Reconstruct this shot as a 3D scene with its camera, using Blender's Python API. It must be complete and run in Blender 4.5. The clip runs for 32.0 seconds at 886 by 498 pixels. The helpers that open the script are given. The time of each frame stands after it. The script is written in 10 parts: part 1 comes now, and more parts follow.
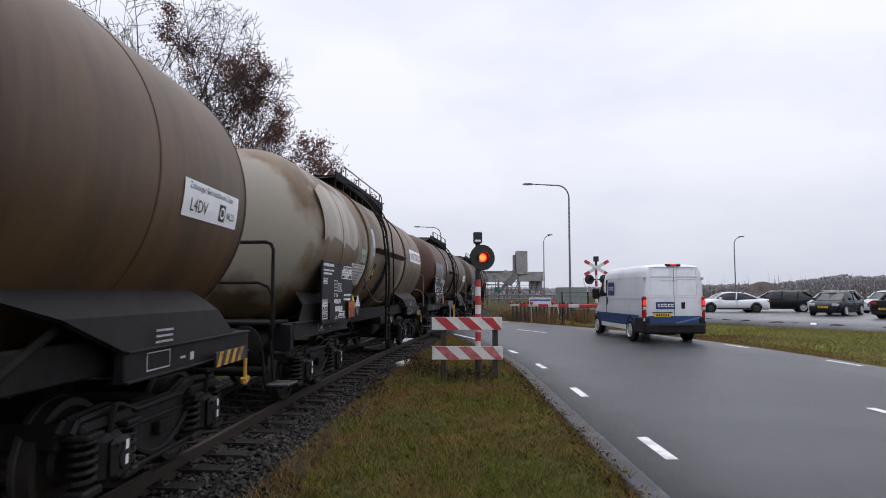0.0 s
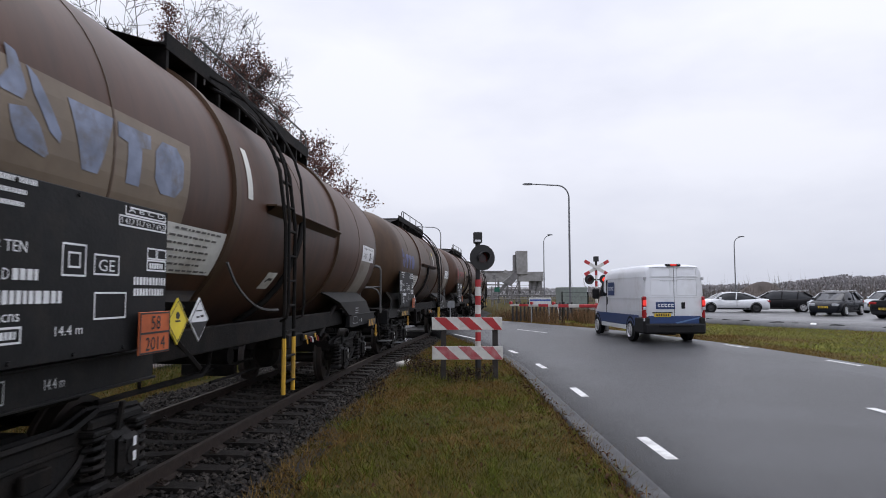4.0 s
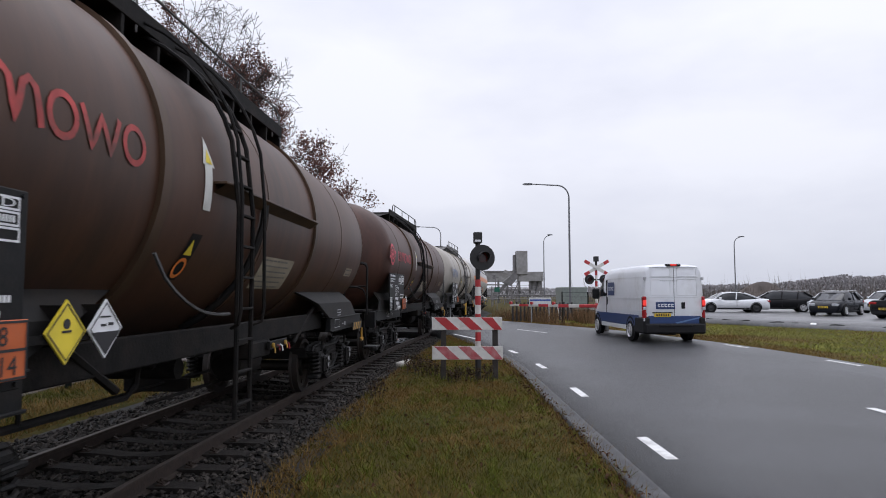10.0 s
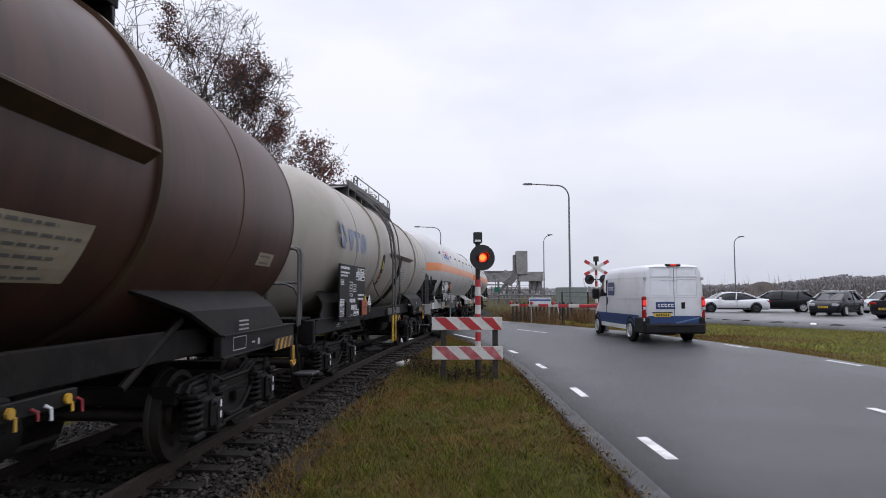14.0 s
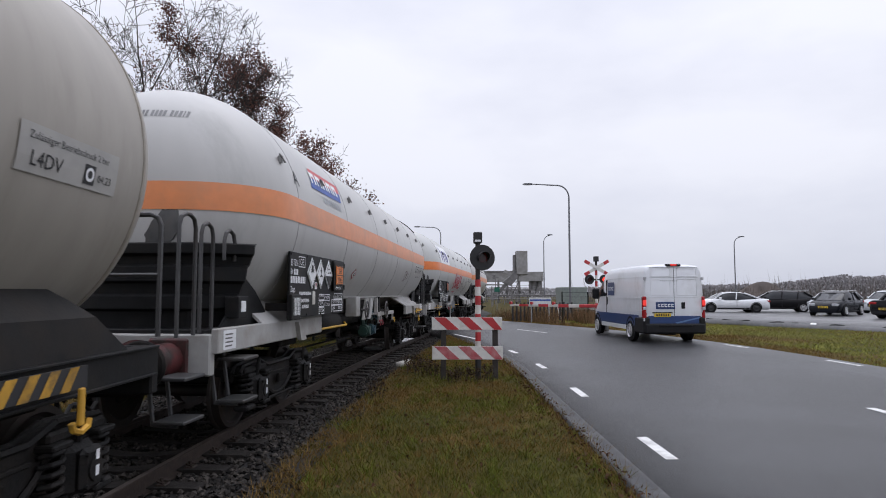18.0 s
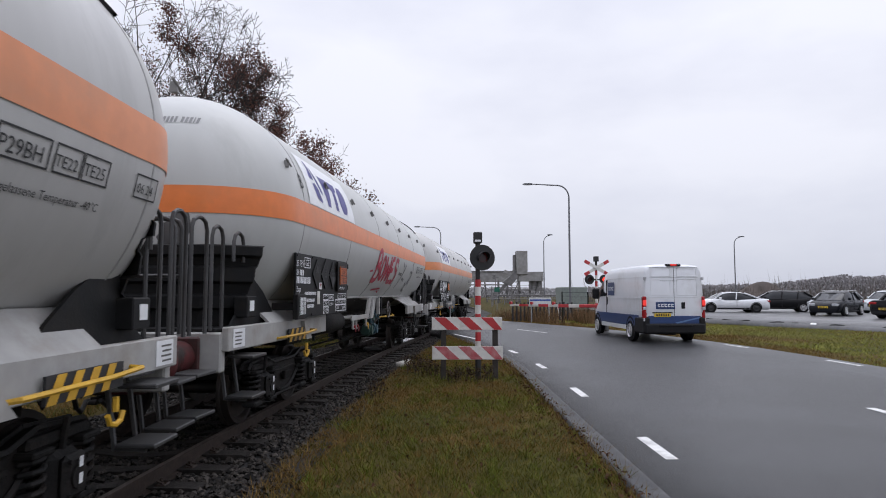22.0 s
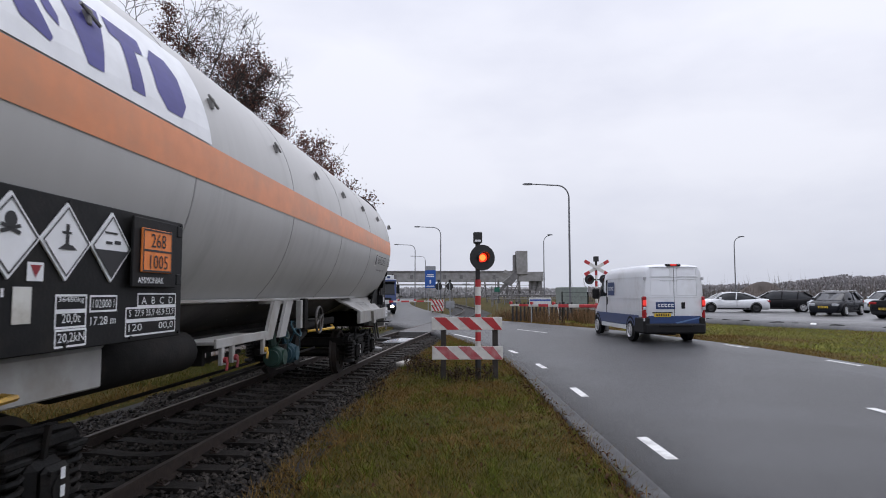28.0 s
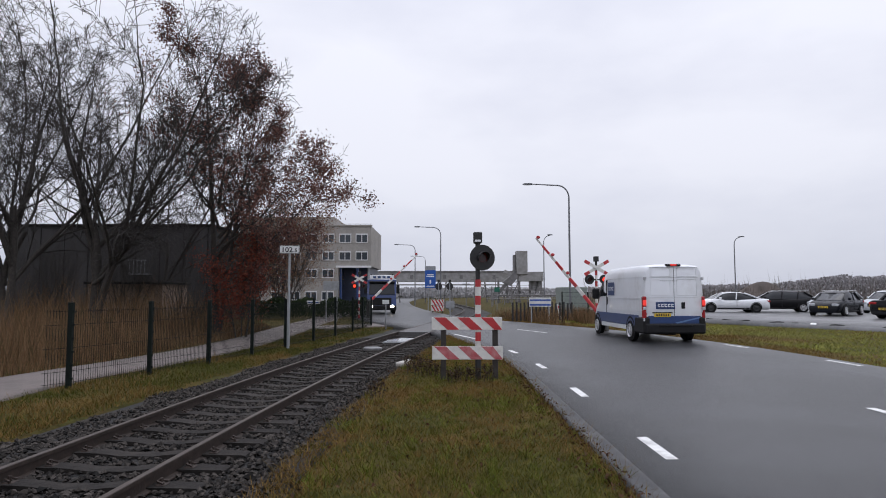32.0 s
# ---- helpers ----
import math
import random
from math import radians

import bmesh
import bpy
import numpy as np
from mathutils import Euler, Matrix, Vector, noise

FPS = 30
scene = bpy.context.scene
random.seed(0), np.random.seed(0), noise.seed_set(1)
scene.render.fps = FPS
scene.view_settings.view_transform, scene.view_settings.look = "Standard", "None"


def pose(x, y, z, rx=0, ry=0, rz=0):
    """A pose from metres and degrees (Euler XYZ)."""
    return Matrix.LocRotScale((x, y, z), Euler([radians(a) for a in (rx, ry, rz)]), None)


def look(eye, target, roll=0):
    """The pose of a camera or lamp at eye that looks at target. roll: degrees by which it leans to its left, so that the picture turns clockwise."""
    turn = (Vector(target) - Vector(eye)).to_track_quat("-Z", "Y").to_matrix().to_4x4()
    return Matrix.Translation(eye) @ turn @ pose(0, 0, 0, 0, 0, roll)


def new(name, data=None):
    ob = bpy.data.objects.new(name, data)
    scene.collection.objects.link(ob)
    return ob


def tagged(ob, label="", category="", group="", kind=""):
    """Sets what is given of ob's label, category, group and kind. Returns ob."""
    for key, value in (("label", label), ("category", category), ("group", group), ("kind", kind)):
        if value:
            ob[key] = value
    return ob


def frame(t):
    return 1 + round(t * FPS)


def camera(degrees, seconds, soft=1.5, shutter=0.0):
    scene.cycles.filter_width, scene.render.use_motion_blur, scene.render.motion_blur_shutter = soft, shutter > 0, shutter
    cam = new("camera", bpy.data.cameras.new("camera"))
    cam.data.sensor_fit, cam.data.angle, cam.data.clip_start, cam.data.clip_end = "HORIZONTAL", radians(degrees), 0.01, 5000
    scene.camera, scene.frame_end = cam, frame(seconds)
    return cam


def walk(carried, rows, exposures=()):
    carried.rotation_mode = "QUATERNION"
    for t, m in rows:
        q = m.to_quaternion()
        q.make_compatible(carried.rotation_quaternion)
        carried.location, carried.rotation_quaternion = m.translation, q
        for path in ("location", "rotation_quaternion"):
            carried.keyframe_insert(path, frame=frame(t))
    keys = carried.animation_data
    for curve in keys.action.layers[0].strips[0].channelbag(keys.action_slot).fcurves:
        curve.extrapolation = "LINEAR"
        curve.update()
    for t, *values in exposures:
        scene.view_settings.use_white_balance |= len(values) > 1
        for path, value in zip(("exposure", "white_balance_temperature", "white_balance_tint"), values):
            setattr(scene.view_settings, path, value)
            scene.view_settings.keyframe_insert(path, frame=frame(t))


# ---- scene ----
# ---- camera: stands still on a tripod beside the track ----
cam = camera(70.38, 32.0, soft=1.0, shutter=0.12)
EYE = (0.0, 0.0, 1.69)
PITCH = 4.065
STILL = pose(*EYE, 90 + PITCH, 0, 0)
walk(cam, [(0.0, STILL), (32.0, STILL)], exposures=[(0.0, 0.03), (14.0, 0.03), (18.0, 0.0), (25.0, -0.02), (29.0, -0.04), (31.0, -0.05), (32.0, -0.05)])

# ---- overcast winter daylight ----
world = bpy.data.worlds.new("overcast_sky")
scene.world = world
world.use_nodes = True
wn, wl = world.node_tree.nodes, world.node_tree.links
wn.clear()
w_out = wn.new("ShaderNodeOutputWorld")
w_bg = wn.new("ShaderNodeBackground")
w_sky = wn.new("ShaderNodeTexSky")
w_sky.sky_type, w_sky.sun_disc = "NISHITA", False
w_sky.sun_elevation, w_sky.sun_rotation = radians(65), radians(32)
w_tc, w_map = wn.new("ShaderNodeTexCoord"), wn.new("ShaderNodeMapping")
w_map.inputs["Scale"].default_value = (1.0, 1.0, 2.6)
w_n1 = wn.new("ShaderNodeTexNoise")
w_n1.inputs["Scale"].default_value, w_n1.inputs["Detail"].default_value = 1.7, 6.0
w_n1.inputs["Roughness"].default_value = 0.5
w_ramp = wn.new("ShaderNodeValToRGB")
w_ramp.color_ramp.elements[0].position, w_ramp.color_ramp.elements[1].position = 0.30, 0.64
w_ramp.color_ramp.elements[0].color = (0.68, 0.705, 0.845, 1)
w_ramp.color_ramp.elements[1].color = (0.93, 0.945, 1.05, 1)
w_scale = wn.new("ShaderNodeVectorMath")
w_scale.operation = "SCALE"
w_scale.inputs["Scale"].default_value = 0.05
w_mix = wn.new("ShaderNodeMix")
w_mix.data_type = "RGBA"
w_mix.inputs["Factor"].default_value = 0.93
wl.new(w_tc.outputs["Generated"], w_map.inputs["Vector"])
wl.new(w_map.outputs["Vector"], w_n1.inputs["Vector"])
wl.new(w_n1.outputs["Fac"], w_ramp.inputs["Fac"])
wl.new(w_sky.outputs["Color"], w_scale.inputs[0])
wl.new(w_scale.outputs["Vector"], w_mix.inputs["A"])
wl.new(w_ramp.outputs["Color"], w_mix.inputs["B"])
w_sep, w_grad, w_mul = wn.new("ShaderNodeSeparateXYZ"), wn.new("ShaderNodeValToRGB"), wn.new("ShaderNodeMix")
w_mul.data_type, w_mul.blend_type = "RGBA", "MULTIPLY"
w_mul.inputs["Factor"].default_value = 1.0
# an overcast sky is brighter towards the zenith than at the horizon
for k, v in ((0.0, 0.75), (0.2, 0.92), (0.43, 1.0), (0.6, 1.3), (1.0, 2.7)):
    e = w_grad.color_ramp.elements[0] if k == 0.0 else (w_grad.color_ramp.elements[-1] if k == 1.0 else w_grad.color_ramp.elements.new(k))
    e.color = (v * (1.0 if k else 0.97), v * (1.0 if k else 0.985), v, 1)
wl.new(w_tc.outputs["Generated"], w_sep.inputs["Vector"])
wl.new(w_sep.outputs["Z"], w_grad.inputs["Fac"])
wl.new(w_mix.outputs["Result"], w_mul.inputs["A"])
wl.new(w_grad.outputs["Color"], w_mul.inputs["B"])
wl.new(w_mul.outputs["Result"], w_bg.inputs["Color"])
wl.new(w_bg.outputs["Background"], w_out.inputs["Surface"])
w_bg.inputs["Strength"].default_value = 1.09
sun = new("sun", bpy.data.lights.new("sun", "SUN"))
sun.data.energy, sun.data.angle, sun.data.color = 0.25, radians(40), (1.0, 0.97, 0.93)
sun.matrix_world = look((10, 16, 40), (0, 0, 0))


# ---- materials ----
def mat(name, color, rough=0.6, metal=0.0, vary=0.25, scale=6.0, dirt=None, dirt_amount=0.0, dirt_scale=1.5,
        bump=0.0, bump_scale=40.0, rnd=0.0, island=0.0, stretch=(1, 1, 1), coat=0.0, spec=0.5):
    """A node material: base colour, fine grain, large stains in a second colour, relief."""
    m = bpy.data.materials.new(name)
    m.use_nodes = True
    n, l = m.node_tree.nodes, m.node_tree.links
    b = n["Principled BSDF"]
    b.inputs["Roughness"].default_value, b.inputs["Metallic"].default_value = rough, metal
    b.inputs["Coat Weight"].default_value = coat
    b.inputs["Specular IOR Level"].default_value = spec
    tc, mp = n.new("ShaderNodeTexCoord"), n.new("ShaderNodeMapping")
    mp.inputs["Scale"].default_value = stretch
    l.new(tc.outputs["Object"], mp.inputs["Vector"])
    grain = n.new("ShaderNodeTexNoise")
    grain.inputs["Scale"].default_value, grain.inputs["Detail"].default_value = scale, 6.0
    l.new(mp.outputs["Vector"], grain.inputs["Vector"])
    ramp = n.new("ShaderNodeValToRGB")
    ramp.color_ramp.elements[0].position, ramp.color_ramp.elements[1].position = 0.3, 0.7
    ramp.color_ramp.elements[0].color = (*[c * (1 - vary) for c in color], 1)
    ramp.color_ramp.elements[1].color = (*[min(1, c * (1 + vary)) for c in color], 1)
    l.new(grain.outputs["Fac"], ramp.inputs["Fac"])
    out = ramp.outputs["Color"]
    if dirt:
        big = n.new("ShaderNodeTexNoise")
        big.inputs["Scale"].default_value, big.inputs["Detail"].default_value = dirt_scale, 8.0
        big.inputs["Roughness"].default_value = 0.65
        l.new(mp.outputs["Vector"], big.inputs["Vector"])
        r2 = n.new("ShaderNodeValToRGB")
        r2.color_ramp.elements[0].position = 0.62 - 0.3 * dirt_amount
        r2.color_ramp.elements[1].position = 0.82 - 0.3 * dirt_amount
        l.new(big.outputs["Fac"], r2.inputs["Fac"])
        mx = n.new("ShaderNodeMix")
        mx.data_type = "RGBA"
        mx.inputs["B"].default_value = (*dirt, 1)
        l.new(r2.outputs["Color"], mx.inputs["Factor"])
        l.new(out, mx.inputs["A"])
        out = mx.outputs["Result"]
    if rnd or island:
        hs = n.new("ShaderNodeHueSaturation")
        src = n.new("ShaderNodeObjectInfo").outputs["Random"] if rnd else n.new("ShaderNodeNewGeometry").outputs["Random Per Island"]
        mr = n.new("ShaderNodeMapRange")
        amount = rnd or island
        mr.inputs["To Min"].default_value, mr.inputs["To Max"].default_value = 1 - amount, 1 + amount
        l.new(src, mr.inputs["Value"])
        l.new(mr.outputs["Result"], hs.inputs["Value"])
        l.new(out, hs.inputs["Color"])
        out = hs.outputs["Color"]
    l.new(out, b.inputs["Base Color"])
    if bump:
        bt = n.new("ShaderNodeTexNoise")
        bt.inputs["Scale"].default_value, bt.inputs["Detail"].default_value = bump_scale, 4.0
        l.new(mp.outputs["Vector"], bt.inputs["Vector"])
        bp = n.new("ShaderNodeBump")
        bp.inputs["Strength"].default_value, bp.inputs["Distance"].default_value = bump, 0.02
        l.new(bt.outputs["Fac"], bp.inputs["Height"])
        l.new(bp.outputs["Normal"], b.inputs["Normal"])
    return m


def glow(name, color, strength):
    m = bpy.data.materials.new(name)
    m.use_nodes = True
    b = m.node_tree.nodes["Principled BSDF"]
    b.inputs["Base Color"].default_value = (*color, 1)
    b.inputs["Emission Color"].default_value = (*color, 1)
    b.inputs["Emission Strength"].default_value = strength
    return m


# ---- mesh building ----
class Shape:
    """Vertices and faces gathered piece by piece."""

    def __init__(self):
        self.v, self.f = [], []

    def add(self, verts, faces, m=None):
        k = len(self.v)
        self.v += [tuple(m @ Vector(p)) if m else tuple(p) for p in verts]
        self.f += [tuple(i + k for i in q) for q in faces]
        return self

    def box(self, x0, y0, z0, x1, y1, z1, c=0.0, m=None):
        """A box between two corners, its edges chamfered by c."""
        x0, x1 = min(x0, x1), max(x0, x1)
        y0, y1 = min(y0, y1), max(y0, y1)
        z0, z1 = min(z0, z1), max(z0, z1)
        c = min(c, 0.45 * min(x1 - x0, y1 - y0, z1 - z0))
        if c <= 0:
            v = [(x, y, z) for x in (x0, x1) for y in (y0, y1) for z in (z0, z1)]
            f = [(0, 1, 3, 2), (4, 6, 7, 5), (0, 4, 5, 1), (2, 3, 7, 6), (0, 2, 6, 4), (1, 5, 7, 3)]
            return self.add(v, f, m)
        v, key = [], {}
        for i, x in enumerate((x0, x1)):
            for j, y in enumerate((y0, y1)):
                for k, z in enumerate((z0, z1)):
                    sx, sy, sz = (1, -1)[i], (1, -1)[j], (1, -1)[k]
                    for a, p in enumerate(((x, y + sy * c, z + sz * c), (x + sx * c, y, z + sz * c), (x + sx * c, y + sy * c, z))):
                        key[i, j, k, a] = len(v)
                        v.append(p)
        f = []
        for i in (0, 1):
            f.append([key[i, j, k, 0] for j, k in ((0, 0), (0, 1), (1, 1), (1, 0))][::1 if i == 0 else -1])
            f.append([key[j, i, k, 1] for j, k in ((0, 0), (1, 0), (1, 1), (0, 1))][::1 if i == 0 else -1])
            f.append([key[j, k, i, 2] for j, k in ((0, 0), (0, 1), (1, 1), (1, 0))][::1 if i == 0 else -1])
        for j in (0, 1):
            for k in (0, 1):
                f.append([key[0, j, k, 1], key[1, j, k, 1], key[1, j, k, 2], key[0, j, k, 2]])
                f.append([key[j, 0, k, 0], key[j, 1, k, 0], key[j, 1, k, 2], key[j, 0, k, 2]])
                f.append([key[j, k, 0, 0], key[j, k, 1, 0], key[j, k, 1, 1], key[j, k, 0, 1]])
        for i in (0, 1):
            for j in (0, 1):
                for k in (0, 1):
                    f.append([key[i, j, k, 0], key[i, j, k, 1], key[i, j, k, 2]])
        return self.add(v, f, m)

    def cyl(self, a, b, r, seg=10, r2=None, cap=True, m=None):
        a, b = Vector(a), Vector(b)
        r2 = r if r2 is None else r2
        q = (b - a).to_track_quat("Z", "Y")
        v = []
        for p, rr in ((a, r), (b, r2)):
            for i in range(seg):
                w = 2 * math.pi * i / seg
                v.append(p + q @ Vector((rr * math.cos(w), rr * math.sin(w), 0)))
        f = [(i, (i + 1) % seg, seg + (i + 1) % seg, seg + i) for i in range(seg)]
        if cap:
            f += [tuple(range(seg - 1, -1, -1)), tuple(range(seg, 2 * seg))]
        return self.add(v, f, m)

    def tube(self, pts, r, seg=8, m=None, close=False):
        """A round bar along a line of points, mitred at its bends."""
        pts = [Vector(p) for p in pts]
        rr = r if isinstance(r, (list, tuple)) else [r] * len(pts)
        v, f, n = [], [], len(pts)
        ref = None
        for i, p in enumerate(pts):
            d = (pts[min(i + 1, n - 1)] - pts[max(i - 1, 0)]).normalized()
            if ref is None:
                ref = d.orthogonal().normalized()
            ref = (ref - d * ref.dot(d)).normalized() if (ref - d * ref.dot(d)).length > 1e-4 else d.orthogonal().normalized()
            s = d.cross(ref)
            for k in range(seg):
                w = 2 * math.pi * k / seg
                v.append(p + rr[i] * (math.cos(w) * ref + math.sin(w) * s))
        for i in range(n - 1):
            for k in range(seg):
                f.append((i * seg + k, i * seg + (k + 1) % seg, (i + 1) * seg + (k + 1) % seg, (i + 1) * seg + k))
        f += [tuple(range(seg - 1, -1, -1)), tuple(range((n - 1) * seg, n * seg))]
        return self.add(v, f, m)

    def lathe(self, prof, seg=24, axis="x", m=None, centre=(0, 0, 0)):
        """A turned body: rows of (place along the axis, radius)."""
        v, f, n = [], [], len(prof)
        for a, r in prof:
            for k in range(seg):
                w = 2 * math.pi * k / seg
                c, s = r * math.cos(w), r * math.sin(w)
                p = {"x": (a, c, s), "y": (s, a, c), "z": (c, s, a)}[axis]
                v.append([p[i] + centre[i] for i in range(3)])
        for i in range(n - 1):
            for k in range(seg):
                f.append((i * seg + k, (i + 1) * seg + k, (i + 1) * seg + (k + 1) % seg, i * seg + (k + 1) % seg)[::-1])
        if prof[0][1] > 1e-4:
            f.append(tuple(range(seg)))
        if prof[-1][1] > 1e-4:
            f.append(tuple(range((n - 1) * seg, n * seg))[::-1])
        return self.add(v, f, m)

    def prism(self, poly, a0, a1, axis="y", m=None):
        """A polygon of (u, w) pairs pushed out along an axis from a0 to a1; u, w are the two other axes in order."""
        n = len(poly)

        def put(u, w, a):
            return {"x": (a, u, w), "y": (u, a, w), "z": (u, w, a)}[axis]
        v = [put(u, w, a0) for u, w in poly] + [put(u, w, a1) for u, w in poly]
        f = [tuple(range(n)), tuple(range(2 * n - 1, n - 1, -1))]
        f += [(i, n + i, n + (i + 1) % n, (i + 1) % n) for i in range(n)]
        return self.add(v, f, m)

    def ball(self, c, r, seg=10, rings=6, squash=(1, 1, 1)):
        prof = [(-math.cos(math.pi * i / rings), math.sin(math.pi * i / rings)) for i in range(rings + 1)]
        v = []
        f = []
        for a, q in prof:
            for k in range(seg):
                w = 2 * math.pi * k / seg
                v.append((c[0] + r * squash[0] * q * math.cos(w), c[1] + r * squash[1] * q * math.sin(w), c[2] + r * squash[2] * a))
        for i in range(rings):
            for k in range(seg):
                f.append((i * seg + k, i * seg + (k + 1) % seg, (i + 1) * seg + (k + 1) % seg, (i + 1) * seg + k))
        return self.add(v, f)

    def mesh(self, name, material, smooth=35):
        me = bpy.data.meshes.new(name)
        me.from_pydata(self.v, [], self.f)
        me.materials.append(material)
        bm = bmesh.new()
        bm.from_mesh(me)
        if len(bm.faces) < 20000:
            bmesh.ops.recalc_face_normals(bm, faces=bm.faces)
        bm.to_mesh(me)
        bm.free()
        if smooth:
            me.polygons.foreach_set("use_smooth", [True] * len(me.polygons))
            me.set_sharp_from_angle(angle=radians(smooth))
        return me


def raw_mesh(name, verts, faces, material, smooth=False):
    """A large mesh from numpy arrays, all faces of one size."""
    verts, faces = np.asarray(verts, np.float32), np.asarray(faces, np.int32)
    me = bpy.data.meshes.new(name)
    me.vertices.add(len(verts))
    me.vertices.foreach_set("co", verts.ravel())
    k = faces.shape[1]
    me.loops.add(faces.size)
    me.loops.foreach_set("vertex_index", faces.ravel())
    me.polygons.add(len(faces))
    me.polygons.foreach_set("loop_start", np.arange(0, faces.size, k, dtype=np.int32))
    me.update(calc_edges=True)
    me.polygons.foreach_set("use_smooth", np.full(len(faces), smooth))
    me.materials.append(material)
    return me


def part(name, shape, material, parent, label="", at=None, smooth=35):
    """Links a shape, or a ready mesh, as one mesh object under a thing or a part."""
    me = shape if isinstance(shape, bpy.types.Mesh) else shape.mesh(name, material, smooth)
    ob = new(name, me)
    ob.parent = parent
    if at is not None:
        ob.matrix_basis = at
    if label:
        ob["label"] = label
    return ob


def thing(name, at, label, category, group="", kind=""):
    """An empty at a thing's base that carries its parts."""
    ob = new(name)
    ob.empty_display_size = 0.2
    ob.matrix_basis = at
    return tagged(ob, label, category, group, kind)


LETTERS = {}


def letters(text, size):
    """The flat outline of a line of writing: its vertices from (0, 0) and faces."""
    if (text, size) not in LETTERS:
        cu = bpy.data.curves.new("writing", "FONT")
        cu.body, cu.size, cu.resolution_u = text, size, 2
        ob = bpy.data.objects.new("writing", cu)
        scene.collection.objects.link(ob)
        dg = bpy.context.evaluated_depsgraph_get()
        me = bpy.data.meshes.new_from_object(ob.evaluated_get(dg))
        LETTERS[text, size] = ([tuple(p.co) for p in me.vertices], [tuple(q.vertices) for q in me.polygons])
        bpy.data.objects.remove(ob)
        bpy.data.curves.remove(cu)
        bpy.data.meshes.remove(me)
    return LETTERS[text, size]


# ---- the line of the track: an S from behind the camera over the crossing ----
C0, C1, C2, C3 = -3.7183, 0.003157, 0.4027e-2, -0.3855e-4
Y_LOW, Y_HIGH = 0.0, 76.0


def track_x(y):
    def at(q):
        return C0 + C1 * q + C2 * q * q + C3 * q ** 3

    def slope(q):
        return C1 + 2 * C2 * q + 3 * C3 * q * q
    q = min(max(y, Y_LOW), Y_HIGH)
    return at(q) + (y - q) * slope(q), slope(q)


def on_track(y, lat=0.0, z=0.0):
    x, s = track_x(y)
    n = math.hypot(1, s)
    return Vector((x + lat / n, y - lat * s / n, z))


def travel(t):
    """How far the train has come at t seconds: it slows down slightly."""
    return (5.664 * t - 0.5 * 0.0694 * t * t) / 1.005


def bank(x):
    """The ground rises gently to the outside of the road's bend."""
    return 0.02 * min(max(x - 1.5, 0.0), 9.0) + 0.03 * min(max(x - 11.0, 0.0), 7.0)
M_GRASS_SOIL = mat("grass_soil", (0.04067, 0.03805, 0.009184), 0.95, spec=0.1, vary=0.5, scale=9.0, dirt=(0.085, 0.053, 0.018), dirt_amount=0.55, dirt_scale=0.6, bump=0.6, bump_scale=18)
M_ASPHALT = mat("wet_asphalt", (0.0155, 0.0159, 0.0172), 0.43, vary=0.5, scale=45.0, dirt=(0.036, 0.037, 0.040), dirt_amount=0.55, dirt_scale=0.35, bump=0.5, bump_scale=110, spec=0.5)
ROAD = [(5.55, -30), (5.55, 0), (5.55, 10), (5.5, 15), (5.1, 20), (3.9, 26.5), (1.7, 33), (-1.3, 42), (-3.6, 52), (-6.6, 75), (-9.5, 110), (-11.5, 160), (-12, 300)]


def smooth_line(pts, n=8):
    out = []
    p = [Vector(q) for q in pts]
    for i in range(len(p) - 1):
        a, b, c, d = p[max(i - 1, 0)], p[i], p[i + 1], p[min(i + 2, len(p) - 1)]
        for k in range(n):
            t = k / n
            out.append(0.5 * ((2 * b) + (c - a) * t + (2 * a - 5 * b + 4 * c - d) * t * t + (3 * b - a - 3 * c + d) * t ** 3))
    out.append(p[-1])
    return out


ROAD_LINE = smooth_line(ROAD)


def ground_grid():
    xs = np.concatenate([[-2500, -900, -300, -120, -70], np.arange(-45, 46, 1.0), [70, 120, 300, 900, 2500]])
    ys = np.concatenate([[-60, -30], np.arange(-15, 61, 1.0), [70, 90, 120, 180, 300, 700, 2500]])
    v, f = [], []
    for y in ys:
        tx = track_x(float(y))[0]
        for x in xs:
            z = bank(x) - 0.07
            d = abs(x - tx)
            if d < 1.9:
                z = -0.5
            elif x < tx - 1.9:
                z = -0.14
            z += 0.02 * noise.noise((x * 0.6, y * 0.6, 0))
            v.append((x, y, z))
    n = len(xs)
    for j in range(len(ys) - 1):
        for i in range(n - 1):
            f.append((j * n + i, j * n + i + 1, (j + 1) * n + i + 1, (j + 1) * n + i))
    ob = new("ground", raw_mesh("ground", v, f, M_GRASS_SOIL, True))
    tagged(ob, "short winter grass on dark soil, worn brown in places", "ground", kind="structure")


ground_grid()


def strip(name, line, left, right, lift, material, label, category, z=None):
    v, f = [], []
    n = len(line)
    for i, p in enumerate(line):
        d = (line[min(i + 1, n - 1)] - line[max(i - 1, 0)]).normalized()
        r = Vector((d.y, -d.x))
        for o, drop in [(left, 0.22)] + [(o, 0.0) for o in np.linspace(left, right, 7)] + [(right, 0.22)]:
            q = p + r * float(o)
            v.append((q.x, q.y, (bank(q.x) if z is None else z) + lift - drop))
    for i in range(n - 1):
        for k in range(8):
            f.append((9 * i + k, 9 * i + k + 1, 9 * i + k + 10, 9 * i + k + 9))
    ob = new(name, raw_mesh(name, v, f, material, True))
    return tagged(ob, label, category, kind="structure")


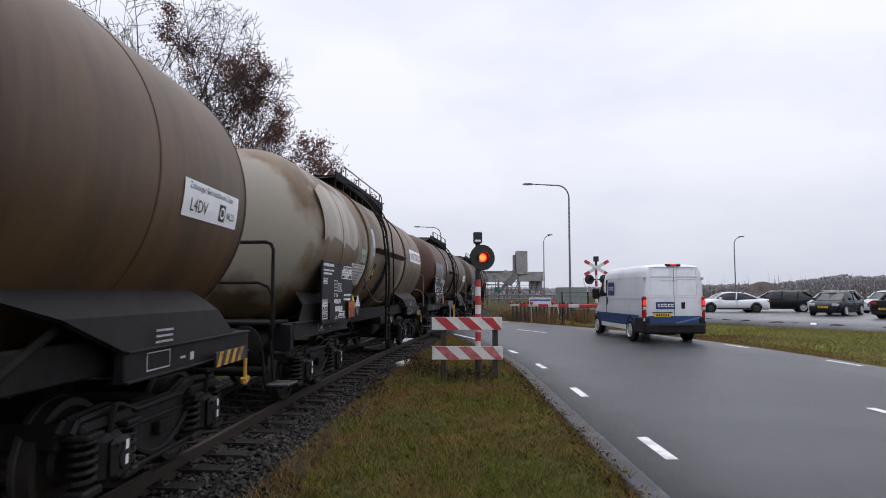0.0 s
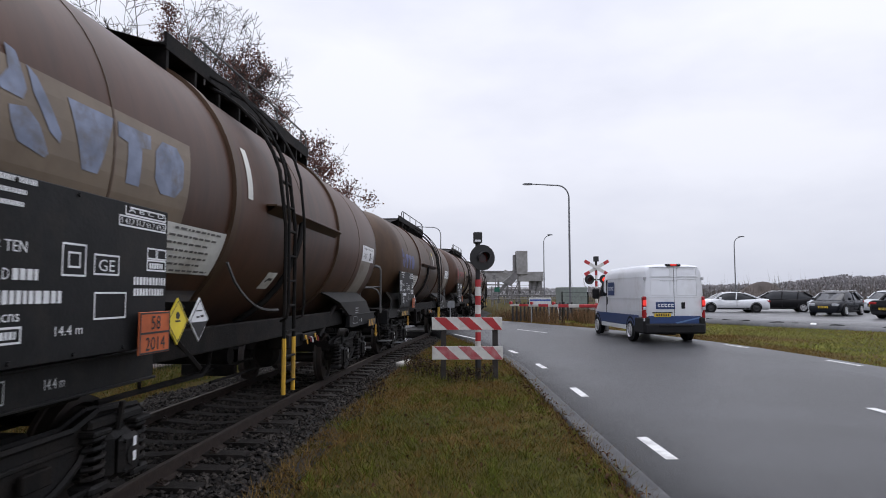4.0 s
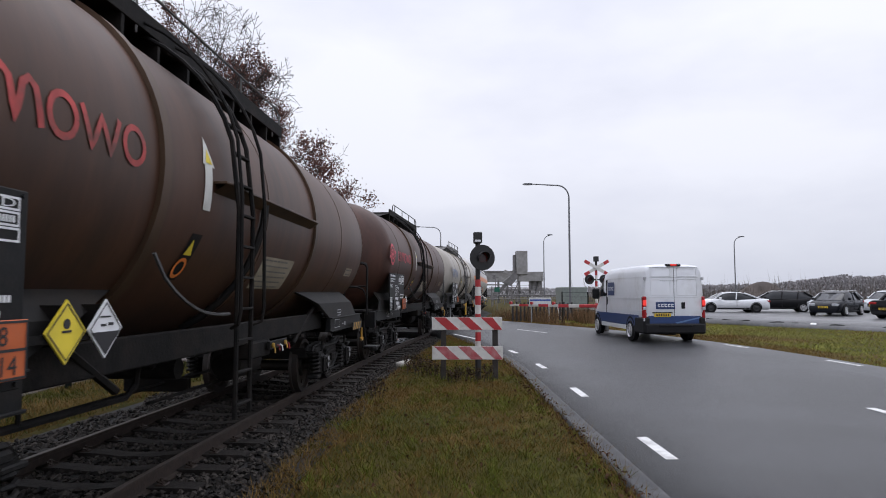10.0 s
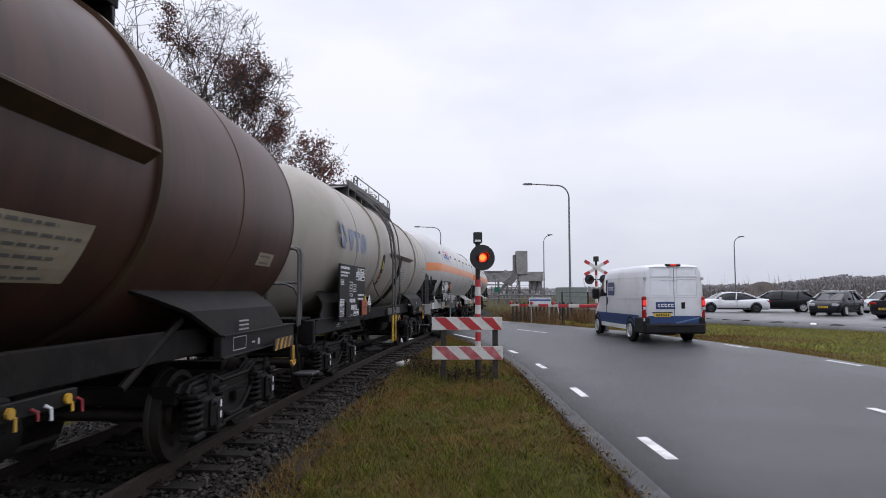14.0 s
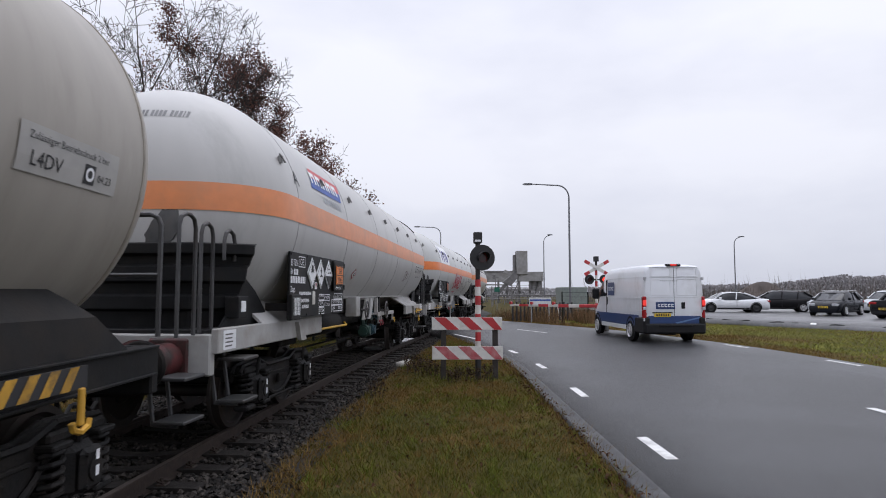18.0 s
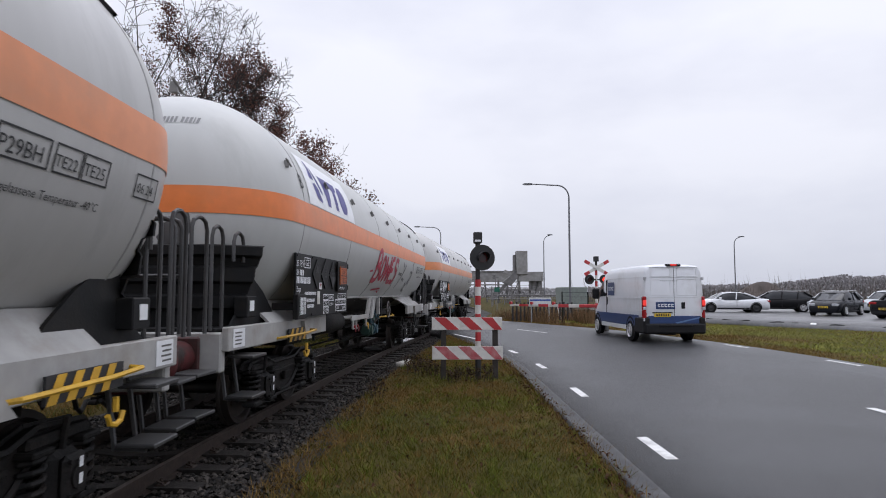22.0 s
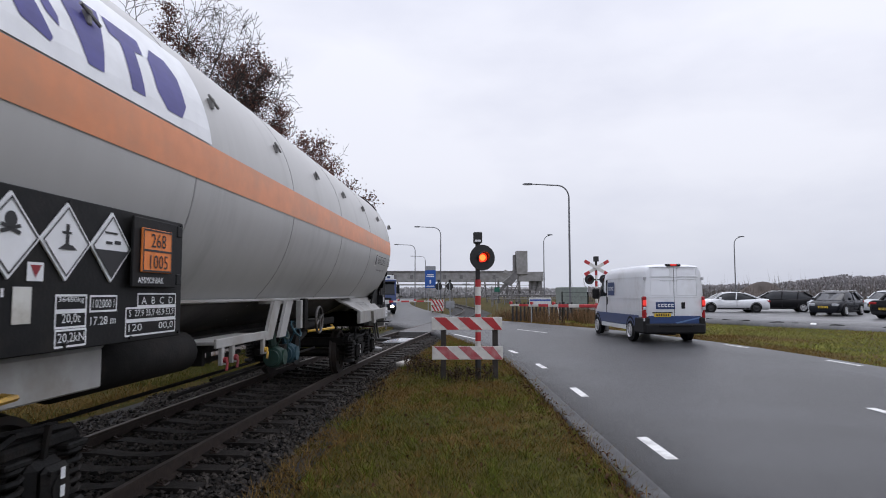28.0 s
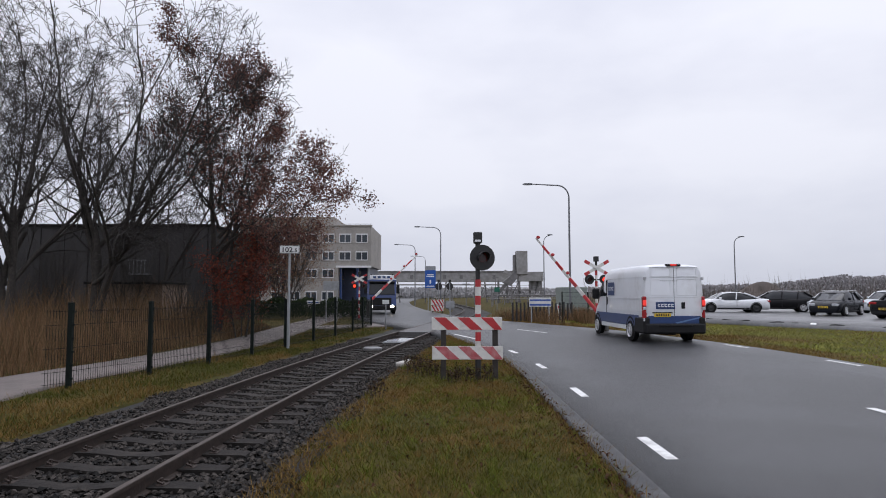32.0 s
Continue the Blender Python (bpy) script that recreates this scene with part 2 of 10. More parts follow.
strip("road", ROAD_LINE, -3.85, 3.75, -0.012, M_ASPHALT, "wet dark grey asphalt road bending over the crossing", "road")
M_RAIL = mat("rusty_rail", (0.0288, 0.0184, 0.0136), 0.7, 0.2, vary=0.35, scale=14, bump=0.2)
M_RAIL_TOP = mat("worn_rail_head", (0.062, 0.048, 0.040), 0.55, 0.3, vary=0.2, scale=8)
# near-black sheet: the shade in the gaps between stones is its colour
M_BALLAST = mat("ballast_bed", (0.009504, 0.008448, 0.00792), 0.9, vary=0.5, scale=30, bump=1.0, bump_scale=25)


def rails():
    ys = np.concatenate([np.arange(-12, 45, 0.5), np.arange(45, 150, 3.0)])
    web = [(-0.07, -0.172), (-0.07, -0.160), (-0.012, -0.145), (-0.010, -0.05), (-0.036, -0.038), (-0.036, -0.004), (-0.028, 0.0),
           (0.028, 0.0), (0.036, -0.004), (0.036, -0.038), (0.010, -0.05), (0.012, -0.145), (0.07, -0.160), (0.07, -0.172)]
    for lat in (0.7525, -0.7525):
        v, f = [], []
        for y in ys:
            for o, z in web:
                v.append(on_track(float(y), lat + o, z))
        n = len(web)
        for i in range(len(ys) - 1):
            for k in range(n - 1):
                f.append((n * i + k, n * i + k + 1, n * i + n + k + 1, n * i + n + k))
        me = raw_mesh("rail", v, f, M_RAIL, False)
        me.materials.append(M_RAIL_TOP)
        for q in me.polygons:
            if q.index % (n - 1) == 6:
                q.material_index = 1
        tagged(new("rail", me), "rusty steel rail with a worn head", "rail", "rails of the track", "structure")
    line = [on_track(float(y)).to_2d() for y in np.concatenate([np.arange(-12, 60, 1.0), np.arange(60, 150, 5.0)])]
    strip("ballast_bed", line, -2.0, 2.0, -0.19, M_BALLAST, "ballast bed coloured near black for the shaded gaps between its stones", "ballast", 0.0)


rails()


def sleepers():
    """Dark sleepers with their rail clips, laid into the ballast."""
    bed = bpy.data.objects["ballast_bed"]
    m_sl = mat("weathered_sleeper", (0.01901, 0.01637, 0.01478), 0.85, spec=0.2, vary=0.3, scale=8, dirt=(0.035, 0.03, 0.026), dirt_amount=0.5, dirt_scale=3, bump=0.5, rnd=0.25)
    body = Shape()
    body.prism([(-1.26, -0.30), (-1.26, -0.142), (-1.22, -0.132), (-0.95, -0.130), (-0.55, -0.128), (-0.40, -0.134), (-0.2, -0.158), (0.2, -0.158), (0.40, -0.134), (0.55, -0.128), (0.95, -0.130), (1.22, -0.132), (1.26, -0.142), (1.26, -0.30)], -0.105, 0.105)
    body = body.mesh("sleeper", m_sl, 0)
    clip = Shape().box(-0.05, -0.06, -0.03, 0.05, 0.06, 0.012, 0.01).tube([(-0.035, -0.05, 0.02), (0.035, -0.03, 0.035), (0.035, 0.03, 0.035), (-0.035, 0.05, 0.02)], 0.011, 5)
    clip.cyl((0.01, 0, 0.01), (0.01, 0, 0.06), 0.018, 6)
    clip = clip.mesh("rail_clip", M_RAIL)
    y = -4.0
    rng = random.Random(4)
    while y < 27.4:
        p = on_track(y)
        turn = math.degrees(-math.atan(track_x(y)[1])) + rng.uniform(-0.8, 0.8)
        sl = part("sleeper", body, None, bed, "", pose(p.x, p.y, rng.uniform(-0.006, 0.004), 0, 0, turn))
        if y > 2.5:
            for x in (0.7525, -0.7525):
                for d in (-1, 1):
                    part("rail_clip", clip, None, sl, "", pose(x + d * 0.115, 0, -0.128, 0, 0, 180 if d > 0 else 0))
        y += 0.6


sleepers()


def stones():
    """Crushed stone between and beside the sleepers."""
    rng = np.random.default_rng(5)
    n = 42000
    y = 1.5 + 24.5 * rng.random(n) ** 1.35
    lat = rng.uniform(-2.25, 2.25, n)
    keep = np.abs(lat) < 1.95 + 0.25 * np.sin(y * 2.3) * np.sin(y * 0.9 + lat)
    y, lat = y[keep], lat[keep]
    n = len(y)
    keep = np.abs(np.abs(lat) - 0.7525) > 0.075
    y, lat = y[keep], lat[keep]
    n = len(y)
    size = rng.uniform(0.016, 0.043, n)
    size[rng.random(n) < 0.03] *= 1.5
    edge = np.clip((np.abs(lat) - 1.5) / 0.6, 0, 1)
    q = np.clip(y, Y_LOW, Y_HIGH)
    slope = C1 + 2 * C2 * q + 3 * C3 * q * q
    xc = C0 + C1 * q + C2 * q * q + C3 * q ** 3
    nn = np.hypot(1, slope)
    on_sleeper = np.abs(((y + 4.0 + 0.3) % 0.6) - 0.3) < 0.135
    keep = ~(on_sleeper & (np.abs(lat) < 1.25) & (rng.random(n) < 0.965))
    p = np.stack([xc + lat / nn, y - lat * slope / nn, -0.185 + 0.02 * rng.random(n) - 0.02 * edge + 0.35 * size], 1)[keep]
    size = size[keep]
    n = len(p)
    octa = np.array([(1, 0, 0), (0, 1, 0), (-1, 0, 0), (0, -1, 0), (0, 0, 1), (0, 0, -1)], float)
    tri = np.array([(0, 1, 4), (1, 2, 4), (2, 3, 4), (3, 0, 4), (1, 0, 5), (2, 1, 5), (3, 2, 5), (0, 3, 5)])
    sc = rng.uniform(0.6, 1.3, (n, 6, 1)) * np.array([1, 1, 0.75])
    a = rng.uniform(0, 6.28, n)
    b = rng.uniform(-0.7, 0.7, n)
    v = octa[None] * sc * size[:, None, None]
    x1 = v[..., 0] * np.cos(b)[:, None] + v[..., 2] * np.sin(b)[:, None]
    z1 = -v[..., 0] * np.sin(b)[:, None] + v[..., 2] * np.cos(b)[:, None]
    x2 = x1 * np.cos(a)[:, None] - v[..., 1] * np.sin(a)[:, None]
    y2 = x1 * np.sin(a)[:, None] + v[..., 1] * np.cos(a)[:, None]
    v = np.stack([x2, y2, z1], -1) + p[:, None]
    f = tri[None] + 6 * np.arange(n)[:, None, None]
    m = mat("ballast_stone", (0.031, 0.0268, 0.0235), 0.85, vary=0.3, scale=20, island=0.95, spec=0.2)
    ob = new("ballast_stones", raw_mesh("ballast_stones", v.reshape(-1, 3), f.reshape(-1, 3), m))
    tagged(ob, "loose grey and brown crushed stones between the sleepers", "ballast", kind="stuff")


stones()

M_PAINT_WHITE = mat("road_marking", (0.62, 0.62, 0.60), 0.6, vary=0.12, scale=20, dirt=(0.25, 0.25, 0.25), dirt_amount=0.45, dirt_scale=5)


def marking(name, pts, width, label, nseg=6):
    """A painted stroke on the road along a line."""
    v, f = [], []
    for i in range(nseg + 1):
        p = Vector(pts[0]).lerp(Vector(pts[1]), i / nseg)
        d = (Vector(pts[1]) - Vector(pts[0])).normalized()
        r = Vector((d.y, -d.x)) * width / 2
        for q in (p - r, p + r):
            v.append((q.x, q.y, bank(q.x) - 0.007))
    for i in range(nseg):
        f.append((2 * i, 2 * i + 1, 2 * i + 3, 2 * i + 2))
    tagged(new(name, raw_mesh(name, v, f, M_PAINT_WHITE)), label, "road marking", "road markings", "structure")


def road_marks():
    def beside(y, off):
        best = min(ROAD_LINE, key=lambda q: abs(q.y - y))
        i = ROAD_LINE.index(best)
        d = (ROAD_LINE[min(i + 1, len(ROAD_LINE) - 1)] - ROAD_LINE[max(i - 1, 0)]).normalized()
        a = best + d * ((y - best.y) / d.y)
        return a + Vector((d.y, -d.x)) * off
    for y in (-0.85, 2.55, 6.52, 10.42, 14.45, 18.3):
        marking("edge_dash", (beside(y, -3.22), beside(y + 1.0, -3.22)), 0.13, "white edge line dash painted on the asphalt")
    marking("edge_line", (beside(24.3, -3.2), beside(27.8, -3.25)), 0.13, "white edge line before the crossing")
    for y in (13.6, 17.9, 22.2):
        marking("edge_dash", (beside(y, 3.45), beside(y + 1.1, 3.45)), 0.13, "white edge line dash painted on the asphalt")
    for y in (6.2, 26.5):
        marking("centre_dash", (beside(y, 0.47), beside(y + 2.8, 0.47)), 0.13, "white centre line dash painted on the asphalt")


road_marks()
strip("road_shoulder", [Vector((1.72, y)) for y in np.arange(-6, 14.1, 1.0)] + [Vector((1.66, 16)), Vector((1.5, 18.2))], -0.05, 0.17, -0.006,
      mat("pale_road_edge", (0.060, 0.060, 0.062), 0.7, vary=0.4, scale=14, dirt=(0.030, 0.030, 0.032), dirt_amount=0.9, dirt_scale=2.5, bump=0.4), "pale worn strip along the road edge", "road edge")

# path beyond the fence, parking ground, crossing deck
PATH = smooth_line([(-8.0, -5), (-8.05, 6), (-8.6, 12.5), (-7.9, 17), (-7.5, 21), (-7.45, 26), (-7.75, 31), (-8.2, 38), (-8.6, 46), (-9.5, 60)])
M_PATH = mat("pale_path", (0.125, 0.103, 0.094), 0.75, vary=0.2, scale=25, dirt=(0.085, 0.073, 0.066), dirt_amount=0.5, dirt_scale=1.2, bump=0.2)
strip("path", PATH, -1.0, 1.0, -0.105, M_PATH, "pale pinkish asphalt cycle path", "path", 0.0)
strip("side_path", smooth_line([(-7.0, 33), (-5.6, 34.5), (-3.9, 36), (-2.6, 38.5)]), -1.3, 1.3, -0.09, M_PATH, "paved side path to the crossing", "path", 0.0)
M_LOT = mat("parking_ground", (0.085, 0.085, 0.085), 0.35, vary=0.3, scale=4, dirt=(0.16, 0.16, 0.165), dirt_amount=0.5, dirt_scale=0.4, bump=0.3)
strip("parking_ground", smooth_line([(11.5, 60), (12.0, 47), (12.8, 36), (13.7, 30.5), (16, 24), (19.5, 16)], 4), -38, 0.0, 0.0, M_LOT, "grey gravelly parking ground with puddles", "parking ground", 0.40)
deck = Shape()
M_DECK = mat("crossing_deck", (0.075, 0.072, 0.07), 0.6, vary=0.25, scale=12, bump=0.3)
for k in range(9):
    a, b = 28.0 + 1.8 * k, 28.0 + 1.8 * k + 1.78
    v = [on_track(a, -0.66, -0.004), on_track(b, -0.66, -0.004), on_track(b, 0.66, -0.004), on_track(a, 0.66, -0.004)]
    sh = Shape().add([tuple(p) for p in v] + [(p.x, p.y, -0.2) for p in v], [(0, 1, 2, 3), (4, 7, 6, 5), (0, 4, 5, 1), (1, 5, 6, 2), (2, 6, 7, 3), (3, 7, 4, 0)])
    part("deck_panel", sh, M_DECK, bpy.data.objects["road"], "", smooth=0)
# ---- paints of the train ----
M_BLACK = mat("black_paint", (0.0080, 0.0083, 0.0089), 0.55, vary=0.3, dirt=(0.018, 0.016, 0.014), dirt_amount=0.45, dirt_scale=2.5, bump=0.08, spec=0.2)
M_FRAME = mat("grimy_underframe", (0.0065, 0.006, 0.0058), 0.8, vary=0.4, dirt=(0.014, 0.011, 0.009), dirt_amount=0.55, dirt_scale=3.0, bump=0.2, spec=0.2)
M_BOGIE = mat("dusty_bogie_steel", (0.0070, 0.0065, 0.0063), 0.68, vary=0.45, dirt=(0.017, 0.013, 0.0105), dirt_amount=0.5, dirt_scale=4.0, bump=0.3, spec=0.3)
M_STEEL = mat("wheel_steel", (0.022, 0.019, 0.017), 0.6, 0.3, vary=0.35, dirt=(0.03, 0.02, 0.015), dirt_amount=0.7, dirt_scale=4.0)
M_GREY_STEEL = mat("grey_galvanised", (0.095, 0.095, 0.095), 0.55, 0.3, vary=0.3, dirt=(0.065, 0.052, 0.04), dirt_amount=0.5)
M_RAILING = mat("dull_grey_railing", (0.055, 0.055, 0.056), 0.5, 0.3, vary=0.3, dirt=(0.035, 0.03, 0.026), dirt_amount=0.5)
M_YELLOW = mat("yellow_paint", (0.62, 0.36, 0.03), 0.5, vary=0.2, dirt=(0.08, 0.06, 0.04), dirt_amount=0.5)
M_DIRTY_YELLOW = mat("grimy_yellow_paint", (0.46, 0.25, 0.025), 0.6, vary=0.3, dirt=(0.08, 0.055, 0.03), dirt_amount=0.5, dirt_scale=5)
M_RED = mat("red_paint", (0.25, 0.018, 0.025), 0.5, vary=0.2, dirt=(0.1, 0.03, 0.03), dirt_amount=0.4)
M_BUFFER_RED = mat("grimy_red_buffer", (0.085, 0.012, 0.013), 0.6, vary=0.3, dirt=(0.03, 0.018, 0.015), dirt_amount=0.6, dirt_scale=4)
M_WHITE_INK = mat("white_marking", (0.70, 0.71, 0.72), 0.6, vary=0.12)
M_GREY_INK = mat("grey_marking", (0.42, 0.43, 0.44), 0.6, vary=0.2)
M_ORANGE_PLATE = mat("orange_plate", (0.72, 0.20, 0.04), 0.5, vary=0.15)
M_DULL_ORANGE = mat("weathered_orange_plate", (0.46, 0.10, 0.025), 0.55, vary=0.3, dirt=(0.15, 0.06, 0.03), dirt_amount=0.5)
M_PLACARD = mat("white_placard", (0.72, 0.73, 0.74), 0.5, vary=0.08)
M_PLACARD_YELLOW = mat("yellow_placard", (0.70, 0.55, 0.04), 0.5, vary=0.12)
M_INK = mat("black_marking", (0.02, 0.02, 0.022), 0.6, vary=0.1)
M_PRINT = mat("small_grey_print", (0.11, 0.105, 0.10), 0.6, vary=0.2)
M_STICKER = mat("pale_sticker", (0.60, 0.60, 0.56), 0.55, vary=0.1, dirt=(0.3, 0.27, 0.22), dirt_amount=0.4)
M_PURPLE = mat("violet_lettering", (0.055, 0.05, 0.22), 0.5, vary=0.15)
M_FADED_PURPLE = mat("faded_violet_lettering", (0.075, 0.085, 0.19), 0.6, vary=0.3)
M_RED_LOGO = mat("faded_red_lettering", (0.40, 0.045, 0.04), 0.6, vary=0.3, dirt=(0.12, 0.04, 0.03), dirt_amount=0.5, dirt_scale=4)
M_RED_LOGO_B = mat("red_lettering", (0.50, 0.05, 0.07), 0.55, vary=0.15)
M_BAND = mat("orange_band", (0.70, 0.25, 0.10), 0.4, vary=0.06, dirt=(0.55, 0.24, 0.12), dirt_amount=0.5, dirt_scale=0.8)
M_BAND_FRESH = mat("fresh_orange_band", (0.74, 0.20, 0.05), 0.38, vary=0.06, dirt=(0.6, 0.2, 0.07), dirt_amount=0.4, dirt_scale=0.8)
M_BLUE = mat("blue_marking", (0.03, 0.08, 0.32), 0.5, vary=0.15)
M_LOGO_WHITE = mat("logo_white", (0.76, 0.77, 0.78), 0.45, vary=0.05)
M_GRAFFITI = mat("red_spray_paint", (0.42, 0.03, 0.06), 0.5, vary=0.2)
M_TAG = mat("dark_spray_paint", (0.075, 0.014, 0.022), 0.5, vary=0.2)
M_GRAFFITI_GREY = mat("grey_spray_paint", (0.18, 0.18, 0.18), 0.5, vary=0.3)
M_TEAL = mat("blue_valve_cover", (0.016, 0.055, 0.075), 0.6, vary=0.3, bump=0.3)
# white paint greyed to hold the shade under the tanks, plus dirt patches
M_FRAME_WHITE = mat("shade_greyed_white_underframe", (0.344, 0.34, 0.328), 0.5, vary=0.10, dirt=(0.25, 0.23, 0.20), dirt_amount=0.5, dirt_scale=1.6)


def tank_paint(name, base, low, rough=0.42, streak=0.5, patch=None, vary=0.14):
    """Painted steel with run-down streaks, and grime that settled on it in clouds."""
    m = mat(name, base, rough, vary=vary, scale=3.0, dirt=low, dirt_amount=streak, dirt_scale=0.9, bump=0.03, bump_scale=9.0,
            stretch=(1.6, 0.8, 0.35), spec=0.3)
    if patch:
        n, l = m.node_tree.nodes, m.node_tree.links
        b = n["Principled BSDF"]
        src = b.inputs["Base Color"].links[0].from_socket
        tc, mp = n.new("ShaderNodeTexCoord"), n.new("ShaderNodeMapping")
        mp.inputs["Scale"].default_value = (0.55, 0.3, 0.28)
        tex = n.new("ShaderNodeTexNoise")
        tex.inputs["Scale"].default_value, tex.inputs["Detail"].default_value = 1.6, 7.0
        rp = n.new("ShaderNodeValToRGB")
        rp.color_ramp.elements[0].position, rp.color_ramp.elements[1].position = 0.52, 0.6
        mx = n.new("ShaderNodeMix")
        mx.data_type = "RGBA"
        mx.inputs["B"].default_value = (*patch, 1)
        l.new(tc.outputs["Object"], mp.inputs["Vector"])
        l.new(mp.outputs["Vector"], tex.inputs["Vector"])
        l.new(tex.outputs["Fac"], rp.inputs["Fac"])
        l.new(rp.outputs["Color"], mx.inputs["Factor"])
        l.new(src, mx.inputs["A"])
        l.new(mx.outputs["Result"], b.inputs["Base Color"])
    return m


# ---- marks that lie on tanks and boards ----
def on_tank(verts, r, zc, side=-1):
    """Bends flat marks round a tank: u runs along the wagon, w up its side from the middle height."""
    return [(u, side * r * math.cos(w / r), zc + r * math.sin(w / r)) for u, w in verts]


def tank_patch(u0, u1, w0, w1, r, zc, skew=0.0):
    n = max(3, int(abs(w1 - w0) / 0.12) + 2)
    s = Shape()
    v, f = [], []
    for i in range(n):
        w = w0 + (w1 - w0) * i / (n - 1)
        k = skew * i / (n - 1)
        v += on_tank([(u0 + k, w), (u1 + k, w)], r, zc)
    for i in range(n - 1):
        f.append((2 * i, 2 * i + 1, 2 * i + 3, 2 * i + 2))
    return s.add(v, f)


def bent(verts, faces, r, zc):
    """Cuts flat shapes into narrow courses, so that they follow the tank's curve."""
    bm = bmesh.new()
    vs = [bm.verts.new((p[0], p[1], 0)) for p in verts]
    for q in faces:
        bm.faces.new([vs[i] for i in q])
    w0, w1 = min(p[1] for p in verts), max(p[1] for p in verts)
    n = int((w1 - w0) / 0.07)
    for k in range(1, n + 1):
        bmesh.ops.bisect_plane(bm, geom=bm.verts[:] + bm.edges[:] + bm.faces[:], plane_co=(0, w0 + (w1 - w0) * k / (n + 1), 0), plane_no=(0, 1, 0))
    bm.verts.index_update()
    s = Shape().add(on_tank([(p.co.x, p.co.y) for p in bm.verts], r, zc), [tuple(p.index for p in q.verts) for q in bm.faces])
    bm.free()
    return s


def tank_text(text, size, u, w, r, zc):
    v, f = letters(text, size)
    return bent([(u + p[0], w + p[1]) for p in v], f, r, zc)


def tank_poly(polys, r, zc):
    """Flat shapes as lists of quads in (u, w), bent round the tank."""
    s = Shape()
    for p in polys:
        q = bent(p, [tuple(range(len(p)))], r, zc)
        s.add(q.v, q.f)
    return s


def stroke(points, width, r, zc):
    """A painted brush stroke along points, bent round the tank."""
    s = Shape()
    pts = [Vector(points[0])]
    for a, b in zip(points, points[1:]):
        n = max(1, int((Vector(b) - Vector(a)).length / 0.06))
        pts += [Vector(a).lerp(Vector(b), (k + 1) / n) for k in range(n)]
    v = []
    for i, p in enumerate(pts):
        d = (pts[min(i + 1, len(pts) - 1)] - pts[max(i - 1, 0)]).normalized()
        n = Vector((-d.y, d.x)) * width / 2
        v += [tuple(p + n), tuple(p - n)]
    f = [(2 * i, 2 * i + 1, 2 * i + 3, 2 * i + 2) for i in range(len(pts) - 1)]
    return s.add(on_tank(v, r, zc), f)


def board_text(text, size, u, w, y):
    v, f = letters(text, size)
    return Shape().add([(u + p[0], y, w + p[1]) for p in v], f)


def board_rect(s, u0, w0, u1, w1, y):
    return s.add([(u0, y, w0), (u1, y, w0), (u1, y, w1), (u0, y, w1)], [(0, 1, 2, 3)])


def board_ring(s, u0, w0, u1, w1, y, t=0.012):
    for a in ((u0, w0, u1, w0 + t), (u0, w1 - t, u1, w1), (u0, w0 + t, u0 + t, w1 - t), (u1 - t, w0 + t, u1, w1 - t)):
        board_rect(s, *a, y)
    return s


def board_bars(s, u, w, width, height, y, rng, gap=0.2):
    """A line of writing that cannot be read: short bars."""
    x = u
    while x < u + width - height * 0.3:
        d = height * rng.uniform(0.35, 0.7)
        board_rect(s, x, w, min(x + d, u + width), w + height, y)
        x += d + height * gap
    return s


# ---- running gear ----
GEAR = {}


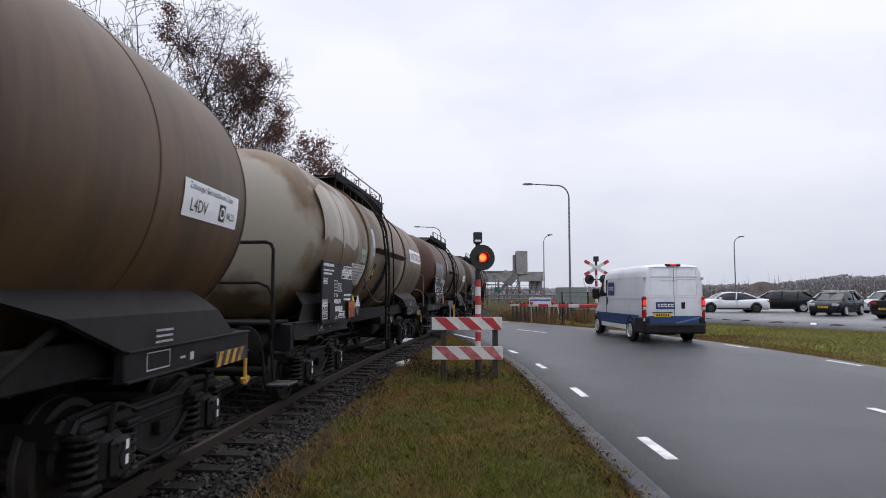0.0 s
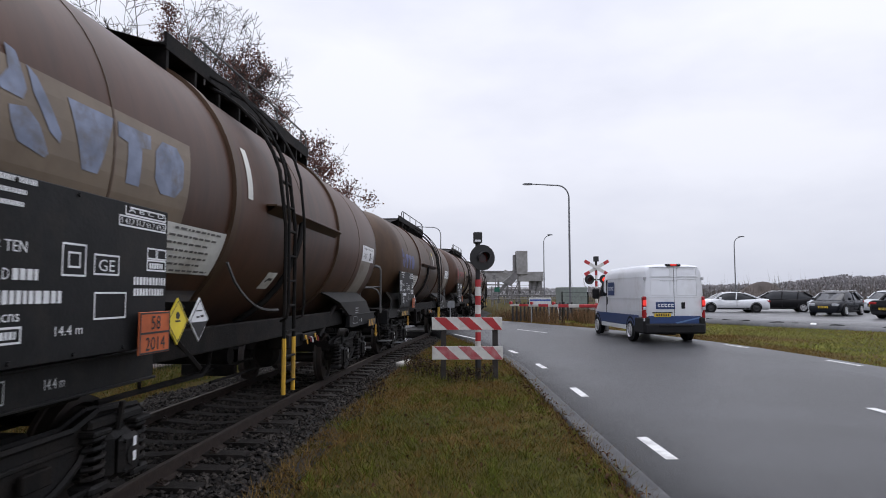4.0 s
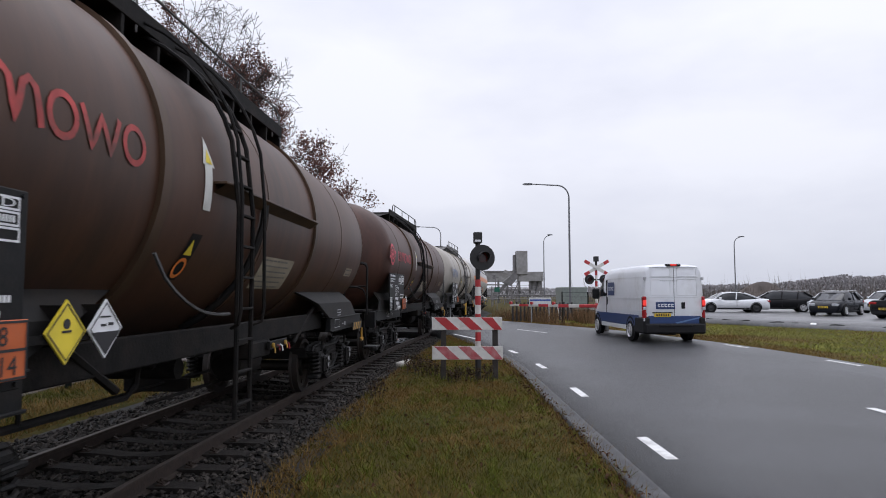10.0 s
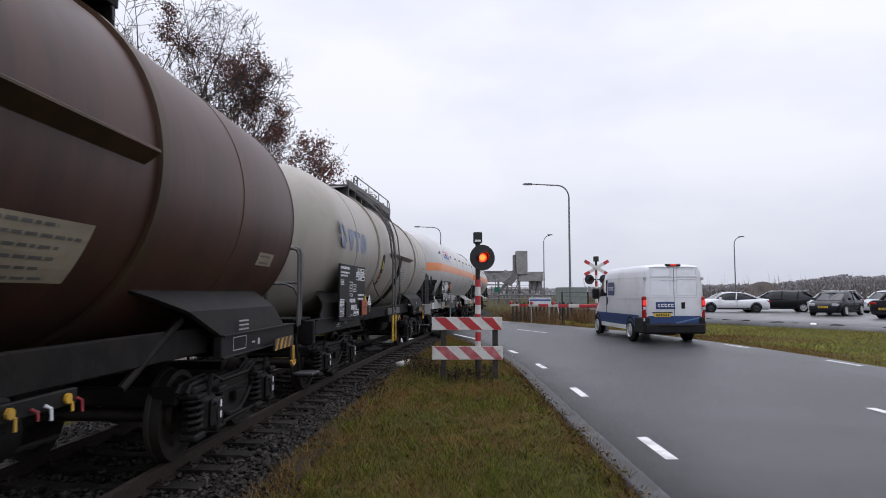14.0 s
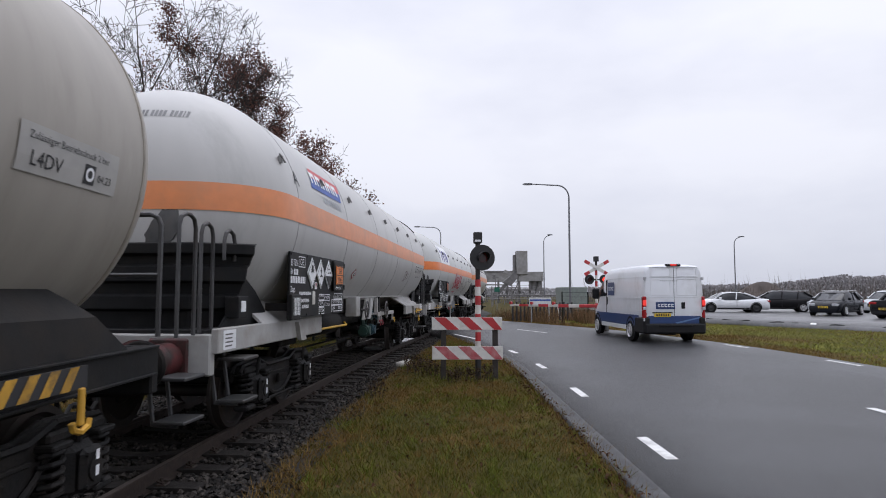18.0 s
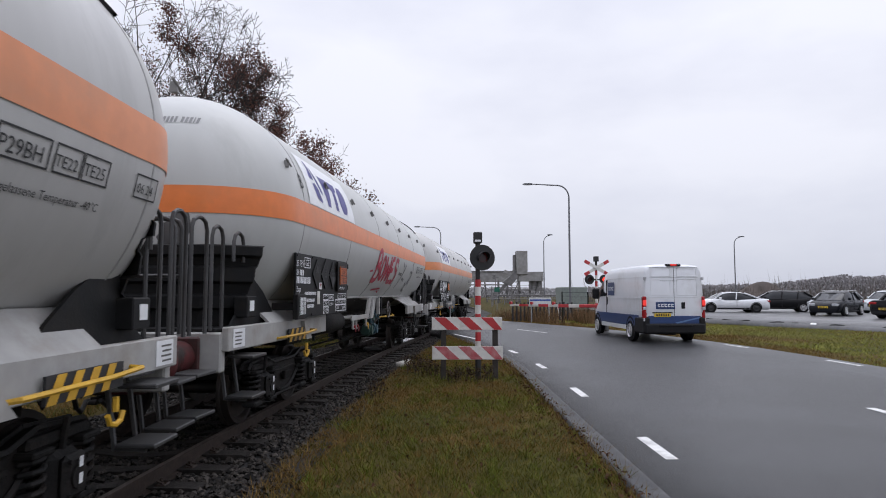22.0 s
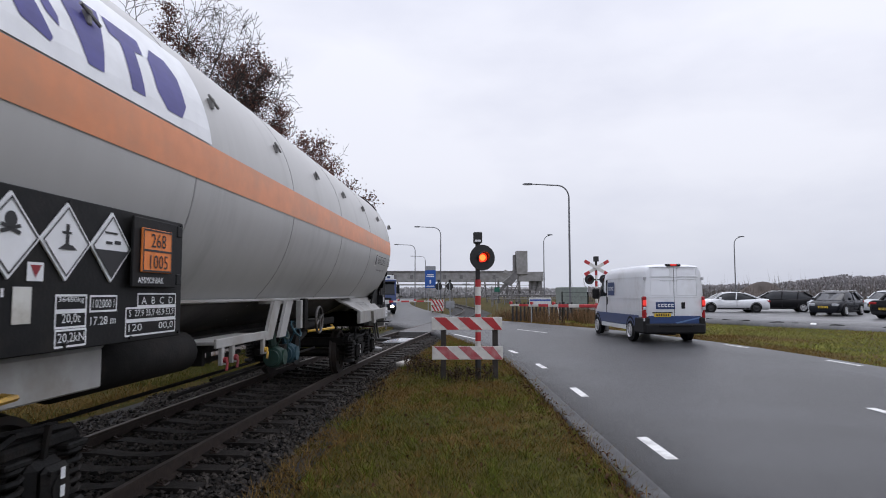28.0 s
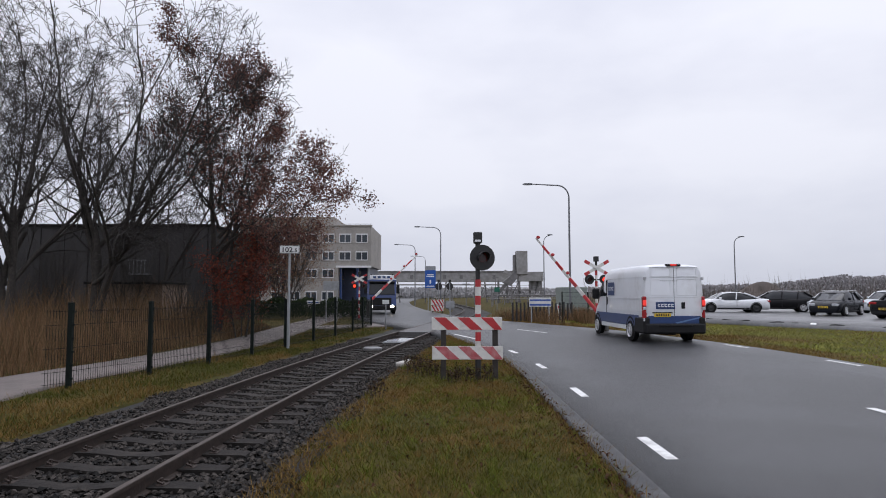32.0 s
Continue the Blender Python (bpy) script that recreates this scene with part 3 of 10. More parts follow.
def gear_meshes():
    """Meshes of a two-axle bogie, shared by all wagons."""
    g = GEAR
    w = Shape()
    for s in (-1, 1):
        w.lathe([(s * 0.675, 0.06), (s * 0.675, 0.16), (s * 0.70, 0.19), (s * 0.71, 0.36), (s * 0.675, 0.39), (s * 0.672, 0.485),
                 (s * 0.705, 0.475), (s * 0.715, 0.462), (s * 0.805, 0.455), (s * 0.81, 0.40), (s * 0.765, 0.37), (s * 0.76, 0.20),
                 (s * 0.80, 0.17), (s * 0.80, 0.06)], 28, "y")
    w.cyl((0, -1.0, 0), (0, 1.0, 0), 0.075, 12)
    for s in (-1, 1):
        for k in range(4):
            a = math.pi / 4 + k * math.pi / 2
            w.cyl((0.28 * math.cos(a), s * 0.75, 0.28 * math.sin(a)), (0.28 * math.cos(a), s * 0.785, 0.28 * math.sin(a)), 0.035, 8)
    g["wheelset"] = w.mesh("wheelset", M_STEEL)
    side = Shape()
    belly = [(1.24 * (k / 10 - 0.5), 0.60 - 0.29 * math.sin(math.pi * k / 10) ** 0.8) for k in range(11)]
    poly = [(-1.30, 0.72), (-1.22, 0.80), (-0.70, 0.83), (-0.42, 0.74), (0.42, 0.74), (0.70, 0.83), (1.22, 0.80), (1.30, 0.72), (1.20, 0.66), (0.68, 0.66)]
    poly += [(-p[0], p[1]) for p in belly] + [(-0.68, 0.66), (-1.20, 0.66)]
    side.prism(poly, -0.03, 0.03)
    for a, b in zip(poly, poly[1:] + poly[:1]):
        side.tube([(a[0], -0.05, a[1]), (b[0], -0.05, b[1])], 0.026, 5)
        side.tube([(a[0], 0.05, a[1]), (b[0], 0.05, b[1])], 0.026, 5)
    side.box(-0.46, -0.06, 0.60, 0.46, -0.03, 0.635, 0.008)
    for a in (-0.9, 0.9):
        side.box(a - 0.34, -0.10, 0.70, a + 0.34, 0.06, 0.78, 0.02)
        side.tube([(a, -0.10, 0.66), (a, -0.12, 0.80), (a + 0.02, -0.12, 0.86)], 0.024, 6)
    g["side_frame"] = side.mesh("side_frame", M_BOGIE)
    box = Shape()
    box.box(-0.165, -0.10, -0.16, 0.165, 0.10, 0.20, 0.05)
    box.box(-0.125, -0.17, -0.13, 0.125, -0.09, 0.17, 0.045)
    box.cyl((0, -0.17, 0.02), (0, -0.184, 0.02), 0.085, 14)
    for s, z in ((-1, -0.09), (1, -0.09), (-1, 0.13), (1, 0.13)):
        box.cyl((s * 0.095, -0.16, z), (s * 0.095, -0.184, z), 0.016, 6)
    for s in (-1, 1):
        box.box(s * 0.14, -0.10, -0.20, s * 0.38, 0.09, -0.13, 0.02)
    g["axle_box"] = box.mesh("axle_box", M_BOGIE)
    spring = Shape()
    pts = []
    for i in range(41):
        a = 2 * math.pi * i / 8
        pts.append((0.085 * math.cos(a), -0.01 + 0.085 * math.sin(a), -0.12 + 0.33 * i / 40))
    spring.tube(pts, 0.021, 6)
    spring.box(-0.11, -0.11, 0.205, 0.11, 0.09, 0.25, 0.012)
    g["coil_spring"] = spring.mesh("coil_spring", M_BOGIE)
    bol = Shape().box(-0.22, -0.92, 0.48, 0.22, 0.92, 0.78, 0.03)
    bol.cyl((0, 0, 0.78), (0, 0, 0.95), 0.24, 16)
    for s in (-1, 1):
        bol.box(s * 1.20, -0.95, 0.60, s * 1.30, 0.95, 0.78, 0.02)
        bol.box(s * 0.42 - 0.03, -0.85, 0.30, s * 0.42 + 0.03, 0.85, 0.40, 0.01)
        bol.box(s * 0.42 - 0.05, -0.80, 0.36, s * 0.42 + 0.07, -0.66, 0.60, 0.02)
        bol.box(s * 0.42 - 0.05, 0.66, 0.36, s * 0.42 + 0.07, 0.80, 0.60, 0.02)
    g["bolster"] = bol.mesh("bolster", M_FRAME)
    lev = Shape()
    lev.tube([(-1.2, -1.07, 0.55), (-0.72, -1.10, 0.30), (0.72, -1.10, 0.30), (1.2, -1.07, 0.55)], 0.022, 6)
    lev.box(-0.10, -1.11, 0.46, 0.16, -1.06, 0.58, 0.01)
    g["brake_linkage"] = lev.mesh("brake_linkage", M_FRAME)
    tag = board_rect(Shape(), -0.022, 0.0, 0.022, 0.07, 0.0)
    g["axle_mark"] = tag.mesh("axle_mark", M_WHITE_INK, 0)
    bf = Shape()
    bf.lathe([(0.60, 0.13), (0.56, 0.135), (0.36, 0.135), (0.35, 0.105), (0.12, 0.105), (0.10, 0.15), (0.075, 0.22), (0.045, 0.235), (0.02, 0.23), (0, 0.15), (-0.006, 0.0)], 20, "x")
    bf.box(0.58, -0.19, -0.19, 0.62, 0.19, 0.19, 0.02)
    g["buffer"] = bf.mesh("buffer", M_FRAME)
    crash = Shape()
    crash.lathe([(0.60, 0.17), (0.36, 0.17), (0.34, 0.15), (0.14, 0.15), (0.13, 0.19), (0.07, 0.235), (0.03, 0.24), (0, 0.16), (-0.006, 0)], 20, "x")
    crash.box(0.58, -0.21, -0.21, 0.62, 0.21, 0.21, 0.02)
    g["red_buffer"] = crash.mesh("red_buffer", M_BUFFER_RED)
    hook = Shape()
    hook.tube([(0.55, 0, 0), (0.25, 0, 0), (0.12, 0, 0.02), (0.06, 0, 0.09), (0.12, 0, 0.14)], 0.045, 6)
    hook.tube([(0.2, -0.10, 0.0), (0.28, -0.09, -0.25), (0.3, 0, -0.38), (0.28, 0.09, -0.25), (0.2, 0.10, 0.0)], 0.022, 6)
    g["coupling"] = hook.mesh("coupling", M_FRAME)
    hose = Shape().tube([(0.6, 0.32, -0.05), (0.42, 0.32, -0.12), (0.30, 0.31, -0.38), (0.16, 0.27, -0.44), (0.02, 0.24, -0.36)], 0.022, 6)
    g["brake_hose"] = hose.mesh("brake_hose", M_BLACK)


def bogie(wagon, x):
    g = GEAR
    b = part("bogie", g["bolster"], None, wagon, "grimy black two-axle bogie", pose(x, 0, 0))
    for s in (-1, 1):
        part("side_frame", g["side_frame"], None, b, "", pose(0, s * 1.0, 0))
        turn = 0 if s < 0 else 180
        for a in (-0.9, 0.9):
            part("axle_box", g["axle_box"], None, b, "", pose(a, s * 1.05, 0.46, 0, 0, turn))
            for d in (-0.27, 0.27):
                part("coil_spring", g["coil_spring"], None, b, "", pose(a + d, s * 1.05, 0.46, 0, 0, turn))
            if s < 0:
                for z in (0.43, 0.54):
                    part("axle_mark", g["axle_mark"], None, b, "white axle box mark", pose(a, -1.2385, z))
        part("brake_linkage", g["brake_linkage"], None, b, "", pose(0, 0, 0, 0, 0, turn))
    for a in (-0.9, 0.9):
        WHEELSETS.append(part("wheelset", g["wheelset"], None, b, "worn steel wheelset", pose(a, 0, 0.455)))
    return b


WHEELSETS = []


def end_gear(wagon, half, front, buffer="buffer"):
    """Buffers, coupling and hoses at one end."""
    m = pose(-half, 0, 1.03) if front else pose(half, 0, 1.03, 0, 0, 180)
    for y in (-0.875, 0.875):
        part("buffer", GEAR[buffer], None, wagon, "dull red crash buffer" if buffer == "red_buffer" else "", m @ pose(0, y, 0))
    part("coupling", GEAR["coupling"], None, wagon, "", m)
    part("brake_hose", GEAR["brake_hose"], None, wagon, "", m)
    part("brake_hose", GEAR["brake_hose"], None, wagon, "", m @ pose(0, -0.64, 0))


def hoop(x, y0, y1, z0, z1, r=0.02, mid=True):
    """A bent tube handrail across the wagon."""
    s = Shape().tube([(x, y0, z0), (x, y0, z1 - 0.10), (x, y0 + 0.03 * (1 if y1 > y0 else -1), z1 - 0.03), (x, y0 + 0.1 * (1 if y1 > y0 else -1), z1),
                      (x, y1 - 0.1 * (1 if y1 > y0 else -1), z1), (x, y1 - 0.03 * (1 if y1 > y0 else -1), z1 - 0.03), (x, y1, z1 - 0.10), (x, y1, z0)], r, 8)
    if mid:
        s.tube([(x, y0, (z0 + z1) / 2), (x, y1, (z0 + z1) / 2)], r * 0.9, 6)
    return s


def loop(x0, x1, y, z0, z1, r=0.02, cross=()):
    """A bent tube handrail along the wagon, rounded at the top."""
    d = min(0.12, (x1 - x0) / 2)
    s = Shape().tube([(x0, y, z0), (x0, y, z1 - d), (x0 + d * 0.3, y, z1 - d * 0.3), (x0 + d, y, z1), (x1 - d, y, z1),
                      (x1 - d * 0.3, y, z1 - d * 0.3), (x1, y, z1 - d), (x1, y, z0)], r, 8)
    for z in cross:
        s.tube([(x0, y, z), (x1, y, z)], r * 0.9, 6)
    return s


def dished(x0, x1, r, depth, zc, seg=64, n=9, rear=None, full=0.82):
    """A tank: a drum with domed ends."""
    rear = rear or depth
    prof = []
    for i in range(n):
        a = math.pi / 2 * i / (n - 1)
        prof.append((x0 - depth * math.cos(a) + depth, r * math.sin(a) ** full if i else 0.0))
    prof += [(x0 + depth + (x1 - x0 - rear - depth) * i / 8, r) for i in range(1, 8)]
    for i in range(n):
        a = math.pi / 2 * (1 - i / (n - 1))
        prof.append((x1 + rear * math.cos(a) - rear, r * math.sin(a) ** full if i < n - 1 else 0.0))
    return Shape().lathe(prof, seg, "x", centre=(0, 0, zc))


def ring(x, w, r, zc, t=0.03, seg=64, a0=0, a1=360):
    s = Shape()
    v, f = [], []
    n = seg
    for i in range(n + 1):
        a = radians(a0 + (a1 - a0) * i / n)
        for dx, rr in ((-w / 2, r - 0.01), (-w / 2, r + t), (w / 2, r + t), (w / 2, r - 0.01)):
            v.append((x + dx, rr * math.cos(a), zc + rr * math.sin(a)))
    for i in range(n):
        for k in range(3):
            f.append((4 * i + k, 4 * i + k + 1, 4 * i + k + 5, 4 * i + k + 4))
    return s.add(v, f)


def hazard(s_yellow, s_black, x0, x1, z0, z1, y, slant=0.10):
    """Yellow and black stripes on a lever plate."""
    s_black.box(x0, y, z0, x1, y + 0.02, z1)
    n = 4
    w = (x1 - x0 - slant) / (2 * n)
    for i in range(n):
        a = x0 + 2 * i * w
        s_yellow.add([(a, y - 0.004, z0), (a + w, y - 0.004, z0), (a + w + slant, y - 0.004, z1), (a + slant, y - 0.004, z1)], [(0, 1, 2, 3)])


def diamond(wagon, u, w, size, y, material, mark="cross", label="white diamond danger placard"):
    s = Shape()
    h = size / 2
    s.prism([(u - h * 0.98, w), (u, w - h), (u + h * 0.98, w), (u, w + h)], y, y + 0.012)
    p = part("placard", s, material, wagon, label, smooth=0)
    k = Shape()
    yy = y - 0.004
    b = 0.9
    for a, c in (((-b, 0), (0, b)), ((0, b), (b, 0)), ((b, 0), (0, -b)), ((0, -b), (-b, 0))):
        k.add([(u + a[0] * h, yy, w + a[1] * h), (u + c[0] * h, yy, w + c[1] * h),
               (u + c[0] * h * 0.93, yy, w + c[1] * h * 0.93), (u + a[0] * h * 0.93, yy, w + a[1] * h * 0.93)], [(0, 1, 2, 3)])
    if mark == "half":
        k.add([(u - h * 0.84, yy, w - 0.02), (u + h * 0.84, yy, w - 0.02), (u, yy, w - h * 0.86)], [(0, 1, 2)])
        k.box(u - h * 0.3, yy, w + h * 0.08, u + h * 0.0, yy + 0.002, w + h * 0.16)
        k.box(u - h * 0.35, yy, w + h * 0.38, u + h * 0.25, yy + 0.002, w + h * 0.43)
        k.box(u + h * 0.12, yy, w + h * 0.1, u + h * 0.42, yy + 0.002, w + h * 0.2)
    elif mark == "skull":
        k.cyl((u, yy, w + h * 0.36), (u, yy + 0.003, w + h * 0.36), h * 0.19, 12)
        for s2 in (-1, 1):
            k.add([(u - s2 * h * 0.33, yy, w + h * 0.1), (u - s2 * h * 0.28, yy, w + h * 0.02), (u + s2 * h * 0.33, yy, w + h * 0.2), (u + s2 * h * 0.28, yy, w + h * 0.28)], [(0, 1, 2, 3)])
    elif mark == "tree":
        k.box(u - h * 0.06, yy, w - h * 0.12, u + h * 0.06, yy + 0.002, w + h * 0.45)
        k.box(u - h * 0.2, yy, w + h * 0.2, u + h * 0.16, yy + 0.002, w + h * 0.26)
        k.add([(u - h * 0.35, yy, w - h * 0.2), (u + h * 0.4, yy, w - h * 0.2), (u + h * 0.2, yy, w - h * 0.08), (u - h * 0.1, yy, w - h * 0.06)], [(0, 1, 2, 3)])
    else:
        k.cyl((u, yy, w + h * 0.25), (u, yy + 0.003, w + h * 0.25), h * 0.16, 12)
        k.box(u - h * 0.22, yy, w - h * 0.02, u + h * 0.22, yy + 0.002, w + h * 0.05)
    part("pictogram", k, M_INK, p, smooth=0)


def danger_plate(wagon, u, w, y, top, bottom, material, width=0.42, height=0.34):
    """The orange plate with its two numbers."""
    s = Shape().box(u, y, w, u + width, y + 0.015, w + height, 0.004)
    p = part("danger_plate", s, material, wagon, "orange danger number plate with black figures", smooth=0)
    ink = board_ring(Shape(), u + 0.004, w + 0.004, u + width - 0.004, w + height - 0.004, y - 0.003, 0.012)
    board_rect(ink, u + 0.01, w + height / 2 - 0.007, u + width - 0.01, w + height / 2 + 0.007, y - 0.003)
    for text, ww in ((top, w + height * 0.58), (bottom, w + height * 0.09)):
        v, f = letters(text, height * 0.46)
        wide = max(q[0] for q in v)
        ink.add([(u + (width - wide) / 2 + q[0], y - 0.004, ww + q[1]) for q in v], f)
    part("danger_number", ink, M_INK, p, smooth=0)


def ladder(wagon, x, y, z0, z1, r, zc, paint, low=None, curve=True):
    """A ladder up the tank's side, its stiles bent over to the walkway."""
    half = 0.18
    prof = [(y, z0), (y, zc - 0.2)]
    if curve:
        for i in range(1, 8):
            a = radians(8 + i * 8.2)
            prof.append((-(r + 0.16) * math.cos(a), zc + (r + 0.16) * math.sin(a)))
    else:
        prof.append((y, z1))
    s = Shape()
    for d in (-half, half):
        s.tube([(x + d, p[0], p[1]) for p in prof], 0.022, 6)
    for d in (-half - 0.14, half + 0.10):
        k = 1 if d > 0 else -1
        g = [(d - k * 0.06, y + 0.02, 1.38), (d, y - 0.07, 1.42), (d, y - 0.09, 1.55), (d, y - 0.08, zc - 0.1)]
        if curve:
            for i in range(1, 8):
                a = radians(6 + i * 8.4)
                g.append((d, -(r + 0.26) * math.cos(a), zc + (r + 0.26) * math.sin(a)))
        s.tube([(x + p[0], p[1], p[2]) for p in g], 0.017, 6)
    lad = part("ladder", s, paint, wagon, "steel ladder bent round the tank")
    line = [Vector((0, *p)) for p in prof]
    dist, step = 0.12, 0.29
    rung = Shape().box(-half, -0.025, -0.012, half, 0.025, 0.012, 0.004).mesh("rung", paint)
    for a, b in zip(line, line[1:]):
        d = (b - a).length
        while dist < d:
            p = a + (b - a) * dist / d
            part("rung", rung, None, lad, "", pose(x, p.y, p.z))
            dist += step
        dist -= d
    if low:
        t = Shape()
        for d in (-half, half):
            t.tube([(x + d, y, z0 - 0.01), (x + d, y, z0 + 0.62)], 0.025, 6)
        part("yellow_foot", t, low, lad, "yellow painted ladder foot")
    return lad


def steps(wagon, x, zs, paint, y=-1.18):
    """A hanging double step at a corner."""
    s = Shape()
    s.tube([(x - 0.16, y + 0.12, 1.05), (x - 0.16, y + 0.04, zs[-1] - 0.01), (x - 0.16, y - 0.2, zs[-1] - 0.01)], 0.022, 6)
    s.tube([(x + 0.16, y + 0.12, 1.05), (x + 0.16, y + 0.04, zs[-1] - 0.01), (x + 0.16, y - 0.2, zs[-1] - 0.01)], 0.022, 6)
    st = part("step_hanger", s, paint, wagon)
    for z in zs:
        part("step_board", Shape().box(x - 0.2, y - 0.28, z, x + 0.2, y + 0.02, z + 0.035, 0.008), M_RAILING, st)


# ---- the older round-bellied tank wagon, fourteen and a half metres long ----
def skirt(w, f, d, top0, top1, low0, low1, material):
    """The folded plate between tank and side sill; d is 1 towards the rear, and the places count from the wagon's end f."""
    for y in (-1, 1):
        s = Shape()
        rows = []
        for k in range(9):
            t = k / 8
            a = top0 + (top1 - top0) * t
            b = low0 + (low1 - low0) * t
            m0, m1 = top0 + (low0 - top0) * 0.52, top1 + (low1 - top1) * 0.42
            m = m0 + (m1 - m0) * t
            rows.append([(f + d * a, y * 1.085, 1.735), (f + d * (0.55 * a + 0.45 * m), y * 1.17, 1.65), (f + d * m, y * 1.275, 1.53), (f + d * b, y * 1.30, 1.268)])
        v = [p for q in rows for p in q]
        n = len(v)
        v += [(p[0], p[1] - y * 0.03, p[2] - 0.02) for p in v]
        fc = []
        for i in range(8):
            for k in range(3):
                q = (4 * i + k, 4 * i + k + 1, 4 * i + k + 5, 4 * i + k + 4)
                fc += [q, tuple(j + n for j in q[::-1])]
        for k in range(3):
            fc += [(k, k + 1, k + 1 + n, k + n), (32 + k, 32 + k + 1, 32 + k + 1 + n, 32 + k + n)]
        s.add(v, fc)
        part("saddle_plate", s, material, w, "folded dark plate between tank and sill", smooth=25)


def tank_wagon(start, length, paint, opts):
    """start: where its foremost buffers stand on the line at 0 s. Its front is the end that passes the camera first."""
    half = length / 2
    f = -half
    rng = random.Random(opts.get("seed", 1))
    r, zc = 1.45, 2.66
    w = thing("tank_wagon", Matrix(), opts["label"], "tank wagon", "goods train")
    px0, px1 = f + 2.75, f + 12.15
    TRAIN.append((w, start + half, px0, px1))
    t0, t1 = f + 1.08, f + 13.72
    tank = part("tank", dished(t0, t1, r, 0.90, zc, 64, 15, 0.58, 0.90), paint, w, opts.get("tank_label", ""))
    ringpaint = opts.get("ring_paint", paint)
    for x in opts.get("rings", (4.95, 9.38)):
        part("stiffening_ring", ring(f + x, 0.13, r, zc, 0.04), ringpaint, tank)
    for x in (t1 - 0.58, f + 7.35, f + 2.9, f + 11.2):
        part("weld_seam", ring(x, 0.025, r, zc, 0.006), ringpaint, tank)
    # drip shelf on the side
    sx0, sx1 = opts.get("shelf", (5.85, 9.12))
    sx0, sx1 = f + sx0, f + sx1
    a = radians(2)
    sh = Shape().box(sx0, -r - 0.12, zc + 0.02, sx1, -r * math.cos(a) + 0.03, zc + 0.045, 0.004)
    sh.add([(sx0, -r - 0.12, zc + 0.02), (sx1, -r - 0.12, zc + 0.02), (sx1, -r + 0.0, zc - 0.06), (sx0, -r + 0.0, zc - 0.06)], [(0, 1, 2, 3)])
    part("drip_shelf", sh, ringpaint, tank)
    pipe = Shape().tube([(sx0 + 1.25 - 0.03 * j, -(r + 0.05) * math.cos(b), zc + (r + 0.05) * math.sin(b)) for j, b in enumerate(radians(-k * 9) for k in range(0, 8))], 0.04, 8)
    part("overflow_pipe", pipe, M_BLACK, tank)
    # folded plates, sills and headstocks
    low = opts.get("skirt_paint", M_SKIRT)
    skirt(w, f, 1, 9.55, 12.60, 11.05, 13.30, low)
    skirt(w, f + 14.45, -1, 9.50, 12.95, 10.80, 13.45, low)
    for y in (-1, 1):
        for a, b in ((0.72, 3.75), (11.03, 13.72)):
            fr = Shape().box(f + a, y * 1.22, 1.04, f + b, y * 1.31, 1.262, 0.012)
            fr.box(f + a, y * 1.20, 1.255, f + b, y * 1.345, 1.275, 0.004)
            fr.box(f + a, y * 1.20, 1.035, f + b, y * 1.335, 1.055, 0.004)
            part("side_sill", fr, M_BLACK, w)
        side = Shape().box(f + 3.7, y * 1.06, 1.10, f + 11.1, y * 1.14, 1.36, 0.012)
        part("side_rail", side, M_FRAME, w)
        for x0, x1 in ((10.45, 9.55), (4.1, 5.0)):
            part("diagonal_brace", Shape().tube([(f + x0, y * 1.15, 1.46), (f + x1, y * 1.10, 0.96)], 0.035, 6), M_FRAME, w)
    for s in (-1, 1):
        xh = f + (0.70 if s < 0 else 13.74)
        part("headstock", Shape().box(xh - 0.06, -1.30, 0.88, xh + 0.06, 1.30, 1.265, 0.015), M_BLACK, w)
        end_gear(w, half if s < 0 else f + 14.40, s < 0)
        px = px0 if s < 0 else px1
        part("cross_bearer", Shape().box(px - 0.3, -1.2, 0.98, px + 0.3, 1.2, 1.24, 0.02), M_FRAME, w)
        bogie(w, px)
    sill = Shape()
    for y in (-0.32, 0.32):
        sill.box(f + 0.7, y - 0.05, 0.96, f + 13.7, y + 0.05, 1.30, 0.01)
    part("centre_sill", sill, M_FRAME, w)
    # brake gear underneath
    res = Shape().lathe([(7.9, 0.0), (7.92, 0.14), (8.0, 0.20), (8.75, 0.20), (8.83, 0.14), (8.85, 0)], 16, "x", centre=(f, -0.72, 0.82))
    part("air_reservoir", res, M_FRAME, w)
    part("equipment_box", Shape().box(f + 7.55, -1.20, 0.92, f + 8.25, -0.85, 1.12, 0.02), M_FRAME, w)
    pipe = Shape().tube([(f + 3.6, -0.95, 0.86), (f + 5.4, -0.95, 0.84), (f + 5.55, -0.95, 0.92), (f + 5.6, -0.95, 1.1)], 0.026, 6)
    pipe.tube([(f + 4.2, -0.95, 0.85), (f + 4.2, -0.95, 1.12)], 0.018, 5)
    part("brake_pipe", pipe, M_FRAME, w)
    rod = Shape().tube([(px0 + 0.4, 0.0, 0.60), (px1 - 0.4, 0.0, 0.60)], 0.025, 6).tube([(f + 6.4, -0.6, 0.62), (f + 9.6, -0.6, 0.60)], 0.02, 6)
    rod.box(f + 7.9, -0.3, 0.50, f + 8.0, 0.5, 0.66, 0.01)
    part("brake_rigging", rod, M_FRAME, w)
    valve = Shape().cyl((f + 7.25, -0.5, 0.86), (f + 7.25, 0.5, 0.86), 0.12, 12).box(f + 7.05, -0.3, 0.86, f + 7.45, 0.3, 1.2, 0.03)
    part("bottom_valve", valve, M_FRAME, w)
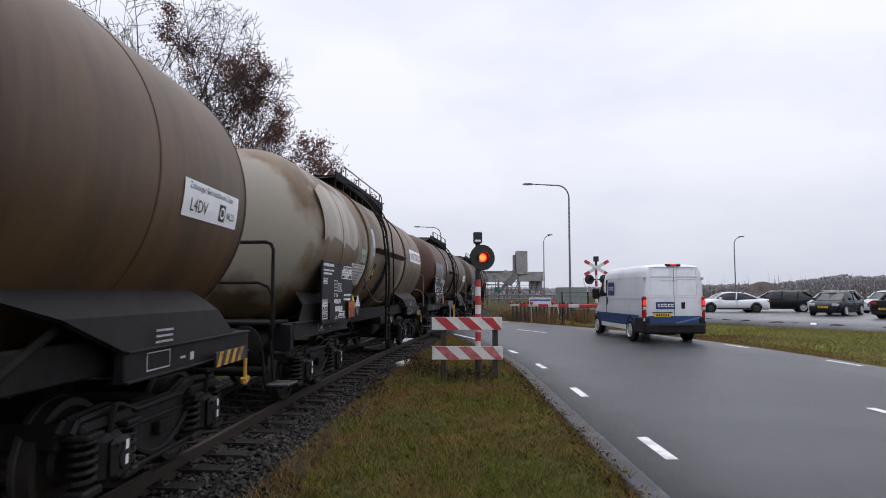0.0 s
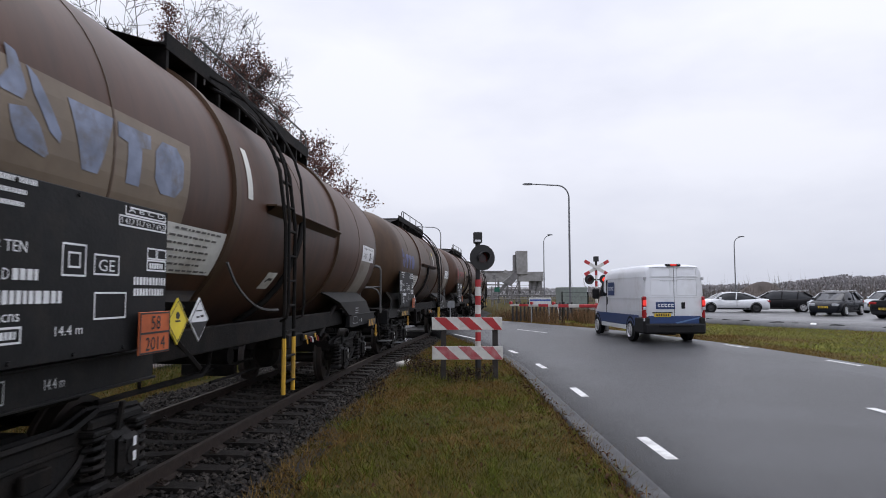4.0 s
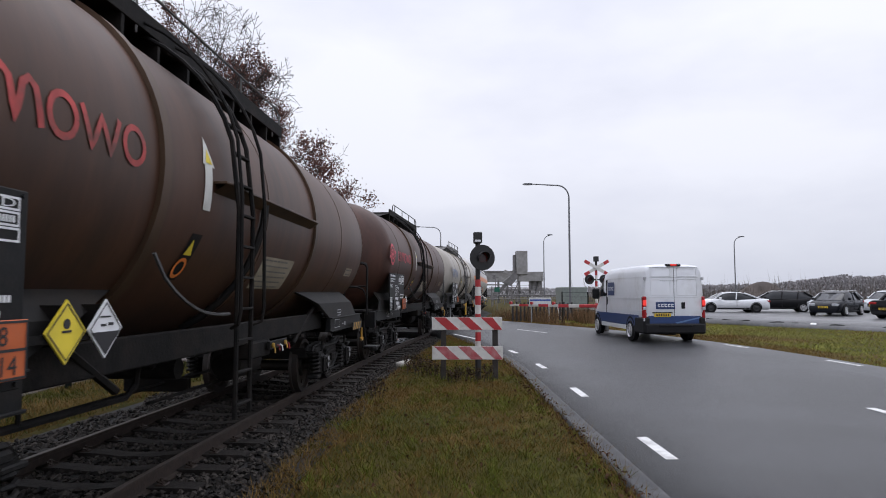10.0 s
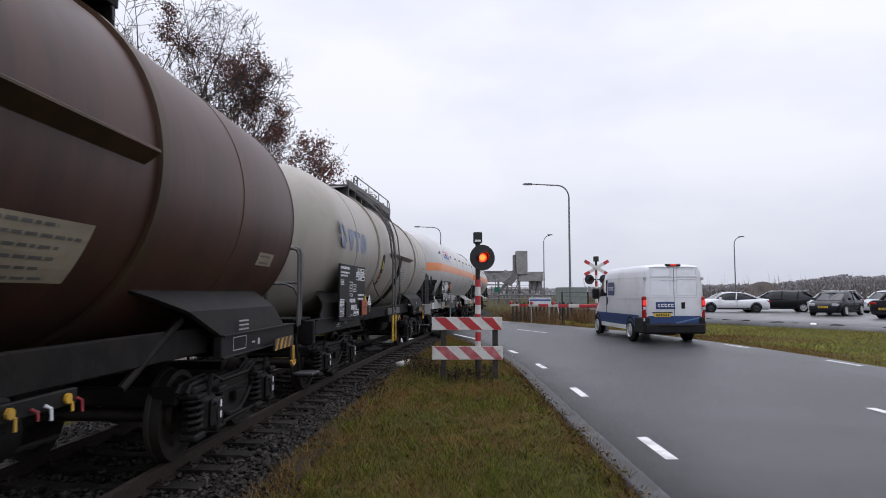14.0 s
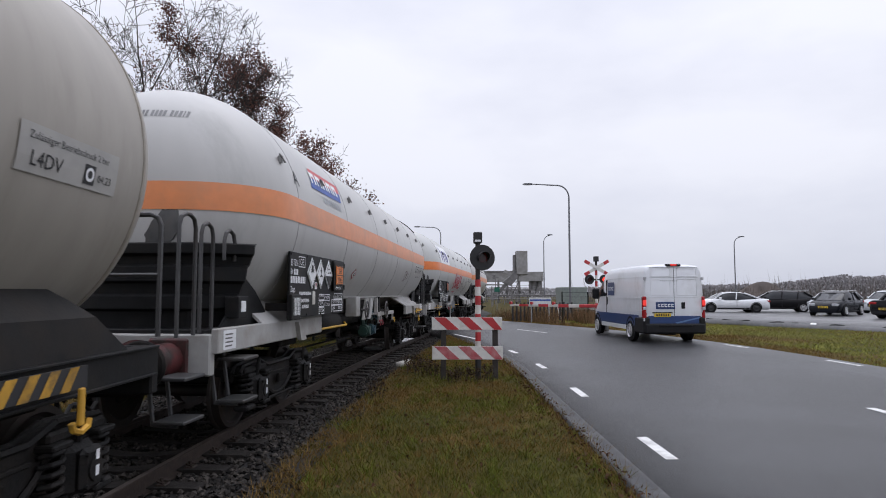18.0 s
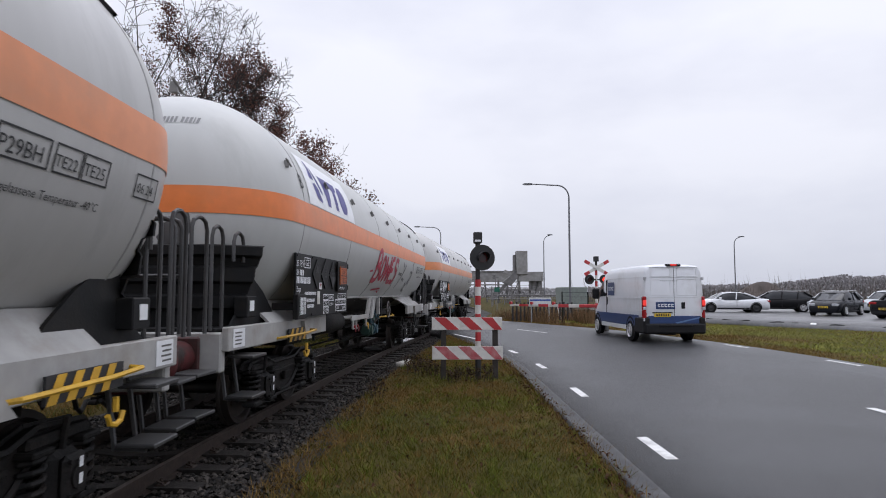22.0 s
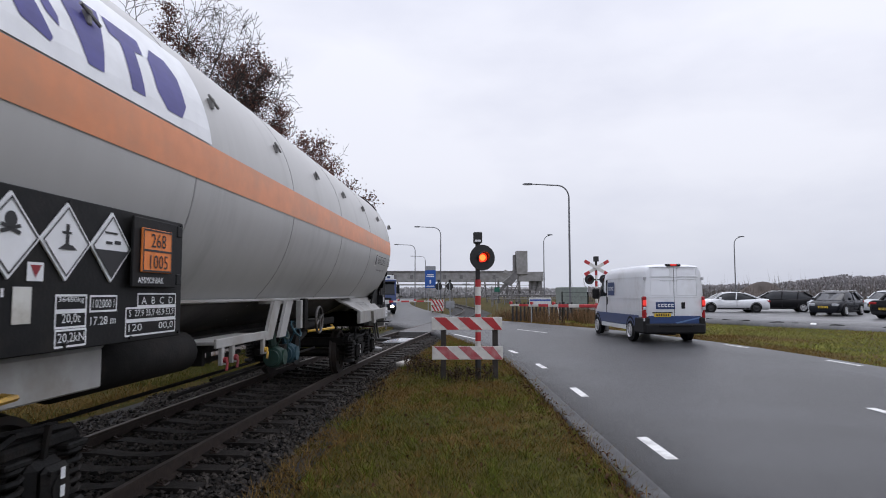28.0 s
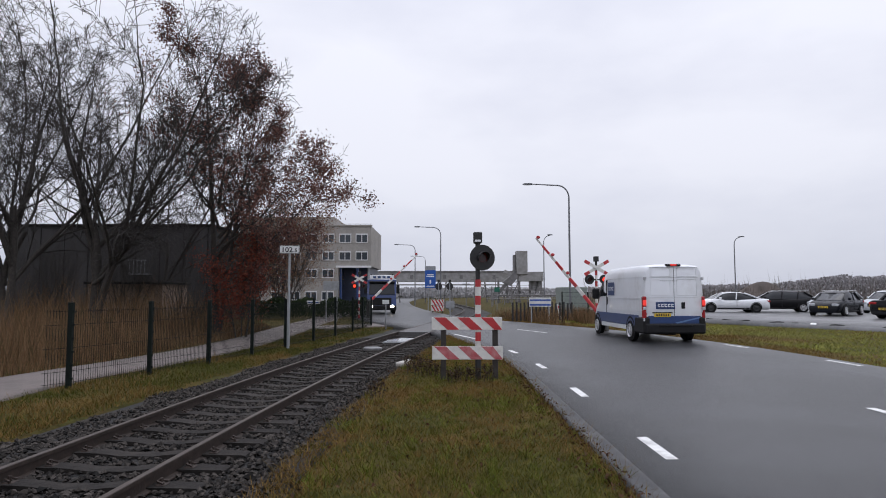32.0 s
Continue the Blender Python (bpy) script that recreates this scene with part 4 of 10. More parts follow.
    # brake changeover levers with their coloured grips
    lv = Shape().box(f + 8.05, -1.26, 1.00, f + 8.75, -1.22, 1.10, 0.006)
    plate = part("lever_panel", lv, M_BLACK, w, "panel with brake changeover levers")
    for k, (x, m) in enumerate(((8.12, M_YELLOW), (8.30, M_RED), (8.42, M_WHITE_INK), (8.62, M_YELLOW), (8.72, M_RED))):
        g = Shape().tube([(f + x, -1.27, 1.04), (f + x + 0.03, -1.29, 1.02), (f + x + 0.02, -1.30, 0.95 + 0.02 * (k % 2))], 0.010, 6)
        if k in (0, 3):
            g.cyl((f + x, -1.29, 1.05), (f + x, -1.27, 1.05), 0.032, 10)
        part("lever_grip", g, m, plate, "small coloured lever grip")
    if opts.get("low_box"):
        x = f + opts["low_box"]
        lb = Shape().box(x, -1.32, 1.08, x + 0.98, -1.24, 1.18, 0.01)
        for d in (0.0, 0.90):
            lb.box(x + d, -1.32, 0.70, x + d + 0.08, -1.24, 1.10, 0.01)
        lb.box(x, -1.30, 0.70, x + 0.98, -1.26, 0.75)
        for k in range(4):
            lb.tube([(x + 0.16 + 0.2 * k, -1.28, 0.72), (x + 0.20 + 0.2 * k, -1.20, 1.0)], 0.02, 5)
        part("rack_frame", lb, M_FRAME, w)
    # walkway on top with its rails
    c0, c1 = (f + q for q in opts.get("walk", (4.35, 9.95)))
    zt = zc + r
    cw = Shape().box(c0 + 0.5, -0.74, zt + 0.06, c1, 0.74, zt + 0.10, 0.006)
    cw.add([(c0 - 0.5, -0.62, zt - 0.16), (c0 + 0.5, -0.74, zt + 0.06), (c0 + 0.5, 0.74, zt + 0.06), (c0 - 0.5, 0.62, zt - 0.16)], [(0, 1, 2, 3)])
    for y in (-1, 1):
        cw.box(c0 + 0.5, y * 0.72, zt + 0.02, c1, y * 0.75, zt + 0.20, 0.004)
    for k in range(9):
        x = c0 + 0.55 + (c1 - c0 - 0.6) * k / 8
        cw.box(x - 0.025, -0.74, zt - 0.22, x + 0.025, 0.74, zt + 0.06, 0.004)
    walkway = part("walkway", cw, M_GREY_STEEL if opts.get("pale") else M_FRAME, w, "grating walkway along the tank top")
    rails = Shape()
    for y in (-0.73, 0.73):
        rails.tube([(c0 + 1.0, y, zt + 0.10), (c0 + 1.05, y, zt + 0.36), (c0 + 1.2, y, zt + 0.42), (c1 - 0.3, y, zt + 0.42), (c1 - 0.10, y, zt + 0.36), (c1 - 0.05, y, zt - 0.10)], 0.016, 6)
        for k in range(4):
            x = c0 + 1.4 + (c1 - c0 - 1.8) * k / 3
            rails.tube([(x, y, zt - 0.05), (x, y, zt + 0.42)], 0.014, 5)
    part("walkway_rail", rails, M_GREY_STEEL, walkway)
    dome = Shape().lathe([(-0.05, 0.36), (0.14, 0.36), (0.16, 0.42), (0.20, 0.42), (0.26, 0.25), (0.27, 0)], 20, "z", centre=(f + 6.8, 0, zt))
    part("manhole", dome, M_FRAME, w)
    # ladder and earth cable
    lx = f + opts.get("ladder", 6.18)
    ladder(w, lx, -1.63, 0.56, 0, r, zc, M_GREY_STEEL if opts.get("pale") else M_FRAME, M_YELLOW if opts.get("yellow_foot") else None)
    cable = Shape().tube([(lx - 1.15 + 1.1 * k / 8, -r * 0.93 - 0.02 * k, zc - 0.66 - 0.50 * (k / 8) ** 0.6 - 0.10 * math.sin(math.pi * k / 8)) for k in range(9)], 0.016, 5)
    part("earth_cable", cable, M_GREY_STEEL, w)
    # end platform with handrails, at the front
    rp = M_GREY_STEEL if opts.get("pale") or opts.get("grey_rail") else M_FRAME
    pl = Shape().box(f + 0.12, -1.15, 1.27, f + 0.95, 1.15, 1.31, 0.006)
    part("end_platform", pl, M_FRAME, w)
    if opts.get("double_rail"):
        part("handrail", loop(f - 0.20, f + 0.20, -0.98, 1.25, 2.44, 0.026), M_RAILING, w)
        part("handrail", Shape().tube([(f - 0.20, -0.98, 2.26), (f + 0.02, -0.98, 2.25), (f + 0.07, -0.98, 2.21), (f + 0.09, -0.98, 2.13), (f + 0.09, -0.98, 1.72), (f + 0.06, -0.98, 1.65), (f - 0.0, -0.98, 1.62), (f - 0.20, -0.98, 1.62)], 0.021, 8), M_RAILING, w)
    else:
        part("handrail", hoop(f + 0.06, -1.24, 1.24, 1.2, 2.38, 0.024, False), rp, w)
        part("handrail", Shape().tube([(f + 0.20, -1.22, 1.22), (f + 0.20, -1.20, 1.62), (f + 0.20, -1.12, 1.78), (f + 0.20, -0.98, 1.84), (f + 0.20, 0.9, 1.84)], 0.02, 8), rp, w)
    if opts.get("many_rails"):
        part("handrail", hoop(f + 0.42, -1.16, 1.16, 1.3, 2.42, 0.022), rp, w)
        col = Shape().cyl((f + 0.34, -0.62, 1.3), (f + 0.34, -0.62, 2.36), 0.035, 8).box(f + 0.25, -0.72, 2.30, f + 0.43, -0.52, 2.46, 0.02)
        col.tube([(f + 0.34, -0.62, 2.46), (f + 0.32, -0.66, 2.56), (f + 0.30, -0.82, 2.57)], 0.015, 6)
        column = part("brake_column", col, rp, w)
        part("crank_grip", Shape().tube([(f + 0.30, -0.82, 2.57), (f + 0.28, -0.83, 2.70)], 0.022, 8), M_DIRTY_YELLOW, column, "yellow crank grip")
    steps(w, f + 0.30, (0.46,), M_FRAME)
    # striped lever plate and hook near the rear
    if not opts.get("plain_rear"):
        h0, h1, hz = (11.75, 12.60, 1.10) if opts.get("pale") else (12.55, 13.42, 0.985)
        sy, sb = Shape(), Shape()
        hazard(sy, sb, f + h0, f + h1, hz, hz + 0.14, -1.40)
        lev = part("lever_plate", sb, M_INK, w, "yellow and black striped lever plate", smooth=0)
        part("stripes", sy, M_DIRTY_YELLOW, lev, smooth=0)
        anchor(w, f + h1 + 0.02, hz)
    if opts.get("front_plate"):
        sy, sb = Shape(), Shape()
        hazard(sy, sb, f + 2.05, f + 3.12, 1.06, 1.18, -1.40)
        lev = part("lever_plate", sb, M_INK, w, "yellow and black striped lever plate", smooth=0)
        part("stripes", sy, M_YELLOW, lev, smooth=0)
        anchor(w, f + 3.02, 1.02)
    # small marks on the sills and the rear folded plate
    ink = Shape()
    board_ring(ink, f + 11.35, 1.09, f + 11.75, 1.235, -1.314, 0.010)
    board_rect(ink, f + 11.95, 1.13, f + 12.05, 1.15, -1.314)
    board_rect(ink, f + 12.15, 1.10, f + 12.23, 1.17, -1.314)
    for k in range(3):
        board_bars(ink, f + 11.45, 1.30 + 0.045 * k, 0.30, 0.018, -1.335, rng)
    board_ring(ink, f + 1.90, 1.09, f + 2.2, 1.22, -1.314, 0.008)
    ink.add([(f + 1.96, -1.314, 1.12), (f + 2.13, -1.314, 1.12), (f + 2.13, -1.314, 1.19)], [(0, 1, 2)])
    v, q = letters("14.4 m", 0.09)
    ink.add([(f + 2.5 + p[0] * 0.8, -1.314, 1.12 + p[1]) for p in v], q)
    tagged(part("sill_marking", ink, M_GREY_INK, w, smooth=0), kind="stuff")
    if opts.get("dome_label"):
        dl = part("dome_label", Shape().box(f + 1.066, -0.423, 2.782, f + 1.072, 0.427, 2.930), M_STICKER, w, "white label on the domed end", smooth=0)
        bars = Shape()
        for k in range(9):
            bars.box(f + 1.063, -0.323 + 0.075 * k, 2.822, f + 1.065, -0.273 + 0.075 * k, 2.890)
        tagged(part("label_print", bars, M_PRINT, dl, smooth=0), kind="stuff")
    opts["marks"](w, half, r, zc, rng)
    return w


def anchor(w, x, z):
    """A yellow towing hook shaped like an anchor, hanging under the striped plate."""
    x, z = x - 0.12, z - 0.08
    hk = Shape().box(x - 0.026, -1.44, z - 0.14, x + 0.026, -1.41, z + 0.09, 0.008)
    hk.tube([(x - 0.09, -1.425, z - 0.11), (x - 0.075, -1.425, z - 0.155), (x, -1.425, z - 0.18), (x + 0.075, -1.425, z - 0.155), (x + 0.09, -1.425, z - 0.11)], 0.022, 6)
    part("tow_hook", hk, M_DIRTY_YELLOW, w, "grimy yellow anchor-shaped towing hook")


def fit_text(ink, text, u0, w0, u1, w1, y):
    """One line of writing set into a box on a board."""
    v, f = letters(text, 1.0)
    a0, a1 = min(p[0] for p in v), max(p[0] for p in v)
    b0, b1 = min(p[1] for p in v), max(p[1] for p in v)
    ink.add([(u0 + (p[0] - a0) / (a1 - a0) * (u1 - u0), y, w0 + (p[1] - b0) / (b1 - b0) * (w1 - w0)) for p in v], f)


def side_board(w, u0, u1, w0, w1, y, rng, kind):
    """The dark inscription board, with the lines that can be read; the rest are bars. Boxes count from its upper front corner."""
    bd = part("inscription_board", Shape().box(u0, y, w0, u1, y + 0.03, w1, 0.006), opts_board(kind), w, "dark steel board with white stencilled inscriptions", smooth=0)
    yy = y - 0.004
    W, H = u1 - u0, w1 - w0
    ink = Shape()
    for text, a, b, c, d in kind["texts"]:
        fit_text(ink, text, u0 + a * W, w1 - d * H, u0 + c * W, w1 - b * H, yy)
    for a, b, c, d in kind["rings"]:
        board_ring(ink, u0 + a * W, w1 - d * H, u0 + c * W, w1 - b * H, yy, 0.012)
    for a, b, c, d in kind["bars"]:
        board_bars(ink, u0 + a * W, w1 - d * H, (c - a) * W, (d - b) * H, yy, rng)
    tagged(part("stencilled_inscription", ink, M_WHITE_INK, bd, smooth=0), kind="stuff")
    for a, b, c, d in kind.get("holders", ()):
        part("plate_pocket", Shape().box(u0 + a * W, y - 0.035, w1 - d * H, u0 + c * W, y - 0.002, w1 - b * H, 0.006), M_BLACK, bd)
    for k in range(5):
        for z in (w0 + 0.03, w1 - 0.03):
            part("rivet", RIVET, None, bd, "", pose(u0 + 0.04 + (W - 0.08) * k / 4, y - 0.002, z))
    return bd


def opts_board(kind):
    return kind.get("paint", M_BLACK)


TRAIN = []
# ---- the long white pressure-gas wagon with its orange band ----
M_GAS = tank_paint("white_gas_tank", (0.455, 0.45, 0.436), (0.350, 0.345, 0.332), 0.38, 0.25, vary=0.03)
M_GAS_B = tank_paint("bright_white_gas_tank", (0.47, 0.475, 0.46), (0.39, 0.39, 0.373), 0.36, 0.2, vary=0.03)

VALVE_A, VALVE_B = -0.15, 0.40
# dark tones for the shade painted under the gas tanks
M_BELLY_SHADE = mat("underside_shade", (0.045, 0.040, 0.036), 0.7, vary=0.4, scale=2, dirt=(0.10, 0.092, 0.085), dirt_amount=0.5, dirt_scale=0.8)
M_LUG = mat("weathered_pale_lug", (0.20, 0.195, 0.19), 0.5, vary=0.2)
M_SEAM = mat("grimy_weld_seam", (0.30, 0.295, 0.285), 0.5, vary=0.2)
M_VALVE_GREEN = mat("green_valve_paint", (0.014, 0.045, 0.034), 0.6, vary=0.3)

GAS_BOARD = {
    "texts": [("33 TEN", 0.008, 0.11, 0.108, 0.21), ("GE", 0.145, 0.085, 0.205, 0.185), ("84", 0.008, 0.255, 0.038, 0.345), ("Zags", 0.008, 0.52, 0.072, 0.625),
              ("36480kg", 0.478, 0.65, 0.560, 0.695), ("20,0t", 0.49, 0.76, 0.55, 0.83), ("20,2kN", 0.48, 0.885, 0.565, 0.955), ("102000 l", 0.592, 0.67, 0.672, 0.73),
              ("17.28 m", 0.585, 0.79, 0.68, 0.85), ("A  B  C  D", 0.79, 0.655, 0.95, 0.715), ("S  27,9 35,9 45,9 53,9", 0.735, 0.755, 0.955, 0.815), ("120      00,0", 0.735, 0.865, 0.955, 0.93)],
    "rings": [(0.124, 0.05, 0.225, 0.22), (0.468, 0.635, 0.57, 0.745), (0.468, 0.745, 0.57, 0.857), (0.470, 0.86, 0.572, 0.98), (0.580, 0.64, 0.683, 0.76),
              (0.77, 0.625, 0.967, 0.735), (0.72, 0.735, 0.967, 0.84), (0.72, 0.84, 0.967, 0.96)],
    "bars": [(0.055, 0.255, 0.12, 0.345), (0.008, 0.365, 0.228, 0.47), (0.136, 0.60, 0.336, 0.65), (0.166, 0.71, 0.303, 0.765), (0.18, 0.805, 0.292, 0.86)],
}
RIVET = Shape().cyl((0, 0.004, 0), (0, -0.010, 0), 0.014, 6).mesh("rivet", M_BLACK)


def connection_shelf(w, x0, x1):
    """A white shelf with hose connections and coloured grips below it."""
    sh = Shape().box(x0, -1.34, 1.20, x1, -0.95, 1.235, 0.006).box(x0, -1.36, 1.17, x1, -1.33, 1.26, 0.006)
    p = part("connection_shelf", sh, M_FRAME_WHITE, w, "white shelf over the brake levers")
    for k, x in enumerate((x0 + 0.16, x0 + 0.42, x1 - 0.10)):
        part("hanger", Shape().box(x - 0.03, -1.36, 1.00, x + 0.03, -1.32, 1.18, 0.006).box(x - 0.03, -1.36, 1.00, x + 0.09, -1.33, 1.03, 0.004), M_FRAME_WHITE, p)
        g = Shape().tube([(x + 0.02, -1.37, 1.06), (x + 0.03, -1.39, 1.02), (x + 0.01, -1.39, 0.95)], 0.013, 6).cyl((x + 0.02, -1.39, 1.05), (x + 0.02, -1.36, 1.05), 0.03, 8)
        part("lever_grip", g, M_RED if k < 2 else M_YELLOW, p, "red and yellow lever grip")
    part("shelf_brace", Shape().box(x0 + 0.05, -1.2, 1.0, x0 + 0.12, -1.0, 1.2, 0.006).tube([(x0 + 0.1, -1.1, 1.02), (x1 - 0.2, -1.1, 1.04)], 0.03, 6), M_FRAME, p)


DOME, BLUNT = 1.22, 0.66  # depth and fullness of the domed ends


def on_dome(y, z, r, zc, x0):
    """A place on the front dome."""
    rho = min(math.hypot(y, z - zc) / r, 0.999)
    return (x0 + DOME * (1 - math.cos(math.asin(rho ** (1 / BLUNT)))) - 0.006, y, z)


def gas_wagon(start, opts):
    length = 17.28
    half = length / 2
    r, zc = 1.56, 2.75
    rng = random.Random(opts["seed"])
    w = thing("gas_wagon", Matrix(), opts["label"], "tank wagon", "goods train")
    f = -half
    TRAIN.append((w, start + half, f + 3.25, f + 14.58))
    t0, t1 = -half + 1.08, half - 0.60
    tank = part("tank", dished(t0, t1, r, DOME, zc, 72, 17, 1.0, BLUNT), opts["paint"], w)
    for k in range(1, 7):
        part("weld_seam", ring(f + 2.55 + 2.63 * (k - 1), 0.018, r, zc, 0.004), M_SEAM, tank)
    # the orange band goes all round, a little above the middle
    band = Shape()
    prof_x = []
    n = 17
    for i in range(n):
        a = math.pi / 2 * i / (n - 1)
        prof_x.append((t0 + DOME - DOME * math.cos(a), (r * math.sin(a) ** BLUNT if i else 0.0)))
    prof_x += [(t0 + DOME + (t1 - t0 - DOME - 1.0) * i / 12, r) for i in range(1, 13)]
    prof_x += [(t1 - 1.0 + 1.0 * math.sin(math.pi / 2 * i / (n - 1)), r * math.cos(math.pi / 2 * i / (n - 1)) ** BLUNT if i < n - 1 else 0.0) for i in range(1, n)]
    for s in (-1, 1):
        v, fq = [], []
        for x, rr in prof_x:
            g = 1.0045
            dx = -0.006 if x < t0 + 1.0 else (0.006 if x > t1 - 1.0 else 0)
            for zz in (-0.125, -0.015, 0.09, 0.195):
                v.append((x + dx, s * math.sqrt(max((rr * g) ** 2 - zz * zz, 0.0)), zc + zz))
        for i in range(len(prof_x) - 1):
            for k in range(3):
                fq.append((4 * i + k, 4 * i + k + 1, 4 * i + k + 5, 4 * i + k + 4))
        band.add(v, fq)
    part("orange_band", band, opts["band"], tank, "orange band painted round the tank")
    # the shade below the belly strips, painted on as a dark band
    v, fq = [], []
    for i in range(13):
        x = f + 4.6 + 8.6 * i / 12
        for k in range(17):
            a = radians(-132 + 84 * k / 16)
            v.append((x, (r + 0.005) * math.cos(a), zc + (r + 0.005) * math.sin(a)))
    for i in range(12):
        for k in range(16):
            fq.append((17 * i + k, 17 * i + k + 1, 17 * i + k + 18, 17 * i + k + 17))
    part("grimy_underside", Shape().add(v, fq), M_BELLY_SHADE, tank, "dark band that paints the shade onto the tank's underside")
    for k in range(9):
        x = f + 2.13 + 1.765 * k
        for s in (-1, 1):
            a = radians(24)
            c, d = math.cos(a), math.sin(a)
            lug = Shape().box(x - 0.02, s * (r * c - 0.02), zc + r * d - 0.05, x + 0.02, s * (r * c + 0.045), zc + r * d + 0.05, 0.008)
            lug.tube([(x - 0.09, s * (r * c + 0.035), zc + r * d + 0.05), (x + 0.09, s * (r * c + 0.045), zc + r * d - 0.02)], 0.013, 6)
            part("lifting_lug", lug, M_LUG, tank)
    for x in (t1 - 0.95,):
        part("end_collar", ring(x, 0.05, r, zc, 0.03, 40, 40, 140), M_FRAME, tank)
    man = Shape().lathe([(0, 0.26), (-0.05, 0.26), (-0.06, 0.32), (-0.10, 0.32), (-0.12, 0.18), (-0.125, 0)], 18, "x", centre=(t0 + 0.14, -0.35, zc - 0.25))
    part("end_manhole", man, M_GREY_STEEL, tank)
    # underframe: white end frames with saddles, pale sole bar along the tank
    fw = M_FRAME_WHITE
    for s in (-1, 1):
        x_out = s * (half - 0.66)
        tip, low = (f + 12.1, f + 13.02) if s > 0 else (f + 5.3, f + 4.3)
        inner = f + 15.45 if s > 0 else f + 1.85
        for y in (-1, 1):
            sd = Shape()
            n = 8
            v = []
            for k in range(n + 1):
                t = k / n
                v += [(tip + (inner - tip) * t, y * 1.07, 1.60), (low + (inner - low) * t, y * 1.36, 1.335)]
            v += [(p[0], p[1] - y * 0.02, p[2] - 0.025) for p in v]
            m = 2 * (n + 1)
            fc = []
            for k in range(n):
                fc += [(2 * k, 2 * k + 1, 2 * k + 3, 2 * k + 2), (m + 2 * k + 2, m + 2 * k + 3, m + 2 * k + 1, m + 2 * k)]
            fc += [(0, 1, m + 1, m), (2 * n, 2 * n + 1, m + 2 * n + 1, m + 2 * n)]
            sd.add(v, fc)
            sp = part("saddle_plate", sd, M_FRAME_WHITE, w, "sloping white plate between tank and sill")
            if s > 0 and y < 0:
                ink = Shape()
                for k in range(3):
                    for j in range(9):
                        ta, d = 0.30 + 0.012 * k + 0.035 * j, 0.62 - 0.14 * k
                        if rng.random() < 0.8:
                            q = []
                            for tt, dd in ((ta, d), (ta + 0.026, d), (ta + 0.026, d - 0.07), (ta, d - 0.07)):
                                xx = (tip + (inner - tip) * tt) * dd + (low + (inner - low) * tt) * (1 - dd)
                                q.append((xx, -1.07 * dd - 1.36 * (1 - dd) - 0.004, 1.60 * dd + 1.335 * (1 - dd) + 0.004))
                            ink.add(q, [(0, 1, 2, 3)])
                tagged(part("plate_writing", ink, M_GRAFFITI_GREY, sp, smooth=0), kind="stuff")
            fr = Shape().box(low, y * 1.29, 1.08, x_out, y * 1.37, 1.335, 0.010)
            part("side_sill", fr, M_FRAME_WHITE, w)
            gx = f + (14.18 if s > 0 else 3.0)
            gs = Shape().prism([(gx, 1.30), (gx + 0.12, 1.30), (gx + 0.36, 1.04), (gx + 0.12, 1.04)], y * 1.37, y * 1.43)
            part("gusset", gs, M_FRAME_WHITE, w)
        part("headstock", Shape().box(s * (half - 0.62), -1.30, 0.86, s * (half - 0.74), 1.30, 1.28, 0.015), fw, w)
        part("floor_plate", Shape().box(s * (half - 0.70), -1.2, 1.28, s * (half - 1.6), 1.2, 1.32, 0.006), M_BLACK, w)
        end_gear(w, half, s < 0, "red_buffer")
        px = f + (3.25 if s < 0 else 14.58)
        part("cross_bearer", Shape().box(px - 0.35, -1.2, 0.96, px + 0.35, 1.2, 1.28, 0.02), M_FRAME, w)
        bogie(w, px)
        # black protective shield in front of the tank end
        x0 = s * (half - 0.98)
        sh, v, fq = Shape(), [], []
        levels = ((1.32, 1.16, 0.0), (1.50, 1.20, 0.0), (1.53, 1.24, 0.06), (1.66, 1.26, 0.06), (1.69, 1.26, 0.0), (1.80, 1.30, 0.0), (1.83, 1.35, 0.06), (1.98, 1.37, 0.06), (2.01, 1.37, 0.0),
                  (2.10, 1.40, 0.0), (2.13, 1.45, 0.07), (2.23, 1.46, 0.07), (2.245, 1.46, 0.03))
        for z, wide, out in levels:
            for c, back in ((-1.0, 0.40), (-0.86, 0.24), (-0.70, 0.06), (-0.5, 0.0), (0.5, 0.0), (0.70, 0.06), (0.86, 0.24), (1.0, 0.40)):
                v.append((x0 + s * (out - back), c * wide, z))
        m = len(v)
        v += [(p[0] - s * 0.03, p[1], p[2]) for p in v]
        for i in range(len(levels) - 1):
            for k in range(7):
                q = (8 * i + k, 8 * i + k + 1, 8 * i + k + 9, 8 * i + k + 8)
                fq += [q, tuple(j + m for j in q[::-1])]
            for k in (0, 7):
                fq.append((8 * i + k, 8 * i + k + 8, 8 * i + k + 8 + m, 8 * i + k + m))
        fq += [(m - 8 + k, m - 7 + k, 2 * m - 7 + k, 2 * m - 8 + k) for k in range(7)]
        shield = part("end_shield", sh.add(v, fq), M_BLACK, w, "black ribbed shield before the tank end", smooth=20)
        for y in (-1, 1):
            q = Shape().prism([(x0, 1.32), (x0 - s * 1.4, 1.32), (x0 - s * 1.25, 1.50), (x0 - s * 0.95, 1.72), (x0 - s * 0.55, 1.92), (x0 - s * 0.40, 2.0), (x0 - s * 0.38, 1.6)], y * 1.20, y * 1.23)
            part("shield_cheek", q, M_BLACK, shield)
        part("handrail", hoop(s * (half + 0.0), -1.10, 1.10, 1.30, 2.42, 0.024), M_RAILING, w)
